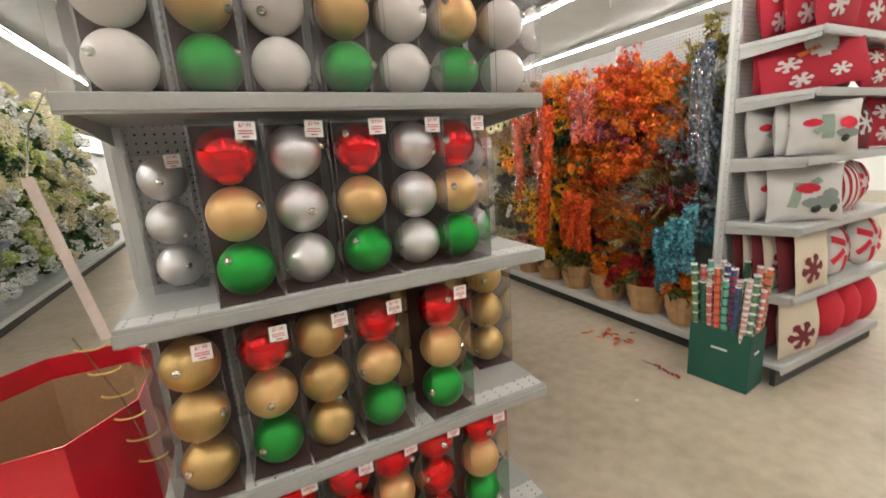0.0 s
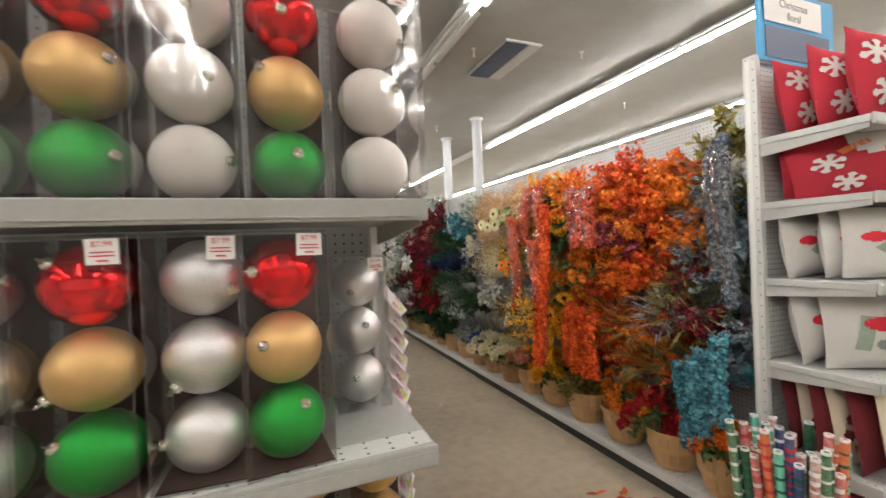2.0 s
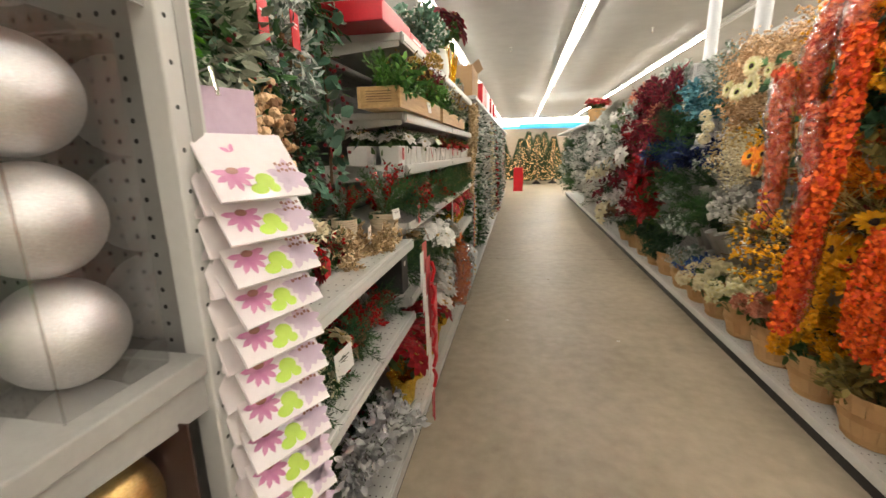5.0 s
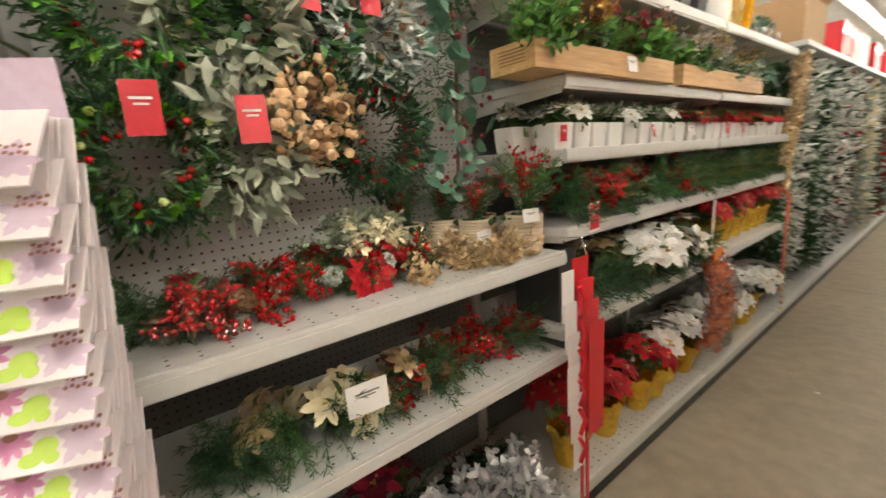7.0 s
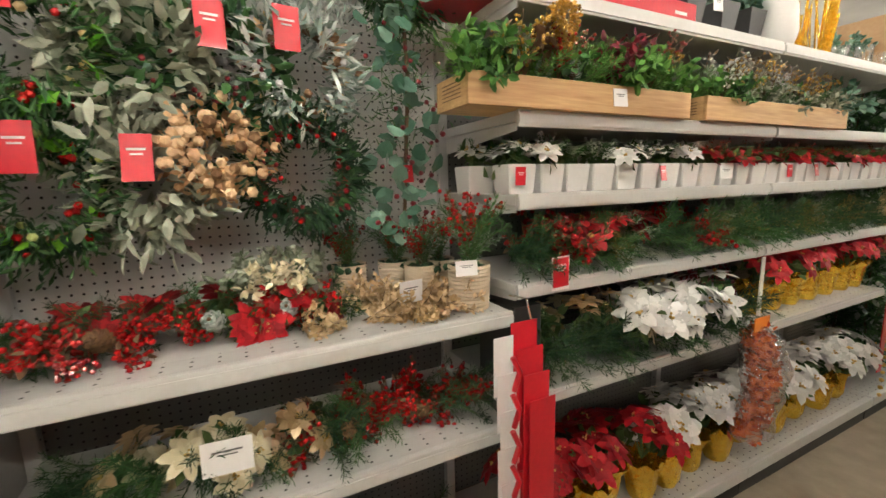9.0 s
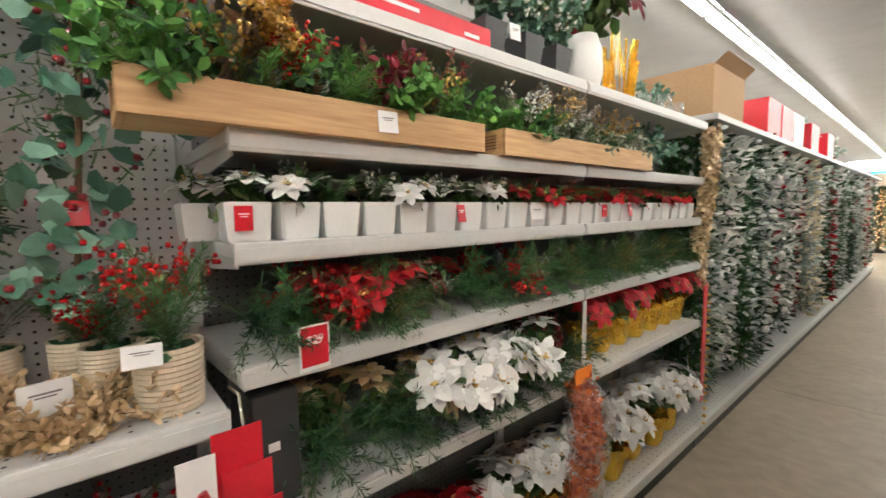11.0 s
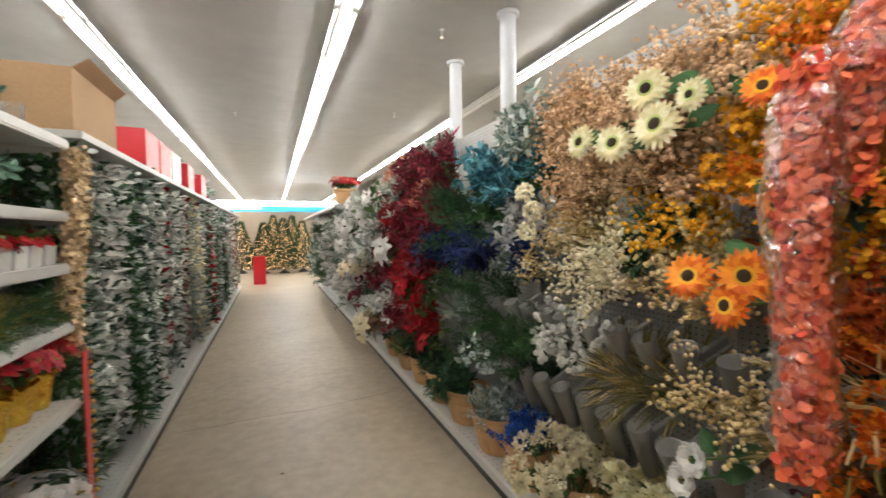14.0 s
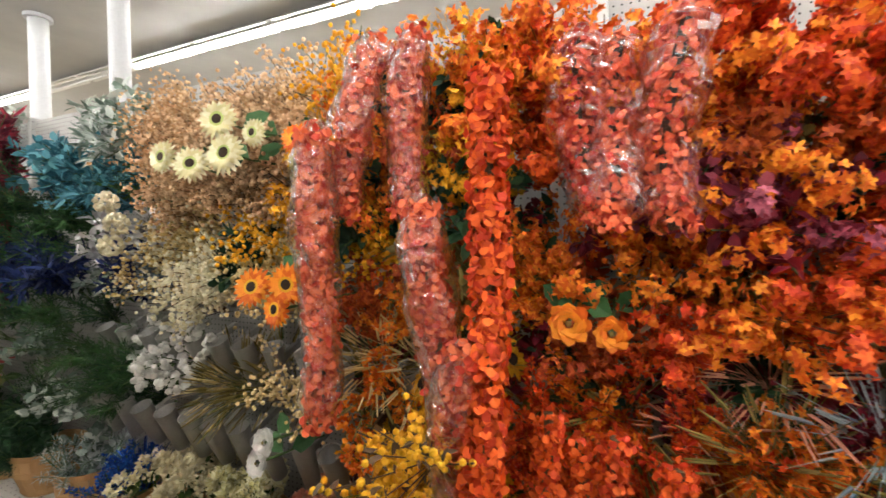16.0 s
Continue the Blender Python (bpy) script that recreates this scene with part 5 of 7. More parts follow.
def ribbed_pot(x, y, z, r=0.052, h=0.11):
    t = thing("planter_pot", "ribbed cream planter pot with pine and red berries", "pot", pose(x, y, z), "cream pots")
    prof = [(0.001, 0), (r * 0.92, 0.0)]
    for k in range(12):
        prof += [(r * (0.93 + 0.07 * k / 12) + 0.0015, h * (k + 0.3) / 12), (r * (0.93 + 0.07 * k / 12) - 0.001, h * (k + 1) / 12)]
    prof += [(r + 0.001, h + 0.002), (r - 0.006, h), (r - 0.008, h - 0.015), (0.001, h - 0.016)]
    part("pot", G().lathe(prof, 28, caps=False), POT_MAT, t, smooth=False)
    part("moss", G().beads(np.random.normal(0, 1, (40, 3)) * (r * 0.4, r * 0.4, 0.003) + (0, 0, h - 0.012), 0.012), LF["deep"], t)
    bunch("pine", "green", pose(x, y, z + h - 0.02, random.uniform(-8, 8), random.uniform(0, 12), 0) @ Matrix.Scale(0.66 if r > 0.055 else 0.5, 4), where="planted in a cream pot", group="potted pine")
    bunch("pine", "frost", pose(x, y, z + h - 0.02, random.uniform(-8, 8), random.uniform(-5, 12), 90) @ Matrix.Scale(0.42, 4), where="planted in a cream pot", group="potted pine")
    bunch("berry", "berry", pose(x, y, z + h - 0.02, random.uniform(-8, 8), random.uniform(0, 14), 0) @ Matrix.Scale(0.68 if r > 0.055 else 0.48, 4), where="planted in a cream pot", group="potted pine", stem="twig")
    return t


for x, y in ((1.12, 3.105), (0.93, 3.1), (0.88, 2.97), (0.86, 2.83), (0.98, 3.02)):
    ribbed_pot(x, y, Z1, *((0.06, 0.125) if x > 1.1 else (0.052, 0.11)))
hang_tag(1.185, 3.06, 1.22, 0.06, 0.04, CARD_WHITE, "white price card on a cream planter pot")

# lower shelf and deck under the wreaths
Z2 = 0.737
for y in np.arange(2.12, 3.15, 0.07):
    greens(random.uniform(0.97, 1.05), y, Z2 + 0.05, random.choice(("green", "deep", "green")), 0.55, 80)
for y, c in ((2.3, "champ"), (2.46, "cream"), (2.6, "champ"), (2.38, "cream")):
    pick(1.06, y, Z2 + 0.04, c, "poin", lean=(random.uniform(-25, 25), 48), size=0.62, h=0.14, spread=0.12, eye="gold")
for y in (2.68, 2.76, 2.86, 2.98, 3.06):
    pick(1.07, y, Z2 + 0.03, "berry", "berry", lean=(random.uniform(-25, 25), 62), size=0.75, h=0.15, spread=0.13, stem="twig")
for y, c in ((2.25, "cream"), (2.33, "champ"), (2.5, "cream"), (2.56, "champ"), (2.42, "cream")):
    pick(1.02, y, Z2 + 0.02, c, "poin", lean=(random.uniform(-20, 20), 55), size=0.55, h=0.16, spread=0.12, eye="gold")
for y in (2.72, 2.8, 2.9, 3.02, 3.08):
    pick(1.02, y, Z2 + 0.01, "berry", "berry", lean=(random.uniform(-20, 20), 62), size=0.8, h=0.17, spread=0.12, stem="twig")
for x, y in ((1.1, 2.75), (1.1, 2.95)):
    pine_cone(pose(x, y, Z2 + 0.06, 30, 70, 20))
hang_tag(1.19, 2.47, 0.9, 0.1, 0.075, CARD_WHITE, "blank white card tag on gold poinsettia picks")
for y in np.arange(2.3, 2.75, 0.15):
    pick(0.98, y, 0.16, "wine", "poin", lean=(random.uniform(-20, 20), 30), size=1.0, h=0.24, spread=0.16, eye="gold")
for y in np.arange(2.65, 3.15, 0.1):
    bunch("leafy", "silver", pose(1.05, y, 0.17, random.uniform(-20, 20), random.uniform(20, 50), 0) @ Matrix.Scale(0.8, 4), where="heaped on the bottom deck", group="floral picks")
    greens(0.9, y, 0.25, "deep", 0.7)


# ---- full shelves: crates, white pots, picks, foil pots ----
def crate(y0, y1, z=1.607, x1=1.225, dp=0.17, h=0.078):
    t = thing("wooden_crate", "long pine wood planter crate on a shelf", "crate", pose(x1 - dp, y0, z), "planter crates")
    L = y1 - y0
    for nm, b in (("front_board", (dp - 0.012, dp, 0, L, 0, h)), ("back_board", (0, 0.012, 0, L, 0, h)), ("end_board", (0.0125, dp - 0.0125, 0, 0.012, 0, h)), ("end_board", (0.0125, dp - 0.0125, L - 0.012, L, 0, h)), ("bottom_board", (0.0125, dp - 0.0125, 0.0125, L - 0.0125, 0, 0.01))):
        part(nm, G().box(*b, 0.0015), CRATE, t)
    for k in range(5):
        part("slot_groove", G().box(0.035, dp - 0.035, -0.0008, -0.0002, h * (0.28 + 0.12 * k), h * (0.31 + 0.12 * k)), LF["twig"], t)
    return t


crate(3.05, 3.875)
crate(3.96, 4.94)
for k, y in enumerate(np.arange(3.1, 4.92, 0.06)):
    if 3.86 < y < 3.99:
        continue
    c = ("fern", "fern", "green", "fern")[k % 4]
    bunch(("leafy", "pine", "leafy", "pine")[k % 4], c if y < 4.3 else ("sage" if k % 3 else "green"), pose(1.13, y, 1.63, random.uniform(-40, 40), random.uniform(0, 40), 0) @ Matrix.Scale(0.6 if y < 4.0 else 0.5, 4), where="planted in a wooden crate", group="crate greenery")
for y, c, kd in ((3.2, "gold", "hydra"), (3.36, "berry", "berry"), (3.6, "wine", "leafy"), (3.66, "gold", "berry"), (3.72, "dberry", "berry"), (4.1, "white", "berry"), (4.25, "gold", "berry"), (4.4, "silver", "berry"), (3.24, "gold", "berry"), (4.6, "gold", "berry")):
    bunch(kd, c, pose(1.17, y, 1.66, random.uniform(-15, 15), random.uniform(5, 25), 0) @ Matrix.Scale(0.55, 4), where="planted in a wooden crate", group="crate greenery", stem="twig")
for y in (3.4, 3.65, 3.3):
    pine_cone(pose(1.19, y, 1.7, 20, 50, 0), True)
hang_tag(1.2275, 3.55, 1.675, 0.05, 0.05, CARD_WHITE, "white round-cornered price label on a wooden crate")

SQUARE = paint("white_ceramic", (0.74, 0.74, 0.72), (0.8, 0.8, 0.78), rough=0.35, coat=0.2)
pot0 = None
for row, xs in ((0, 1.125), (1, 1.0)):
    for k in range(23 if row == 0 else 5):
        y = 3.2 + 0.05 + k * 0.105 + random.uniform(-0.006, 0.006) - (0.05 if row else 0)
        m = pose(xs, y, 1.386, 0, 0, random.uniform(-4, 4))
        if pot0 is None:
            pot0 = thing("square_pot", "small white square ceramic flower pot on a shelf", "pot", m, "white square pots")
            bm = bmesh.new()
            w0, w1, h = 0.04, 0.046, 0.082
            ring = [[bm.verts.new((sx * w, sy * w, z)) for sx, sy in ((-1, -1), (1, -1), (1, 1), (-1, 1))] for w, z in ((w0, 0), (w1, h), (w1 - 0.005, h), (w0 - 0.004, 0.01))]
            bm.faces.new(ring[0][::-1])
            bm.faces.new(ring[3])
            for a, b in zip(ring, ring[1:]):
                for j in range(4):
                    bm.faces.new((a[j], a[(j + 1) % 4], b[(j + 1) % 4], b[j]))
            bmesh.ops.bevel(bm, geom=bm.edges[:], offset=0.003, segments=2, affect="EDGES")
            part("pot", G().bm(bm), SQUARE, pot0)
            part("moss", G().box(-0.035, 0.035, -0.035, 0.035, 0.06, 0.07, 0.004), LF["deep"], pot0)
        else:
            copy_thing(pot0, m)
        white = k < 8
        bunch("pine", "green", pose(xs, y, 1.445, random.uniform(-10, 10), random.uniform(0, 12), 0) @ Matrix.Scale(0.3, 4), where="planted in a white pot", group="potted picks")
        bunch("poin", "white" if white else "red", pose(xs, y, 1.43, random.uniform(-16, 16), random.uniform(5, 25), random.uniform(0, 360)) @ Matrix.Scale(0.6, 4), where="planted in a white pot", group="potted picks", h=0.14, spread=0.1, eye="gold")
        if k % 2 and row == 0:
            bunch("berry", "white" if white else "berry", pose(xs, y, 1.44, 0, 10, random.uniform(0, 360)) @ Matrix.Scale(0.33, 4), where="planted in a white pot", group="potted picks")
for y, m in ((3.82, CARD_RED), (4.17, CARD_WHITE), (4.62, CARD_RED), (4.83, CARD_RED), (3.24, CARD_RED)):
    hang_tag(1.178, y, 1.46, 0.035 if m == CARD_RED else 0.06, 0.05, m, "small price tag on a white pot")

# third shelf: long picks with poinsettias, cones and berries
Z3 = 1.137
for y in np.arange(3.27, 5.62, 0.075):
    greens(random.uniform(1.0, 1.08), y, Z3 + 0.06, random.choice(("green", "deep", "green")), 0.62)
    if random.random() < 0.4:
        greens(1.06, y + 0.04, Z3 + 0.06, random.choice(("olive", "sage")), 0.5)
for y in (3.42, 3.5, 3.58, 3.66, 3.74, 3.62):
    pick(1.11, y, Z3 + 0.05, "red", "poin", lean=(random.uniform(-15, 15), 32), size=0.78, h=0.15, spread=0.12, eye="gold")
for y in (3.34, 3.38, 4.05, 4.1, 4.2):
    pick(1.08, y, Z3 + 0.03, "berry", "berry", lean=(random.uniform(-20, 20), 50), h=0.17, spread=0.12, stem="twig")
for x, y in ((1.13, 3.5), (1.1, 3.62), (1.1, 4.15)):
    pine_cone(pose(x, y, Z3 + 0.08, 30, 60, 20), True)
for y in (4.5, 4.7, 5.0):
    bunch("leafy", "sage", pose(1.0, y, Z3 + 0.02, random.uniform(-15, 15), 45, 0) @ Matrix.Scale(0.55, 4), where="lying on a shelf", group="floral picks")
tt = hang_tag(1.21, 3.36, 1.2, 0.062, 0.085, CARD_RED, "red and white price tag hanging from a shelf")
part("white_border", G().box(-0.0016, -0.0012, -0.036, 0.036, -0.095, 0.004), CARD_WHITE, tt)
words("$29", 0.026, CARD_WHITE, tt, Matrix.Translation((0.002, 0, -0.028)) @ pose(0, 0, 0, 90, 0, 90))

# fourth shelf
Z4 = 0.792
dk = thing("display_box", "black product box with a small white label", "box", pose(0.95, 3.24, Z4))
part("carton", G().box(0, 0.2, 0, 0.1, 0, 0.26, 0.003), DARK, dk)
part("label", G().box(0.201, 0.202, 0.03, 0.055, 0.13, 0.15), CARD_WHITE, dk)
for y in np.arange(3.38, 4.45, 0.07):
    greens(random.uniform(1.0, 1.08), y, Z4 + 0.07, random.choice(("deep", "green")), 0.68)
for y, c in ((3.38, "champ"), (3.46, "cream"), (3.54, "champ"), (3.66, "champ")):
    pick(1.12, y, Z4 + 0.08, c, "poin", lean=(random.uniform(-15, 15), 30), size=0.75, h=0.2, spread=0.14, eye="gold")
for y in (3.8, 3.88, 3.96, 4.05, 4.15, 4.25):
    pick(1.13, y, Z4 + 0.06, "white", "poin", lean=(random.uniform(-15, 15), 30), size=0.95, h=0.19, spread=0.13, eye="gold")
    bunch("leafy", "silver", pose(1.0, y, Z4 + 0.04, 0, 30, random.uniform(0, 360)) @ Matrix.Scale(0.5, 4), where="lying on a shelf", group="floral picks")
for y in (4.3, 4.38, 4.5):
    pick(1.0, y, Z4 + 0.03, "dberry", "berry", lean=(0, 35), h=0.22, spread=0.13, stem="twig")


def foil_pot(x, y, z, colour, mat=FOIL, size=1.0):
    t = thing("foil_pot", f"{COLOUR_WORDS[colour]} poinsettia plant pot wrapped in shiny gold foil", "plant pot", pose(x, y, z, 0, 0, random.uniform(0, 90)) @ Matrix.Scale(size, 4), "foil wrapped pots")
    n, g, vs = 28, G(), []
    a = np.linspace(0, 2 * np.pi, n, endpoint=False)
    for r, zz, k in ((0.046, 0, 0.03), (0.056, 0.03, 0.1), (0.062, 0.1, 0.12), (0.066, 0.135, 0.2), (0.085, 0.17, 0.25), (0.08, 0.165, 0.25), (0.055, 0.13, 0.1)):
        rr = r * (1 + k * 0.5 * np.sin(a * 7 + zz * 9) + np.random.uniform(-k, k, n) * 0.4)
        vs.append(np.stack([rr * np.cos(a), rr * np.sin(a), zz + np.random.uniform(-0.02, 0.02, n) * (zz > 0.16)], 1))
    fs = [(i * n + j, i * n + (j + 1) % n, (i + 1) * n + (j + 1) % n, (i + 1) * n + j) for i in range(6) for j in range(n)] + [tuple(range(n))[::-1], tuple(range(6 * n, 7 * n))]
    part("foil_wrap", g.add(np.concatenate(vs), fs), mat, t)
    for k in range(3):
        bunch("poin", colour, pose(x, y, z + 0.155 * size, random.uniform(-22, 22), random.uniform(0, 22), random.uniform(0, 360)) @ Matrix.Scale((0.95 if colour == "white" else 0.82) * size, 4), where="planted in a gold foil pot", group="potted poinsettias", h=0.22, spread=0.15, eye="gold")
    return t


for y in (4.62, 4.77, 4.93, 5.1, 5.28, 5.45, 5.6):
    foil_pot(1.08, y, Z4, "red", size=0.85)
for y, x in ((3.35, 1.1), (3.5, 1.05), (3.62, 1.1), (3.76, 1.04), (3.9, 1.1)):
    foil_pot(x, y, 0.152, "red")
for y, x in ((4.05, 1.1), (4.22, 1.08), (4.4, 1.1), (4.62, 1.06), (4.85, 1.1), (5.08, 1.08), (5.3, 1.1), (5.52, 1.08)):
    foil_pot(x, y, 0.152, "white")
tagged(part("label_strip", G().box(1.195, 1.2, 4.435, 4.46, 0.84, 1.09, 0.001), STEEL), "thin grey plastic label strip on shelving", "label")

# clip strips of ribbon cards, film bag and hanging ribbons
rs = thing("ribbon_strip", "hanging strip of red and white ribbon cards", "ribbons", pose(1.27, 3.19, 1.09))
for k in range(4):
    part("red_card", G().box(0.012 * k, 0.012 * k + 0.002, -0.05 + 0.012 * k, 0.035 + 0.012 * k, -0.36 - 0.09 * k, -0.03 - 0.07 * k), CARD_RED, rs)
for k in range(6):
    part("white_card", G().box(0.004 + 0.006 * k, 0.006 + 0.006 * k, -0.105 + 0.006 * (k % 3), -0.045 + 0.006 * (k % 3), -0.16 - 0.1 * k - 0.06, -0.06 - 0.1 * k), CARD_WHITE, rs)
    part("ribbon_loop", G().tube([(0.045, -0.075, -0.1 - 0.1 * k), (0.055, -0.06, -0.14 - 0.1 * k), (0.045, -0.07, -0.19 - 0.1 * k)], 0.008, 5), CARD_RED, rs)
part("ribbon_tail", G().box(0.03, 0.034, -0.05, -0.035, -0.86, -0.62).box(0.03, 0.034, -0.02, -0.005, -0.9, -0.64), CARD_RED, rs)
part("hook", G().tube([(-0.075, 0, 0.02), (0.0, 0, 0.03), (0.02, 0, -0.02)], 0.003), CHROME, rs)

bag = wrapped_garland(1.27, 4.33, 0.82, 0.46, "rust", radius=0.06, lab="dark red petals in a clear film bag on a hook")
part("orange_tag", G().box(-0.002, 0.002, -0.05, 0.05, 0.0, 0.055), paint("orange_card", (0.8, 0.2, 0.02), (0.85, 0.25, 0.03), rough=0.5), bag, "orange price tag")
part("hook", G().tube([(-0.075, 0, 0.05), (0.0, 0, 0.055)], 0.003), CHROME, bag)
rb = thing("ribbon_garland", "red ribbon with gold bells hanging from a shelf", "ribbon", pose(1.23, 5.66, 1.0))
part("ribbon", G().box(-0.002, 0.002, -0.035, 0.02, -0.68, 0), CARD_RED, rb)
part("bell_string", G().beads([(0.005, 0.035, -0.06 - 0.045 * k) for k in range(18)], 0.012), LF["gold"], rb)
gl = wrapped_garland(1.2, 5.68, 1.88, 0.9, "champ", bare=True, radius=0.05, lab="champagne gold leaf garland hanging on a shelf end")


# ---- pine garlands of the long run ----
def pine_garland(m, base, deco, label):
    t = thing("pine_garland", label, "garland", m, "pine garlands")
    L = 1.62
    n = 1500
    q = np.random.uniform(0, 1, n)
    d = rand_dirs(n, -0.6)
    c = np.stack([np.random.normal(0, 0.012, n), 0.02 * np.sin(q * 7) + np.random.normal(0, 0.012, n), -q * L], 1)
    part("needles", G().petals(c, d + (0.3, 0, -0.3), rand_dirs(n), np.random.uniform(0.07, 0.135, n), 0.011), LF[base], t)
    part("wire", G().tube([(0, 0.02 * math.sin(7 * v), -v * L) for v in np.linspace(0, 1, 14)], 0.006), LF["twig"], t)
    for col, kind, k, s in deco:
        q = np.random.uniform(0, 1, k)
        dd = rand_dirs(k, -0.5)
        dd[:, 0] = np.abs(dd[:, 0])
        p = np.stack([np.zeros(k), np.zeros(k), -q * L], 1) + dd * np.random.uniform(0.05, 0.11, (k, 1))
        part("ornament" if kind == "bead" else "accent_leaf", G().beads(p, s) if kind == "bead" else G().leaves(p, dd + rand_dirs(k) * 0.6, rand_dirs(k), s, s * 0.5), LF[col], t)
    return t


GAR = {
    "g1": ("green", [("frost", "leaf", 300, 0.055), ("white", "bead", 20, 0.016)], "frosted green pine garland hanging on shelving"),
    "g2": ("frost", [("white", "leaf", 300, 0.07), ("white", "bead", 22, 0.034), ("deep", "leaf", 160, 0.06)], "white flocked garland with white ball ornaments"),
    "g3": ("deep", [("frost", "leaf", 150, 0.05), ("white", "bead", 16, 0.03)], "dark green pine garland with silver leaves"),
    "g4": ("deep", [("red", "leaf", 130, 0.075), ("berry", "bead", 26, 0.014)], "green pine garland with red flowers and berries"),
    "g5": ("wine", [("wine", "leaf", 120, 0.06), ("champ", "leaf", 50, 0.05)], "burgundy leaf garland hanging on shelving"),
    "g6": ("frost", [("cream", "leaf", 130, 0.075), ("white", "bead", 16, 0.02)], "frosted garland with cream flowers"),
}
GP = {}
ORDER = ["g1", "g1", "g2", "g2", "g1", "g3", "g2", "g3", "g4", "g3", "g2", "g3", "g2", "g4", "g5", "g6", "g6", "g4", "g2", "g1", "g4", "g3", "g2", "g6"]
for k in range(46):
    key = ORDER[k % len(ORDER)]
    y = 5.82 + k * 0.205
    m = pose(1.08 + random.uniform(-0.06, 0.05), y + random.uniform(-0.03, 0.03), 1.92, random.uniform(-2, 2), random.uniform(-3, 3), random.uniform(-40, 40))
    if key in GP:
        copy_thing(GP[key], m)
    else:
        GP[key] = pine_garland(m, *GAR[key])
    copy_thing(GP[key], pose(0.92, y + 0.1, 1.92, 0, 0, random.uniform(-90, 90)))


# ---- stock on the top shelves ----
def carton(name, label, b, mat, open_top=False):
    t = thing(name, label, "box", pose(b[0], b[2], b[4]))
    w, d, h = b[1] - b[0], b[3] - b[2], b[5] - b[4]
    if open_top:
        e = 0.006
        for bb in ((0, e, 0, d, 0, h), (w - e, w, 0, d, 0, h), (e, w - e, 0, e, 0, h), (e, w - e, d - e, d, 0, h), (e, w - e, e, d - e, 0, e)):
            part("board", G().box(*bb), mat, t)
        part("flap", Geo().add([(w, 0.01, h), (w, d - 0.01, h), (w + 0.06, d - 0.02, h + 0.05), (w + 0.06, 0.02, h + 0.05), (w - 0.004, 0.01, h), (w - 0.004, d - 0.01, h), (w + 0.056, d - 0.02, h + 0.05), (w + 0.056, 0.02, h + 0.05)], [(0, 1, 2, 3), (7, 6, 5, 4), (0, 4, 5, 1), (1, 5, 6, 2), (2, 6, 7, 3), (3, 7, 4, 0)]), mat, t)
    else:
        part("carton", G().box(0, w, 0, d, 0, h, 0.004), mat, t)
    return t


rbx = carton("gift_box", "flat red product box on the top shelf", (0.88, 1.16, 3.5, 3.97, 1.912, 1.985), CARD_RED)
part("print", G().box(0.2805, 0.281, 0.36, 0.42, 0.03, 0.04), CARD_WHITE, rbx)
part("print", G().box(0.2805, 0.281, 0.05, 0.2, 0.045, 0.055), CARD_WHITE, rbx)
carton("gift_box", "flat red product box on the top shelf", (0.88, 1.17, 3.05, 3.46, 1.912, 1.985), CARD_RED)
for y in (4.06, 4.26, 4.44):
    t = thing("black_planter", "square black planter pot with pale green leaves", "pot", pose(1.05, y, 1.912), "black planters")
    part("pot", G().lathe([(0.001, 0), (0.05, 0), (0.075, 0.15), (0.068, 0.15), (0.06, 0.12), (0.001, 0.12)], 4, caps=False).moved(pose(0, 0, 0, 0, 0, 45)), DARK, t)
    bunch("leafy", "euc", pose(1.05, y, 2.02, 0, 8, 0) @ Matrix.Scale(0.8, 4), where="in a black planter", group="top shelf greenery")
    bunch("berry", "white", pose(1.05, y, 2.02, 0, 8, 0) @ Matrix.Scale(0.7, 4), where="in a black planter", group="top shelf greenery")
hang_tag(1.16, 4.08, 2.03, 0.045, 0.05, CARD_WHITE, "white price card on a black planter")
t = thing("white_vase", "white textured vase with burgundy poinsettias", "vase", pose(1.08, 4.6, 1.912) @ Matrix.Scale(1.35, 4))
part("vase", G().lathe([(0.001, 0), (0.045, 0), (0.06, 0.06), (0.055, 0.13), (0.042, 0.17), (0.038, 0.165), (0.001, 0.15)], 24, caps=False), SQUARE, t, smooth=True)
for k in range(3):
    bunch("poin", "wine", pose(1.05, 4.62, 2.1, random.uniform(-15, 15), 10, k * 120) @ Matrix.Scale(1.1, 4), where="in a white vase", group="top shelf greenery", h=0.24, spread=0.16, eye="gold")
gf = thing("foil_fringe", "gold foil fringe tinsel standing on the top shelf", "tinsel", pose(1.1, 4.86, 1.912))
for k in range(26):
    a = k * 0.24
    part("foil_strip", G().box(-0.008, 0.008, -0.0006, 0.0006, 0, random.uniform(0.18, 0.3)).moved(pose(0.05 * math.cos(a), 0.075 * math.sin(a), 0.001, random.uniform(-8, 8), random.uniform(-8, 8), math.degrees(a))), FOIL, gf)
GLASS = clear("votive_glass", gloss=0.12, rough=0.03)
for y, x in ((5.12, 1.1), (5.22, 1.15), (5.3, 1.08), (5.45, 1.12)):
    t = thing("glass_votive", "clear glass votive candle holder on the top shelf", "glass", pose(x, y, 1.912), "glass votives")
    o = part("cup", G().lathe([(0.001, 0), (0.032, 0), (0.036, 0.085), (0.033, 0.085), (0.029, 0.006), (0.001, 0.006)], 20, caps=False), GLASS, t, smooth=True)
    o.visible_shadow = False
bunch("leafy", "euc", pose(1.0, 5.3, 1.915, 0, 30, 0) @ Matrix.Scale(0.6, 4), where="lying on the top shelf", group="top shelf greenery")
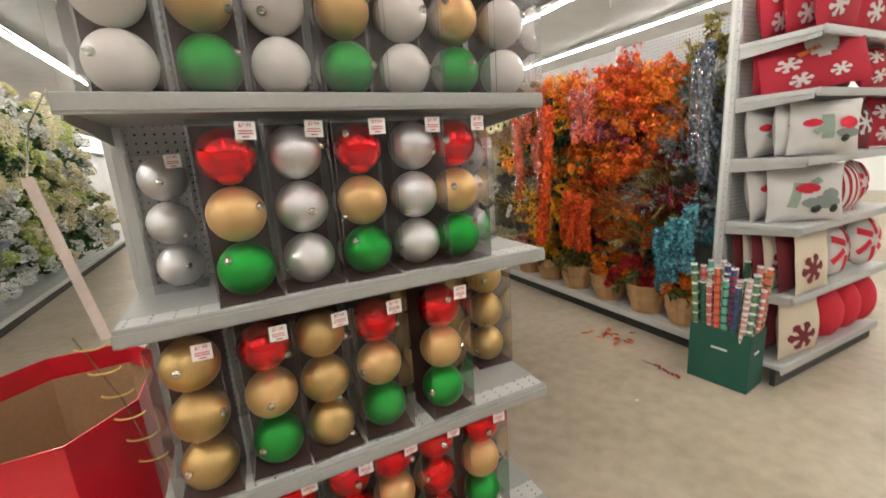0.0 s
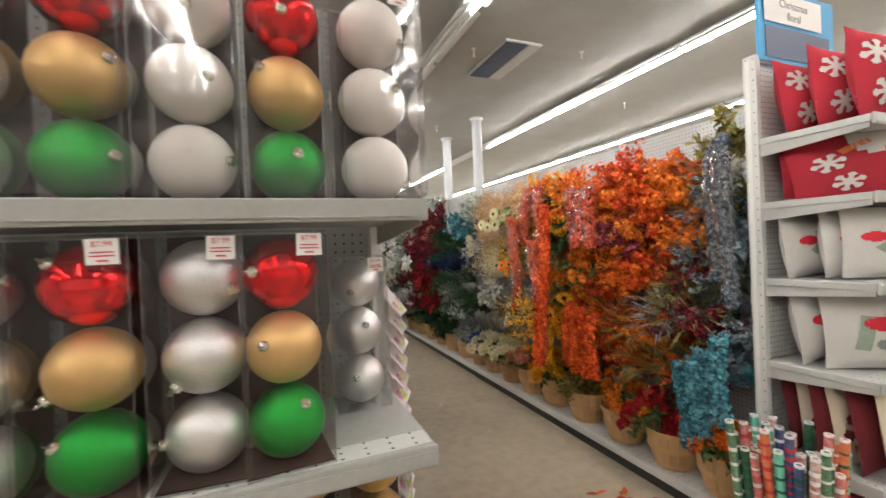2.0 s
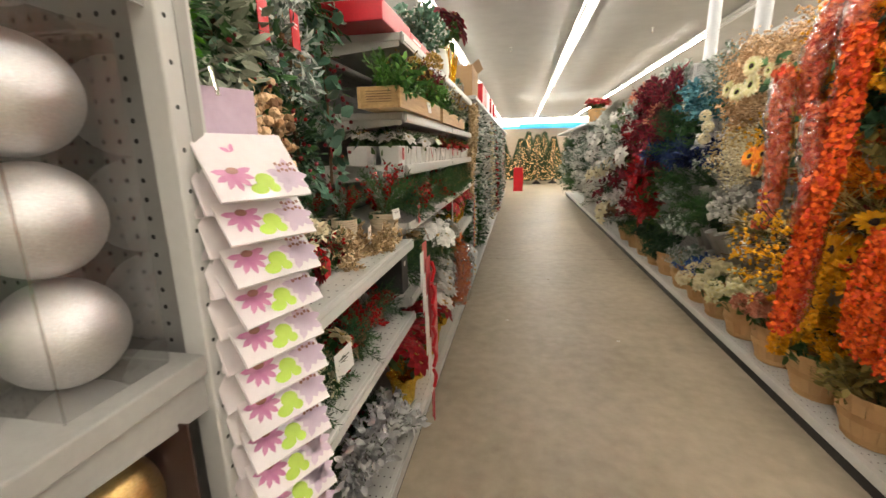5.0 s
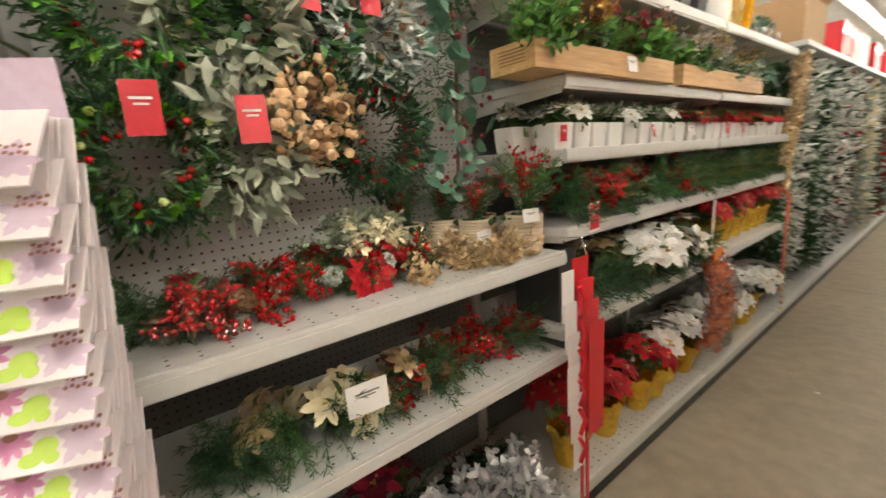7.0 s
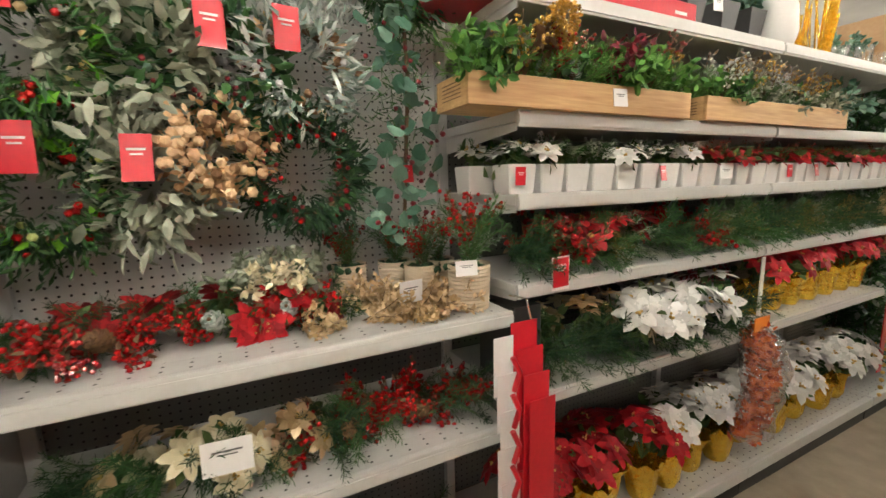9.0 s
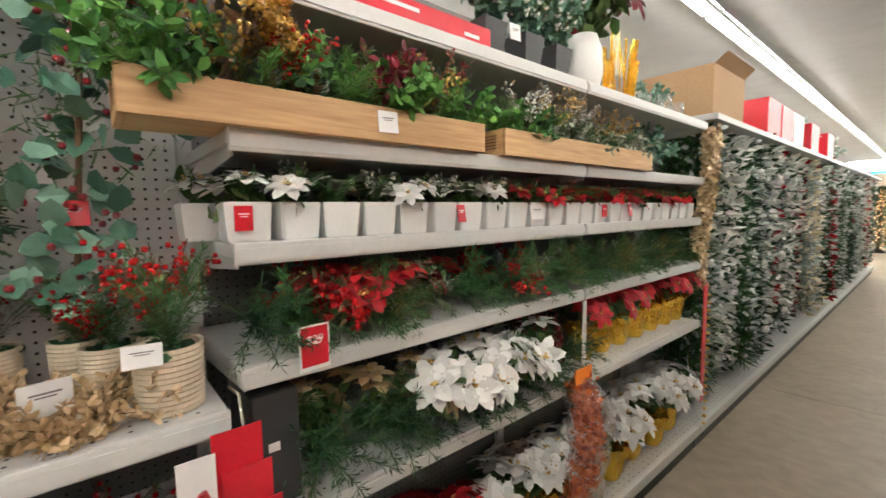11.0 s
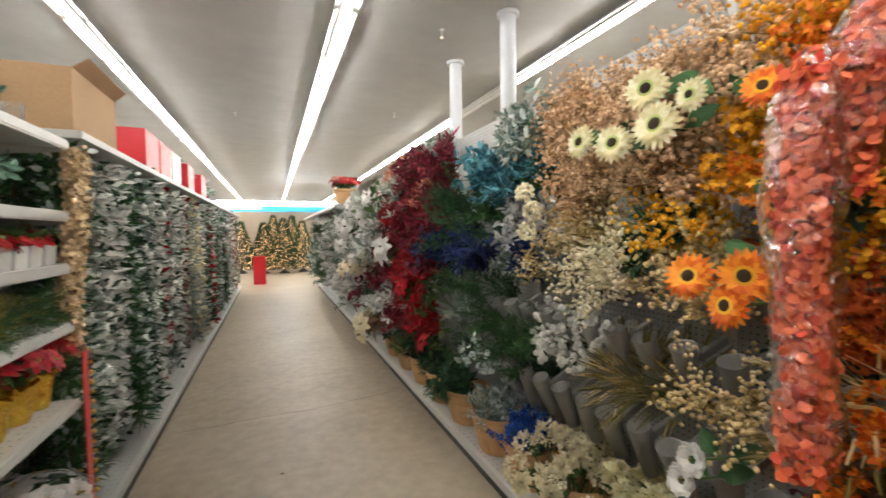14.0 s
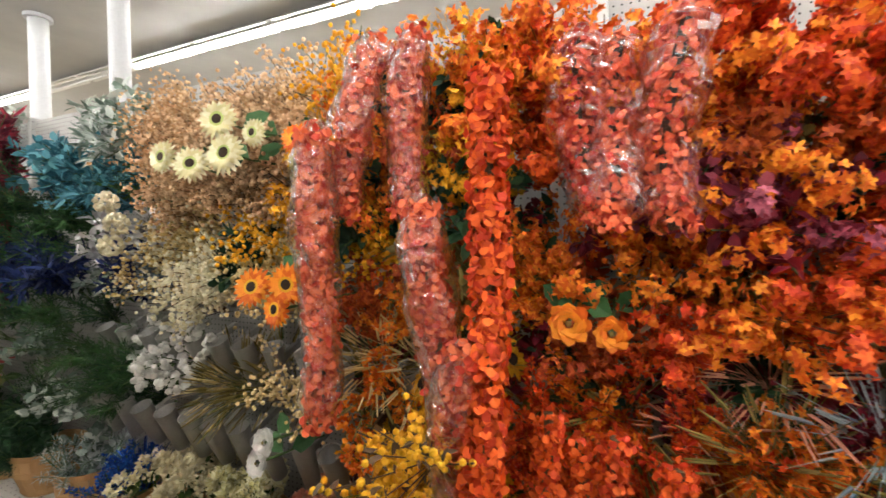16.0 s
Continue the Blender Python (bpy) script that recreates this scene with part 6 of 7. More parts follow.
bunch("leafy", "euc", pose(1.02, 5.25, 1.61, 0, 25, 0) @ Matrix.Scale(0.8, 4), where="standing at a shelf end", group="crate greenery")
carton("stock_box", "open brown cardboard stock box on the top shelf", (0.8, 1.2, 5.74, 6.3, 1.967, 2.25), KRAFT, True)
for k, y in enumerate((6.9, 7.32, 7.75, 8.5, 9.4)):
    carton("gift_box", "red and white product carton on the top shelf", (0.86, 1.2, y, y + 0.38, 1.967, 2.25), CARD_RED if k % 3 != 2 else CARD_WHITE)
for y in (7.35, 8.3, 9.0, 10.2, 11.0):
    bunch("leafy", "frost", pose(1.0, y, 1.97, 0, 10, 0), where="on the top shelf", group="top shelf greenery")


# ---- seed packet strip at the end of the shelving ----
PK_ART = [paint("packet_purple", (0.52, 0.13, 0.33), (0.68, 0.32, 0.5), rough=0.4), paint("packet_green", (0.4, 0.62, 0.06), (0.5, 0.7, 0.12), rough=0.4), paint("packet_lilac", (0.56, 0.42, 0.56), (0.66, 0.54, 0.66), rough=0.4), paint("packet_brown", (0.25, 0.1, 0.08), (0.35, 0.16, 0.12), rough=0.4)]
PAPER = paint("packet_paper", (0.76, 0.7, 0.73), (0.82, 0.77, 0.79), rough=0.35, coat=0.2)
ps = thing("packet_strip", "hanging strip of white and purple sachet packets", "packets", pose(1.238, 2.015, 1.535, 0, 0, -24) @ Matrix.Scale(1.1, 4))
part("header_card", G().box(-0.001, 0.001, -0.056, 0.056, -0.075, 0.002), PK_ART[2], ps, "pale purple header card")
part("hook", G().tube([(-0.06, 0, 0.02), (0.0, 0, 0.025), (0.01, 0, -0.01)], 0.003), CHROME, ps)
part("strip", G().box(-0.004, -0.002, -0.02, 0.02, -0.86, -0.01), PLASTIC, ps)
PKT = G().box(-0.002, 0.002, -0.062, 0.062, -0.1, 0, 0.0012).mesh("packet", PAPER)
ART = []


def petal_shape(g, cy, cz, ang, ln, wd):
    """A pointed petal printed on a packet face."""
    u, w = (math.cos(ang), math.sin(ang)), (-math.sin(ang), math.cos(ang))
    out = [(0, 0), (0.35, 0.5), (0.75, 0.42), (1, 0), (0.75, -0.42), (0.35, -0.5)]
    g.add([(0.0027, cy + a * ln * u[0] + b * wd * w[0], cz + a * ln * u[1] + b * wd * w[1]) for a, b in out], [tuple(range(6))])


def disc(g, cy, cz, ry, rz, x=0.0026):
    a = np.linspace(0, 6.283, 12, endpoint=False)
    g.add(np.stack([np.full(12, x), cy + np.cos(a) * ry, cz + np.sin(a) * rz], 1), [tuple(range(12))])


g = G()
for k in range(7):
    petal_shape(g, -0.032, -0.062, math.pi * (0.95 + 0.19 * k), 0.026, 0.009)
petal_shape(g, -0.02, -0.03, 1.2, 0.014, 0.006)
petal_shape(g, -0.02, -0.03, 2.6, 0.014, 0.006)
ART.append(g.mesh("printed_flower", PK_ART[0]))
g = G()
disc(g, 0.004, -0.074, 0.013, 0.011)
disc(g, -0.008, -0.086, 0.012, 0.008, 0.0028)
disc(g, 0.012, -0.086, 0.008, 0.007, 0.003)
ART.append(g.mesh("printed_flower", PK_ART[1]))
g = G()
for k in range(9):
    petal_shape(g, 0.04, -0.07, k * 0.698, 0.021 if k % 2 else 0.03, 0.013)
ART.append(g.mesh("printed_flower", PK_ART[2]))
g = G()
disc(g, -0.032, -0.058, 0.008, 0.005, 0.003)
for k in range(10):
    disc(g, 0.03 + 0.006 * (k % 5), -0.05 - 0.009 * (k // 5) - 0.002 * (k % 2), 0.0025, 0.0025, 0.0031)
ART.append(g.mesh("printed_flower", PK_ART[3]))
for k in range(15):
    for j in range(5):
        o = new("packet", PKT)
        o.parent = ps
        o.matrix_basis = pose(0.006 + 0.008 * j, random.uniform(-0.004, 0.004) - 0.004 * j, -0.065 - 0.051 * k, 0, -14 - 4 * j, random.uniform(-3, 3)) if j < 4 else pose(0.042, random.uniform(-0.003, 0.003), -0.06 - 0.051 * k, random.uniform(-2, 2), -38, random.uniform(-3, 3))
        if j == 4:
            for me in ART:
                q = tagged(new("printed_flower", me), kind="stuff")
                q.parent = o


# ---- cushions ----
FABRIC = dict(
    red=paint("red_fleece", (0.33, 0.012, 0.028), (0.45, 0.022, 0.042), rough=0.9, fine=300, bump=0.3),
    white=paint("white_plush", (0.54, 0.52, 0.5), (0.66, 0.64, 0.62), rough=0.95, fine=260, bump=0.4),
    cream=paint("cream_wool", (0.62, 0.53, 0.4), (0.72, 0.63, 0.5), rough=0.95, fine=260, bump=0.4),
    wine=paint("wine_wool", (0.13, 0.014, 0.02), (0.2, 0.022, 0.03), rough=0.95, fine=260, bump=0.4),
    bright=paint("bright_red_plush", (0.5, 0.012, 0.03), (0.6, 0.025, 0.045), rough=0.9, fine=260, bump=0.3),
    grey=paint("grey_green_print", (0.16, 0.19, 0.18), (0.26, 0.29, 0.27), rough=0.9, fine=200, bump=0.3),
    tree=paint("green_print", (0.2, 0.27, 0.21), (0.36, 0.41, 0.34), rough=0.9, fine=120, bump=0.3),
    plaid=lined("red_plaid", (0.36, 0.02, 0.035), (0.05, 0.012, 0.015), 18, 0, rough=0.95),
    check=lined("red_white_check", (0.42, 0.02, 0.035), (0.66, 0.63, 0.6), 16, 0, rough=0.95),
    black=paint("black_print", (0.015, 0.015, 0.015), (0.03, 0.03, 0.03), rough=0.8),
    carrot=paint("orange_print", (0.65, 0.16, 0.03), (0.7, 0.2, 0.05), rough=0.8),
)


def puff(u, v, t):
    return t * (max(0.0, 1 - abs(u) ** 2.2) ** 0.75) * (max(0.0, 1 - abs(v) ** 2.2) ** 0.75)


def cushion(m, w, h, t, fabric, decals=(), label="", round_=False):
    """A cushion in local x (width) and z (height), its face towards -y; decals are (fabric, points in -1..1, closed polygon)."""
    ob = thing("cushion", label, "cushion", m, "cushions")
    n = 14
    g = G()
    for s in (-1, 1):
        vs, fs = [], []
        for i in range(n + 1):
            for j in range(n + 1):
                u, v = 2 * i / n - 1, 2 * j / n - 1
                if round_:
                    a, b = u * math.sqrt(1 - v * v / 2), v * math.sqrt(1 - u * u / 2)
                    d = t * math.sqrt(max(0, 1 - min(1, a * a + b * b)))
                else:
                    pin = 1 - 0.05 * (1 - u * u) * v * v - 0.05 * (1 - v * v) * u * u
                    a, b, d = u * pin, v * pin, puff(u, v, t) + 0.012 * t * math.sin(9 * u + 5 * v)
                vs.append((a * w / 2, s * d / 2, (b + 1) * h / 2))
        for i in range(n):
            for j in range(n):
                q = (i * (n + 1) + j, (i + 1) * (n + 1) + j, (i + 1) * (n + 1) + j + 1, i * (n + 1) + j + 1)
                fs.append(q if s < 0 else q[::-1])
        g.add(vs, fs)
    part("cover", g, FABRIC[fabric], ob, smooth=True)
    for fab, polys in decals:
        d = G()
        for poly in polys:
            k = 6
            (x0, z0), (x1, z1), wd = poly
            L = math.hypot(x1 - x0, z1 - z0)
            ux, uz = (x1 - x0) / L, (z1 - z0) / L
            vs, fs = [], []
            for i in range(k + 1):
                for sg in (-1, 0, 1):
                    px, pz = x0 + (x1 - x0) * i / k - uz * wd * sg, z0 + (z1 - z0) * i / k + ux * wd * sg
                    px, pz = max(-0.97, min(0.97, px)), max(-0.97, min(0.97, pz))
                    yy = (t * math.sqrt(max(0, 1 - min(1, px * px + pz * pz))) if round_ else puff(px, pz, t) + 0.012 * t * math.sin(9 * px + 5 * pz)) / 2
                    pin = 1 if round_ else 1 - 0.05 * (1 - px * px) * pz * pz - 0.05 * (1 - pz * pz) * px * px
                    vs.append((px * pin * w / 2, -yy - 0.004, (pz * pin + 1) * h / 2))
            for i in range(k):
                for q in (0, 1):
                    fs.append((i * 3 + q, i * 3 + q + 1, i * 3 + q + 4, i * 3 + q + 3))
            d.add(vs, fs)
        tagged(part("applique", d, FABRIC[fab], ob, smooth=True), kind="stuff")
    return ob


def flake(cx, cz, r, wd):
    out = []
    for k in range(6):
        a = k * math.pi / 3 + 0.2
        e = (cx + r * math.cos(a), cz + r * math.sin(a))
        out.append(((cx, cz), e, wd))
        for da in (-0.6, 0.6):
            b = (cx + 0.58 * r * math.cos(a), cz + 0.58 * r * math.sin(a))
            out.append((b, (b[0] + 0.38 * r * math.cos(a + da), b[1] + 0.38 * r * math.sin(a + da)), wd * 0.8))
    return out


def blob(cx, cz, w, h):
    return [((cx - w * math.sqrt(1 - q * q) * 0.98 - 0.01, cz + q * h), (cx + w * math.sqrt(1 - q * q) * 0.98 + 0.01, cz + q * h), h * 0.17) for q in np.linspace(-0.94, 0.94, 8)]


TRUCK = [("grey", blob(0.25, -0.35, 0.55, 0.2) + blob(0.45, -0.1, 0.25, 0.2)), ("bright", blob(-0.15, 0.15, 0.3, 0.16)), ("tree", [((-0.5, -0.5), (-0.35, 0.35), 0.12), ((-0.05, 0.3), (0.2, 0.45), 0.1)]), ("black", blob(0.1, -0.58, 0.13, 0.13) + blob(0.6, -0.58, 0.13, 0.13))]
SMALLTRUCK = [("bright", blob(-0.55, 0.12, 0.22, 0.13) + blob(0.4, 0.1, 0.3, 0.2)), ("tree", [((-0.15, -0.45), (-0.2, 0.4), 0.16), ((-0.5, -0.25), (-0.3, -0.05), 0.1)]), ("grey", blob(0.45, -0.25, 0.4, 0.16)), ("black", blob(0.35, -0.45, 0.12, 0.12))]
RED = "red fleece cushion with white snowflakes on a shelf"
PX = 3.13
FL2 = [("white", flake(-0.62, 0.35, 0.3, 0.045) + flake(0.3, 0.0, 0.34, 0.045) + flake(-0.5, -0.5, 0.3, 0.045) + flake(0.55, 0.6, 0.22, 0.035))]
FACE = [("white", blob(0.12, 0.42, 0.3, 0.44) + flake(-0.5, -0.1, 0.24, 0.035) + flake(-0.3, -0.65, 0.22, 0.035) + flake(0.4, -0.55, 0.2, 0.03)), ("carrot", [((0.08, 0.3), (-0.32, 0.12), 0.07)]), ("black", blob(0.02, 0.6, 0.05, 0.06) + blob(0.24, 0.58, 0.05, 0.06))]
SW = [("bright", [((0.25 * math.cos(a), 0.25 * math.sin(a)), (0.85 * math.cos(a + 0.5), 0.85 * math.sin(a + 0.5)), 0.12) for a in np.arange(0, 6.28, 1.047)])]
WF = [("wine", flake(-0.35, -0.2, 0.5, 0.09))]
WHITE_L, CREAM_L = "white plush cushion with a red and green print", "cream wool cushion with a dark red snowflake"


def stack(x, z, h, items, w=0.39):
    """Cushions one behind another on a shelf, the first at the back."""
    gap = 0.4 / len(items)
    for i, (fab, dec, lab, rnd) in enumerate(items):
        y = 1.9 - gap * (i + 0.45)
        cushion(pose(PX + x + random.uniform(-0.015, 0.02), y, z, -7 + random.uniform(-3, 3), random.uniform(-3, 3), random.uniform(-7, 4) - (30 if x < 0.3 and i == len(items) - 1 and fab == "white" else 0)), w, h * random.uniform(0.95, 1.03), min(0.16, gap * 1.12), fab, dec, lab, rnd)


R1 = ("red", FL2, RED, False)
for x in (0.2, 0.62, 1.03):
    stack(x, 2.032, 0.38, [R1, R1, R1])
cushion(pose(PX + 0.16, 1.84, 1.734, -6, 2, -8), 0.3, 0.27, 0.1, "red", FL2, RED)
cushion(pose(PX + 0.19, 1.63, 1.734, -12, -8, -44), 0.52, 0.34, 0.13, "red", FACE, "red fleece cushion with a white round face")
stack(0.85, 1.732, 0.28, [("wine", (), "dark red plush cushion on a shelf", False), R1])
W1 = ("white", SMALLTRUCK, WHITE_L, False)
stack(0.2, 1.377, 0.31, [W1, W1, W1])
stack(0.64, 1.377, 0.32, [W1, ("wine", [("white", flake(0, 0, 0.5, 0.05))], "dark red plush cushion with a pale snowflake", False)])
stack(1.04, 1.377, 0.32, [W1, ("red", FL2, RED, False)])
stack(0.2, 0.992, 0.34, [W1, ("white", TRUCK, "white plush cushion with a vintage truck print", False)], 0.42)
stack(0.64, 0.992, 0.33, [("plaid", (), "red and black plaid cushion on a shelf", False), ("check", (), "red and white checked cushion on a shelf", False)])
stack(1.04, 0.992, 0.31, [("white", SW, "round red and white peppermint swirl cushion", True)], 0.33)
C1, D1 = ("cream", WF, CREAM_L, False), ("wine", (), "dark red wool cushion on a shelf", False)
stack(0.2, 0.577, 0.375, [D1, C1, D1, C1, D1, C1], 0.41)
stack(0.64, 0.577, 0.35, [C1, ("white", SW, "round red and white peppermint swirl cushion", True)], 0.36)
stack(1.04, 0.577, 0.35, [D1, ("white", SW, "round red and white peppermint swirl cushion", True)], 0.36)
stack(0.22, 0.142, 0.38, [D1, D1, C1], 0.4)
for x in (0.62, 0.86, 1.1):
    cushion(pose(PX + x, 1.62, 0.142, -4, 0, 0), 0.28, 0.36, 0.22, "bright", (), "bright red round plush cushion on the deck", True)
sgn = thing("header_sign", "blue header sign board over the cushions", "sign", pose(3.12, 1.93, 2.41))
part("board", G().box(0, 0.62, 0, 0.012, 0, 0.36, 0.002), BLUE, sgn)
part("lower_panel", G().box(0.05, 0.57, -0.003, -0.001, 0.02, 0.17), NAVY, sgn)
part("white_card", G().box(0.04, 0.5, -0.006, -0.004, 0.19, 0.335, 0.001), CARD_WHITE, sgn)
words("Christmas", 0.055, INK_GREY, sgn, pose(0.27, -0.0068, 0.285, 90))
words("floral", 0.055, INK_GREY, sgn, pose(0.27, -0.0068, 0.228, 90))

# ---- gift wrap bin ----
GREEN_CARD = paint("dark_green_card", (0.008, 0.075, 0.05), (0.014, 0.1, 0.068), rough=0.6)
bn = thing("wrap_bin", "dark green cardboard bin of gift wrap rolls", "bin", pose(2.87, 1.6, 0, 0, 0, 8))
W, D, H, E = 0.215, 0.34, 0.37, 0.004
for b in ((0, W, 0, E), (0, W, D - E, D), (0, E, E + 0.0005, D - E - 0.0005), (W - E, W, E + 0.0005, D - E - 0.0005)):
    part("panel", G().box(b[0], b[1], b[2], b[3], 0, H), GREEN_CARD, bn)
part("bottom", G().box(E, W - E, E, D - E, 0.001, 0.006), GREEN_CARD, bn)
part("printed_line", G().box(-0.0012, -0.0004, 0.12, 0.21, 0.235, 0.25).box(0.06, 0.13, -0.0012, -0.0004, 0.235, 0.25), CARD_WHITE, bn)
WRAPS = [paint("wrap_%d" % k, a, b, rough=0.35, scale=f * 1.6, fine=f * 4, bump=0.0) for k, (a, b, f) in enumerate((((0.008, 0.1, 0.035), (0.2, 0.32, 0.2), 28), ((0.5, 0.012, 0.02), (0.7, 0.35, 0.32), 36), ((0.1, 0.46, 0.32), (0.2, 0.55, 0.42), 9), ((0.68, 0.66, 0.6), (0.5, 0.05, 0.05), 30), ((0.006, 0.035, 0.018), (0.04, 0.16, 0.08), 30), ((0.6, 0.1, 0.03), (0.7, 0.22, 0.1), 24), ((0.01, 0.02, 0.1), (0.1, 0.14, 0.3), 14)))]
for i in range(5):
    for j in range(8):
        ln = random.uniform(0.6, 0.76)
        m = pose(2.87, 1.6, 0, 0, 0, 8) @ pose(0.1075 + (i - 2) * 0.034, 0.17 + (j - 3.5) * 0.036, 0.008, (j - 3.5) * -1.1 + random.uniform(-1.4, 1.4), (i - 2) * 1.6 + random.uniform(-1.6, 1.6), 0)
        t = thing("wrap_roll", "printed gift wrap roll with a white rim in a bin", "gift wrap", m, "gift wrap rolls")
        part("paper", G().lathe([(0.0168, 0), (0.0168, ln)], 12, caps=True), WRAPS[(i * 4 + j * 3) % 7], t, smooth=False)
        bands = G()
        for q in np.arange(ln - 0.05, 0.3, -random.uniform(0.035, 0.07)):
            hb = random.uniform(0.006, 0.02)
            bands.lathe([(0.01705, q - hb), (0.01705, q)], 12, caps=False)
        tagged(part("printed_band", bands, random.choice((CARD_WHITE, CARD_WHITE, INK_RED, GREEN_CARD)), t), kind="stuff")
        part("core_rim", G().lathe([(0.0172, ln - 0.008), (0.0172, ln + 0.002), (0.011, ln + 0.002), (0.011, ln - 0.02), (0.001, ln - 0.021)], 12, caps=False), CARD_WHITE, t)

# ---- red dump bin beside the end display ----
rb8 = thing("dump_bin", "empty red cardboard dump bin with brown inside", "bin", pose(-0.34, 2.1, 0))
pts = [(-0.12, -0.38), (0.15, -0.38), (0.29, -0.2), (0.29, 0.2), (0.15, 0.4), (-0.12, 0.4), (-0.3, 0.22), (-0.3, -0.2)]
H = 0.82
for i in range(8):
    (x0, y0), (x1, y1) = pts[i], pts[(i + 1) % 8]
    k = 0.985
    part("outer_panel", Geo().add([(x0, y0, 0), (x1, y1, 0), (x1, y1, H), (x0, y0, H), (x0 * k, y0 * k, 0), (x1 * k, y1 * k, 0), (x1 * k, y1 * k, H), (x0 * k, y0 * k, H)], [(0, 1, 2, 3), (7, 6, 5, 4), (3, 2, 6, 7), (0, 4, 5, 1), (1, 5, 6, 2), (3, 7, 4, 0)]), CARD_RED, rb8)
    k2 = 0.975
    part("lining", Geo().add([(x0 * k2, y0 * k2, 0.3), (x1 * k2, y1 * k2, 0.3), (x1 * k2, y1 * k2, H - 0.09), (x0 * k2, y0 * k2, H - 0.09), (x0 * 0.97, y0 * 0.97, 0.3), (x1 * 0.97, y1 * 0.97, 0.3), (x1 * 0.97, y1 * 0.97, H - 0.09), (x0 * 0.97, y0 * 0.97, H - 0.09)], [(0, 1, 2, 3), (7, 6, 5, 4), (3, 2, 6, 7), (0, 4, 5, 1), (1, 5, 6, 2), (3, 7, 4, 0)]), KRAFT, rb8)
part("tray", G().add([(x * 0.965, y * 0.965, 0.31) for x, y in pts] + [(x * 0.965, y * 0.965, 0.3) for x, y in pts], [tuple(range(8)), tuple(range(15, 7, -1))] + [(i + 8, (i + 1) % 8 + 8, (i + 1) % 8, i) for i in range(8)]), KRAFT, rb8)

# strip of gold bells at the corner of the end display
bs = thing("bell_strip", "pale card strip with gold loop ornaments hanging", "ornaments", pose(-0.03, 1.47, 1.53))
part("card", G().box(-0.01, 0.01, -0.001, 0.001, -0.36, 0).moved(pose(0, 0, 0, 0, -9, 0)), paint("pale_pink_card", (0.5, 0.4, 0.36), (0.6, 0.5, 0.45), rough=0.5), bs)
for k in range(6):
    part("gold_loop", G().tube([(0.03 + 0.012 * k + 0.03 * math.cos(a), -0.01, -0.36 - 0.06 * k + 0.012 * math.sin(a)) for a in np.linspace(3.3, 6.1, 10)], 0.0022, 5), LF["gold"], bs)
part("cord", G().tube([(0.0, 0, -0.34), (0.06, -0.01, -0.5), (0.1, -0.01, -0.72)], 0.0015, 4), LF["twig"], bs)
part("hook", G().tube([(0.055, 0.03, 0.17), (0.02, 0.01, 0.1), (0, 0, 0)], 0.002, 5), CHROME, bs)

# ---- flowers of the next aisle, seen past the end display ----
for k in range(190):
    z = 0.3 + (k % 11) * 0.2 + random.uniform(-0.04, 0.04)
    y = 3.3 + (k // 11) * 0.44 + random.uniform(-0.12, 0.12)
    near = (("hydra", "white"), ("hydra", "white"), ("hydra", "lilac"), ("mum", "lime"), ("hydra", "lime"), ("mum", "white"), ("spike", "lilac"), ("hydra", "cream"), ("mum", "cream"))
    kd, cl = random.choice(near if y < 7.0 else (("hydra", "white"), ("mum", "pale"), ("mum", "white"), ("leafy", "green"), ("hydra", "lime"), ("hydra", "cream")))
    bunch(kd, cl, out_pose(-2.42, y, z, random.uniform(45, 75), -90 + random.uniform(-25, 25), random.uniform(1.25, 1.6)), where="on the next aisle's wall", group="next aisle flowers")
for k in range(40):
    bunch("leafy", "green", out_pose(-2.48, 3.3 + (k // 5) * 0.9, 0.3 + (k % 5) * 0.42, 60, -90 + random.uniform(-30, 30), 1.0), where="on the next aisle's wall", group="next aisle flowers")

# ---- lit trees and distance at the end of the aisle ----
GLOWS = glow("warm_fairy_light", (1.0, 0.5, 0.16), 2.4)


def fir(x, y, h, r):
    t = thing("christmas_tree", "artificial christmas tree with warm white lights", "christmas tree", pose(x, y, 0), "lit trees")
    part("trunk", G().lathe([(0.04, 0), (0.02, h)], 8), LF["twig"], t)
    g = G()
    n = 5200
    q = np.random.uniform(0, 1, n) ** 0.7
    a = np.random.uniform(0, 6.283, n)
    rr = r * q * np.sqrt(np.random.uniform(0.2, 1, n)) * (1 + 0.14 * np.sin(a * 9 + q * 30))
    c = np.stack([rr * np.cos(a), rr * np.sin(a), 0.2 + (h - 0.2) * (1 - q)], 1)
    d = np.stack([np.cos(a), np.sin(a), np.full(n, -0.2)], 1) + rand_dirs(n) * 0.5
    part("branch_mass", g.petals(c, d, rand_dirs(n), 0.13, 0.02), LF["deep"], t)
    k = 400
    q = np.random.uniform(0.02, 1, k) ** 0.7
    a = np.random.uniform(0, 6.283, k)
    part("fairy_light_string", G().beads(np.stack([r * q * np.cos(a), r * q * np.sin(a), 0.2 + (h - 0.2) * (1 - q)], 1), 0.014), GLOWS, t)["kind"] = "stuff"
    part("stand", G().lathe([(0.2, 0), (0.2, 0.02), (0.05, 0.12), (0.05, 0.2)], 12), DARK, t)


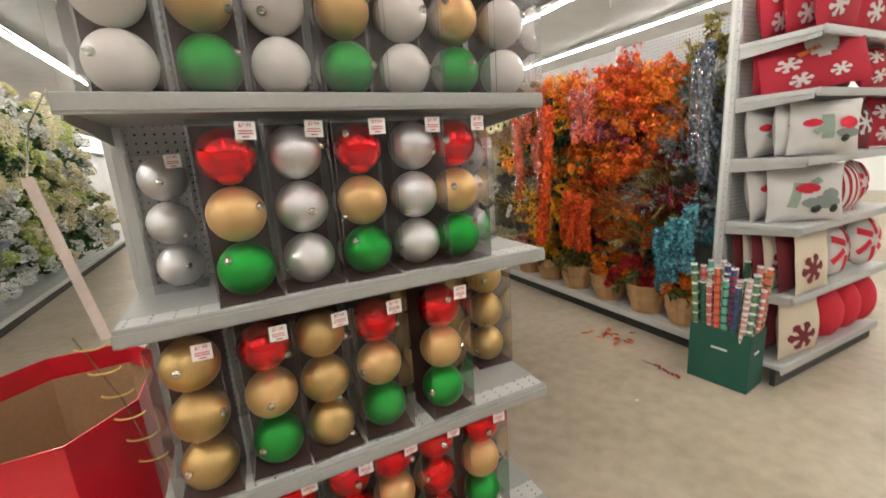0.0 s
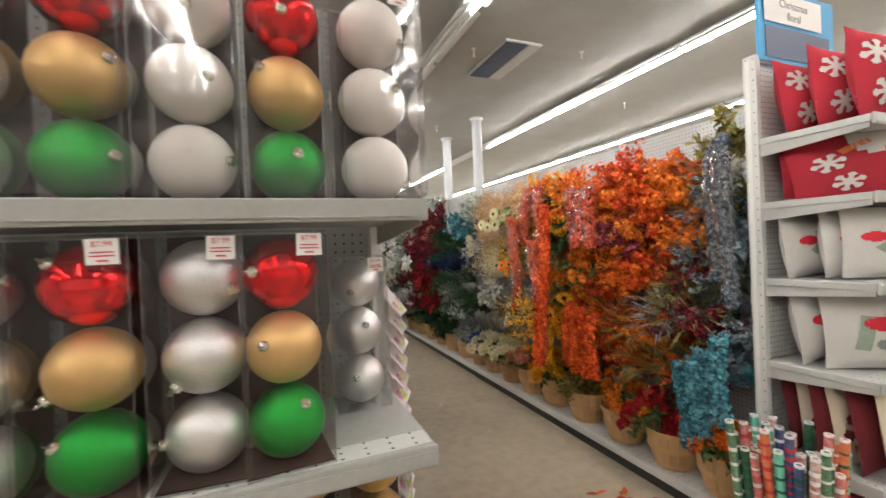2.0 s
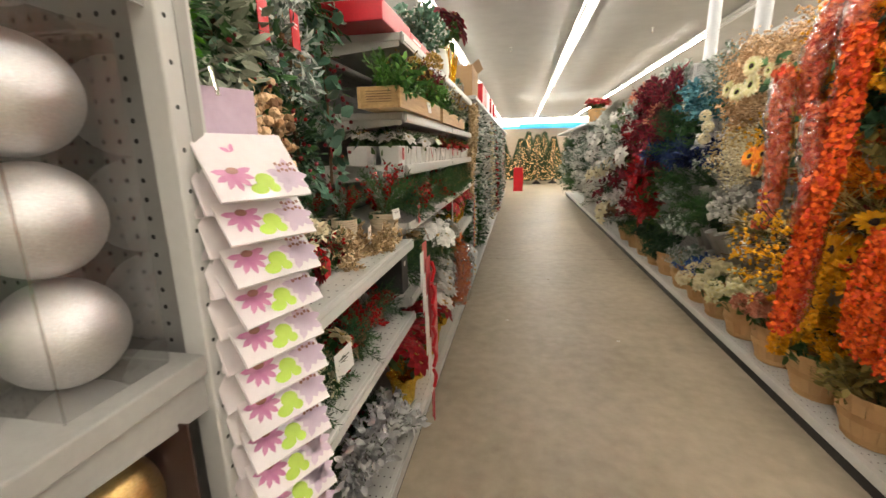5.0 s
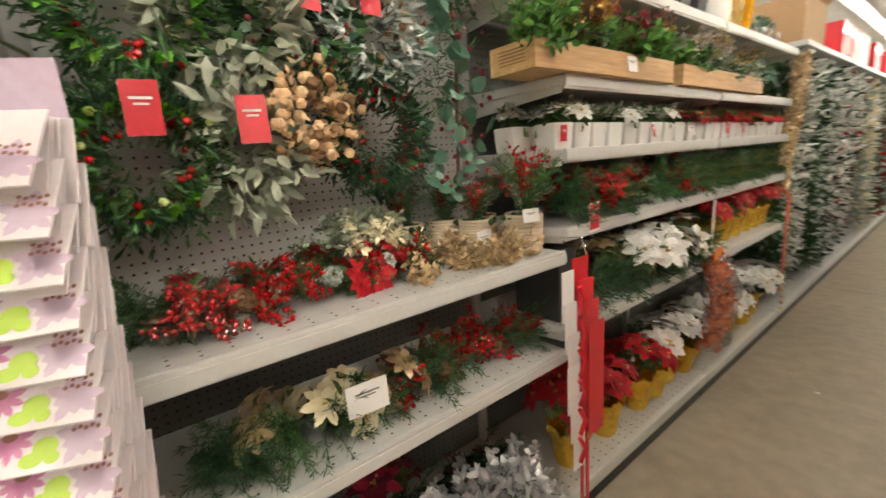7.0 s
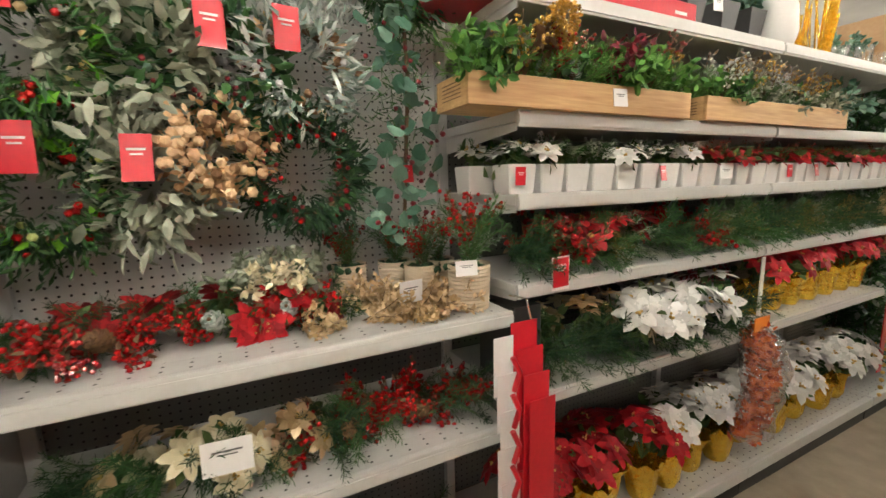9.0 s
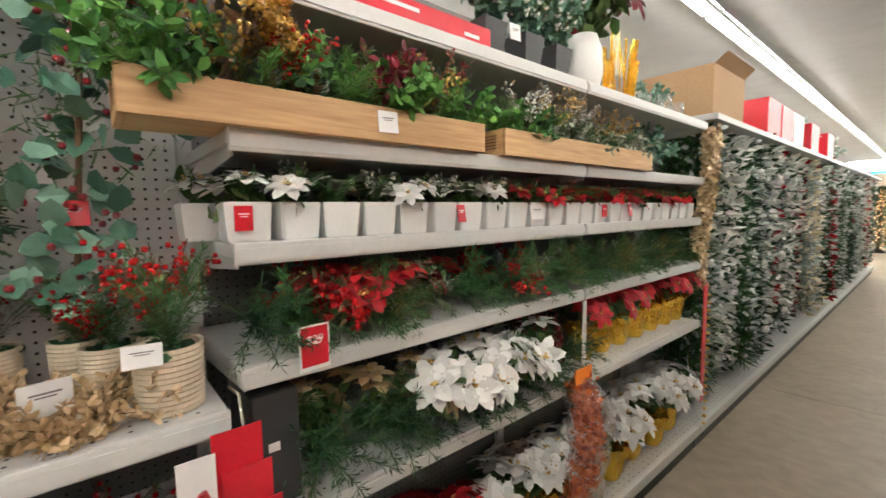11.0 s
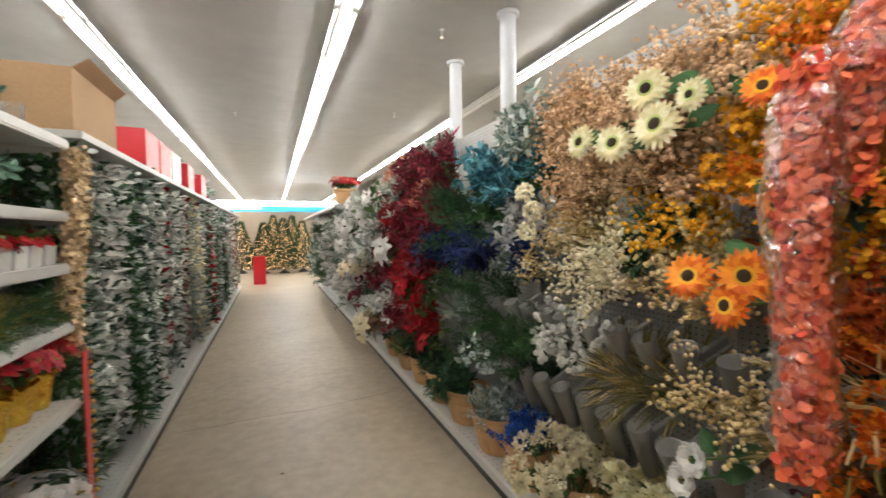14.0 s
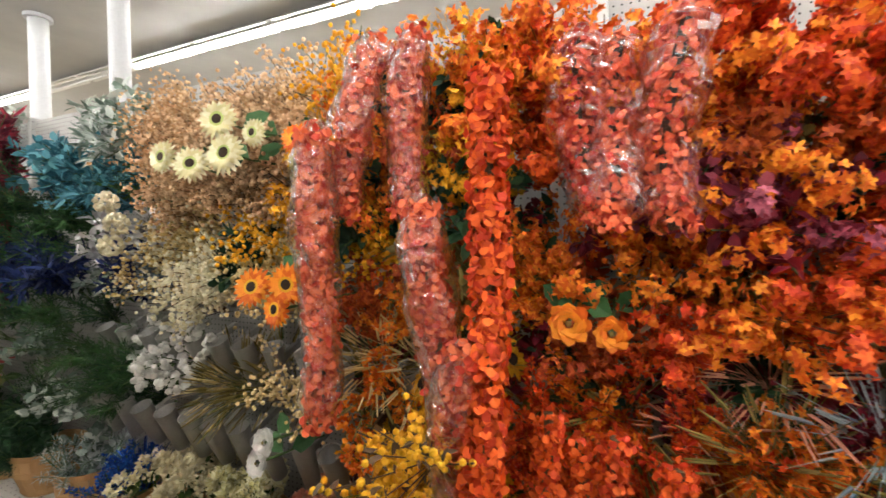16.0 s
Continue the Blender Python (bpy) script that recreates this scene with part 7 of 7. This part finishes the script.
for x, y, h in ((1.7, 20.6, 1.95), (2.4, 20.4, 2.1), (3.1, 20.7, 2.0), (0.9, 21.0, 2.0), (3.9, 21.2, 2.1), (2.05, 22.3, 2.3), (2.8, 22.5, 2.3)):
    fir(x, y, h, 0.58)
rdb = carton("display_bin", "tall red cardboard display bin at the aisle end", (1.46, 1.8, 16.9, 17.2, 0.0, 0.84), CARD_RED)
tagged(part("partition_wall", G().box(-4, 9, 24.0, 24.15, 0, 2.5), paint("dim_partition", (0.4, 0.33, 0.26), (0.48, 0.4, 0.32), rough=0.8)), "tan display partition behind the lit trees", "wall", kind="structure")
tagged(part("fascia", G().box(1.6, 4.8, 23.6, 23.65, 2.5, 2.8), BLUE), "bright blue display fascia above the trees", "sign", kind="structure")
tagged(part("fascia_light", G().box(1.6, 4.8, 23.56, 23.599, 2.76, 2.8), LAMP), "thin fluorescent strip above the blue fascia", "light")
bt = thing("bushel_basket", "wooden bushel basket of red poinsettias on a shelf", "basket", pose(3.0, 9.55, 1.902))
part("basket_wall", G().lathe([(0.12, 0), (0.17, 0.22), (0.18, 0.22), (0.18, 0.19), (0.165, 0.18), (0.125, 0)], 24), BASKET, bt)
for k in range(4):
    bunch("poin", "red", pose(3.0, 9.55, 2.05, 0, 0, k * 90) @ Matrix.Scale(1.1, 4), where="in a basket on a shelf", h=0.2, spread=0.18, eye="gold")
for y in (6.85, 7.05, 7.3):
    bunch("leafy", "frost", out_pose(3.5, y, 2.1, 20, 90, 0.9))

# ---- floor cracks and litter ----
CRACK = paint("floor_crack", (0.05, 0.04, 0.03), (0.09, 0.07, 0.05), rough=0.9)
for x0, x1, y, sl in ((1.3, 3.05, 7.02, 0.06), (1.25, 3.1, 11.4, -0.03)):
    g = G()
    xs = np.linspace(x0, x1, 40)
    ys = y + sl * (xs - x0) + np.cumsum(np.random.normal(0, 0.006, 40))
    w = np.random.uniform(0.001, 0.0035, 40)
    vs = np.concatenate([np.stack([xs, ys - w, np.full(40, 0.0012)], 1), np.stack([xs, ys + w, np.full(40, 0.0012)], 1)])
    tagged(part("floor_crack", g.add(vs, [(i, i + 1, i + 41, i + 40) for i in range(39)]), CRACK), "thin dark crack across the concrete floor", "crack", kind="structure")
lt = thing("fallen_leaves", "dry brown leaf spray fallen on the floor", "litter", pose(2.86, 2.55, 0.002))
part("leaf_spray", G().leaves(np.random.normal(0, 1, (14, 3)) * (0.05, 0.08, 0) + (0, 0, 0.006), rand_dirs(14) * (1, 1, 0.05), np.tile((0, 0, 1.0), (14, 1)), 0.08, 0.035, 0.05), LF["rust"], lt)
lb = thing("berry_twig", "dark red berry twig fallen on the floor", "litter", pose(2.72, 2.02, 0.002))
part("twig", G().tube([(0, 0.18, 0.006), (0.02, 0.05, 0.006), (0.0, -0.1, 0.006)], 0.003, 5), LF["twig"], lb)
part("berry", G().beads(np.stack([np.random.normal(0, 0.012, 9), np.linspace(-0.1, 0.08, 9), np.full(9, 0.012)], 1), 0.011), LF["dberry"], lb)
for x, y in ((2.02, 6.14), (2.3, 1.9), (2.45, 4.6), (1.6, 4.9)):
    tagged(part("paper_scrap", G().box(x - 0.01, x + 0.012, y - 0.006, y + 0.008, 0.0005, 0.002), LF["twig"] if y > 5 else CARD_WHITE), "tiny scrap of litter on the floor", "litter", group="floor scraps")


# masses of needles, petals and berries too small to count
for ob in list(scene.objects):
    if ob.parent and ob.name.split(".")[0] in ("accent_leaf", "ornament", "needles", "greenery", "berry", "petals", "pine_needles", "foliage", "moss", "bell_string", "scale_ring"):
        tagged(ob, kind="stuff")
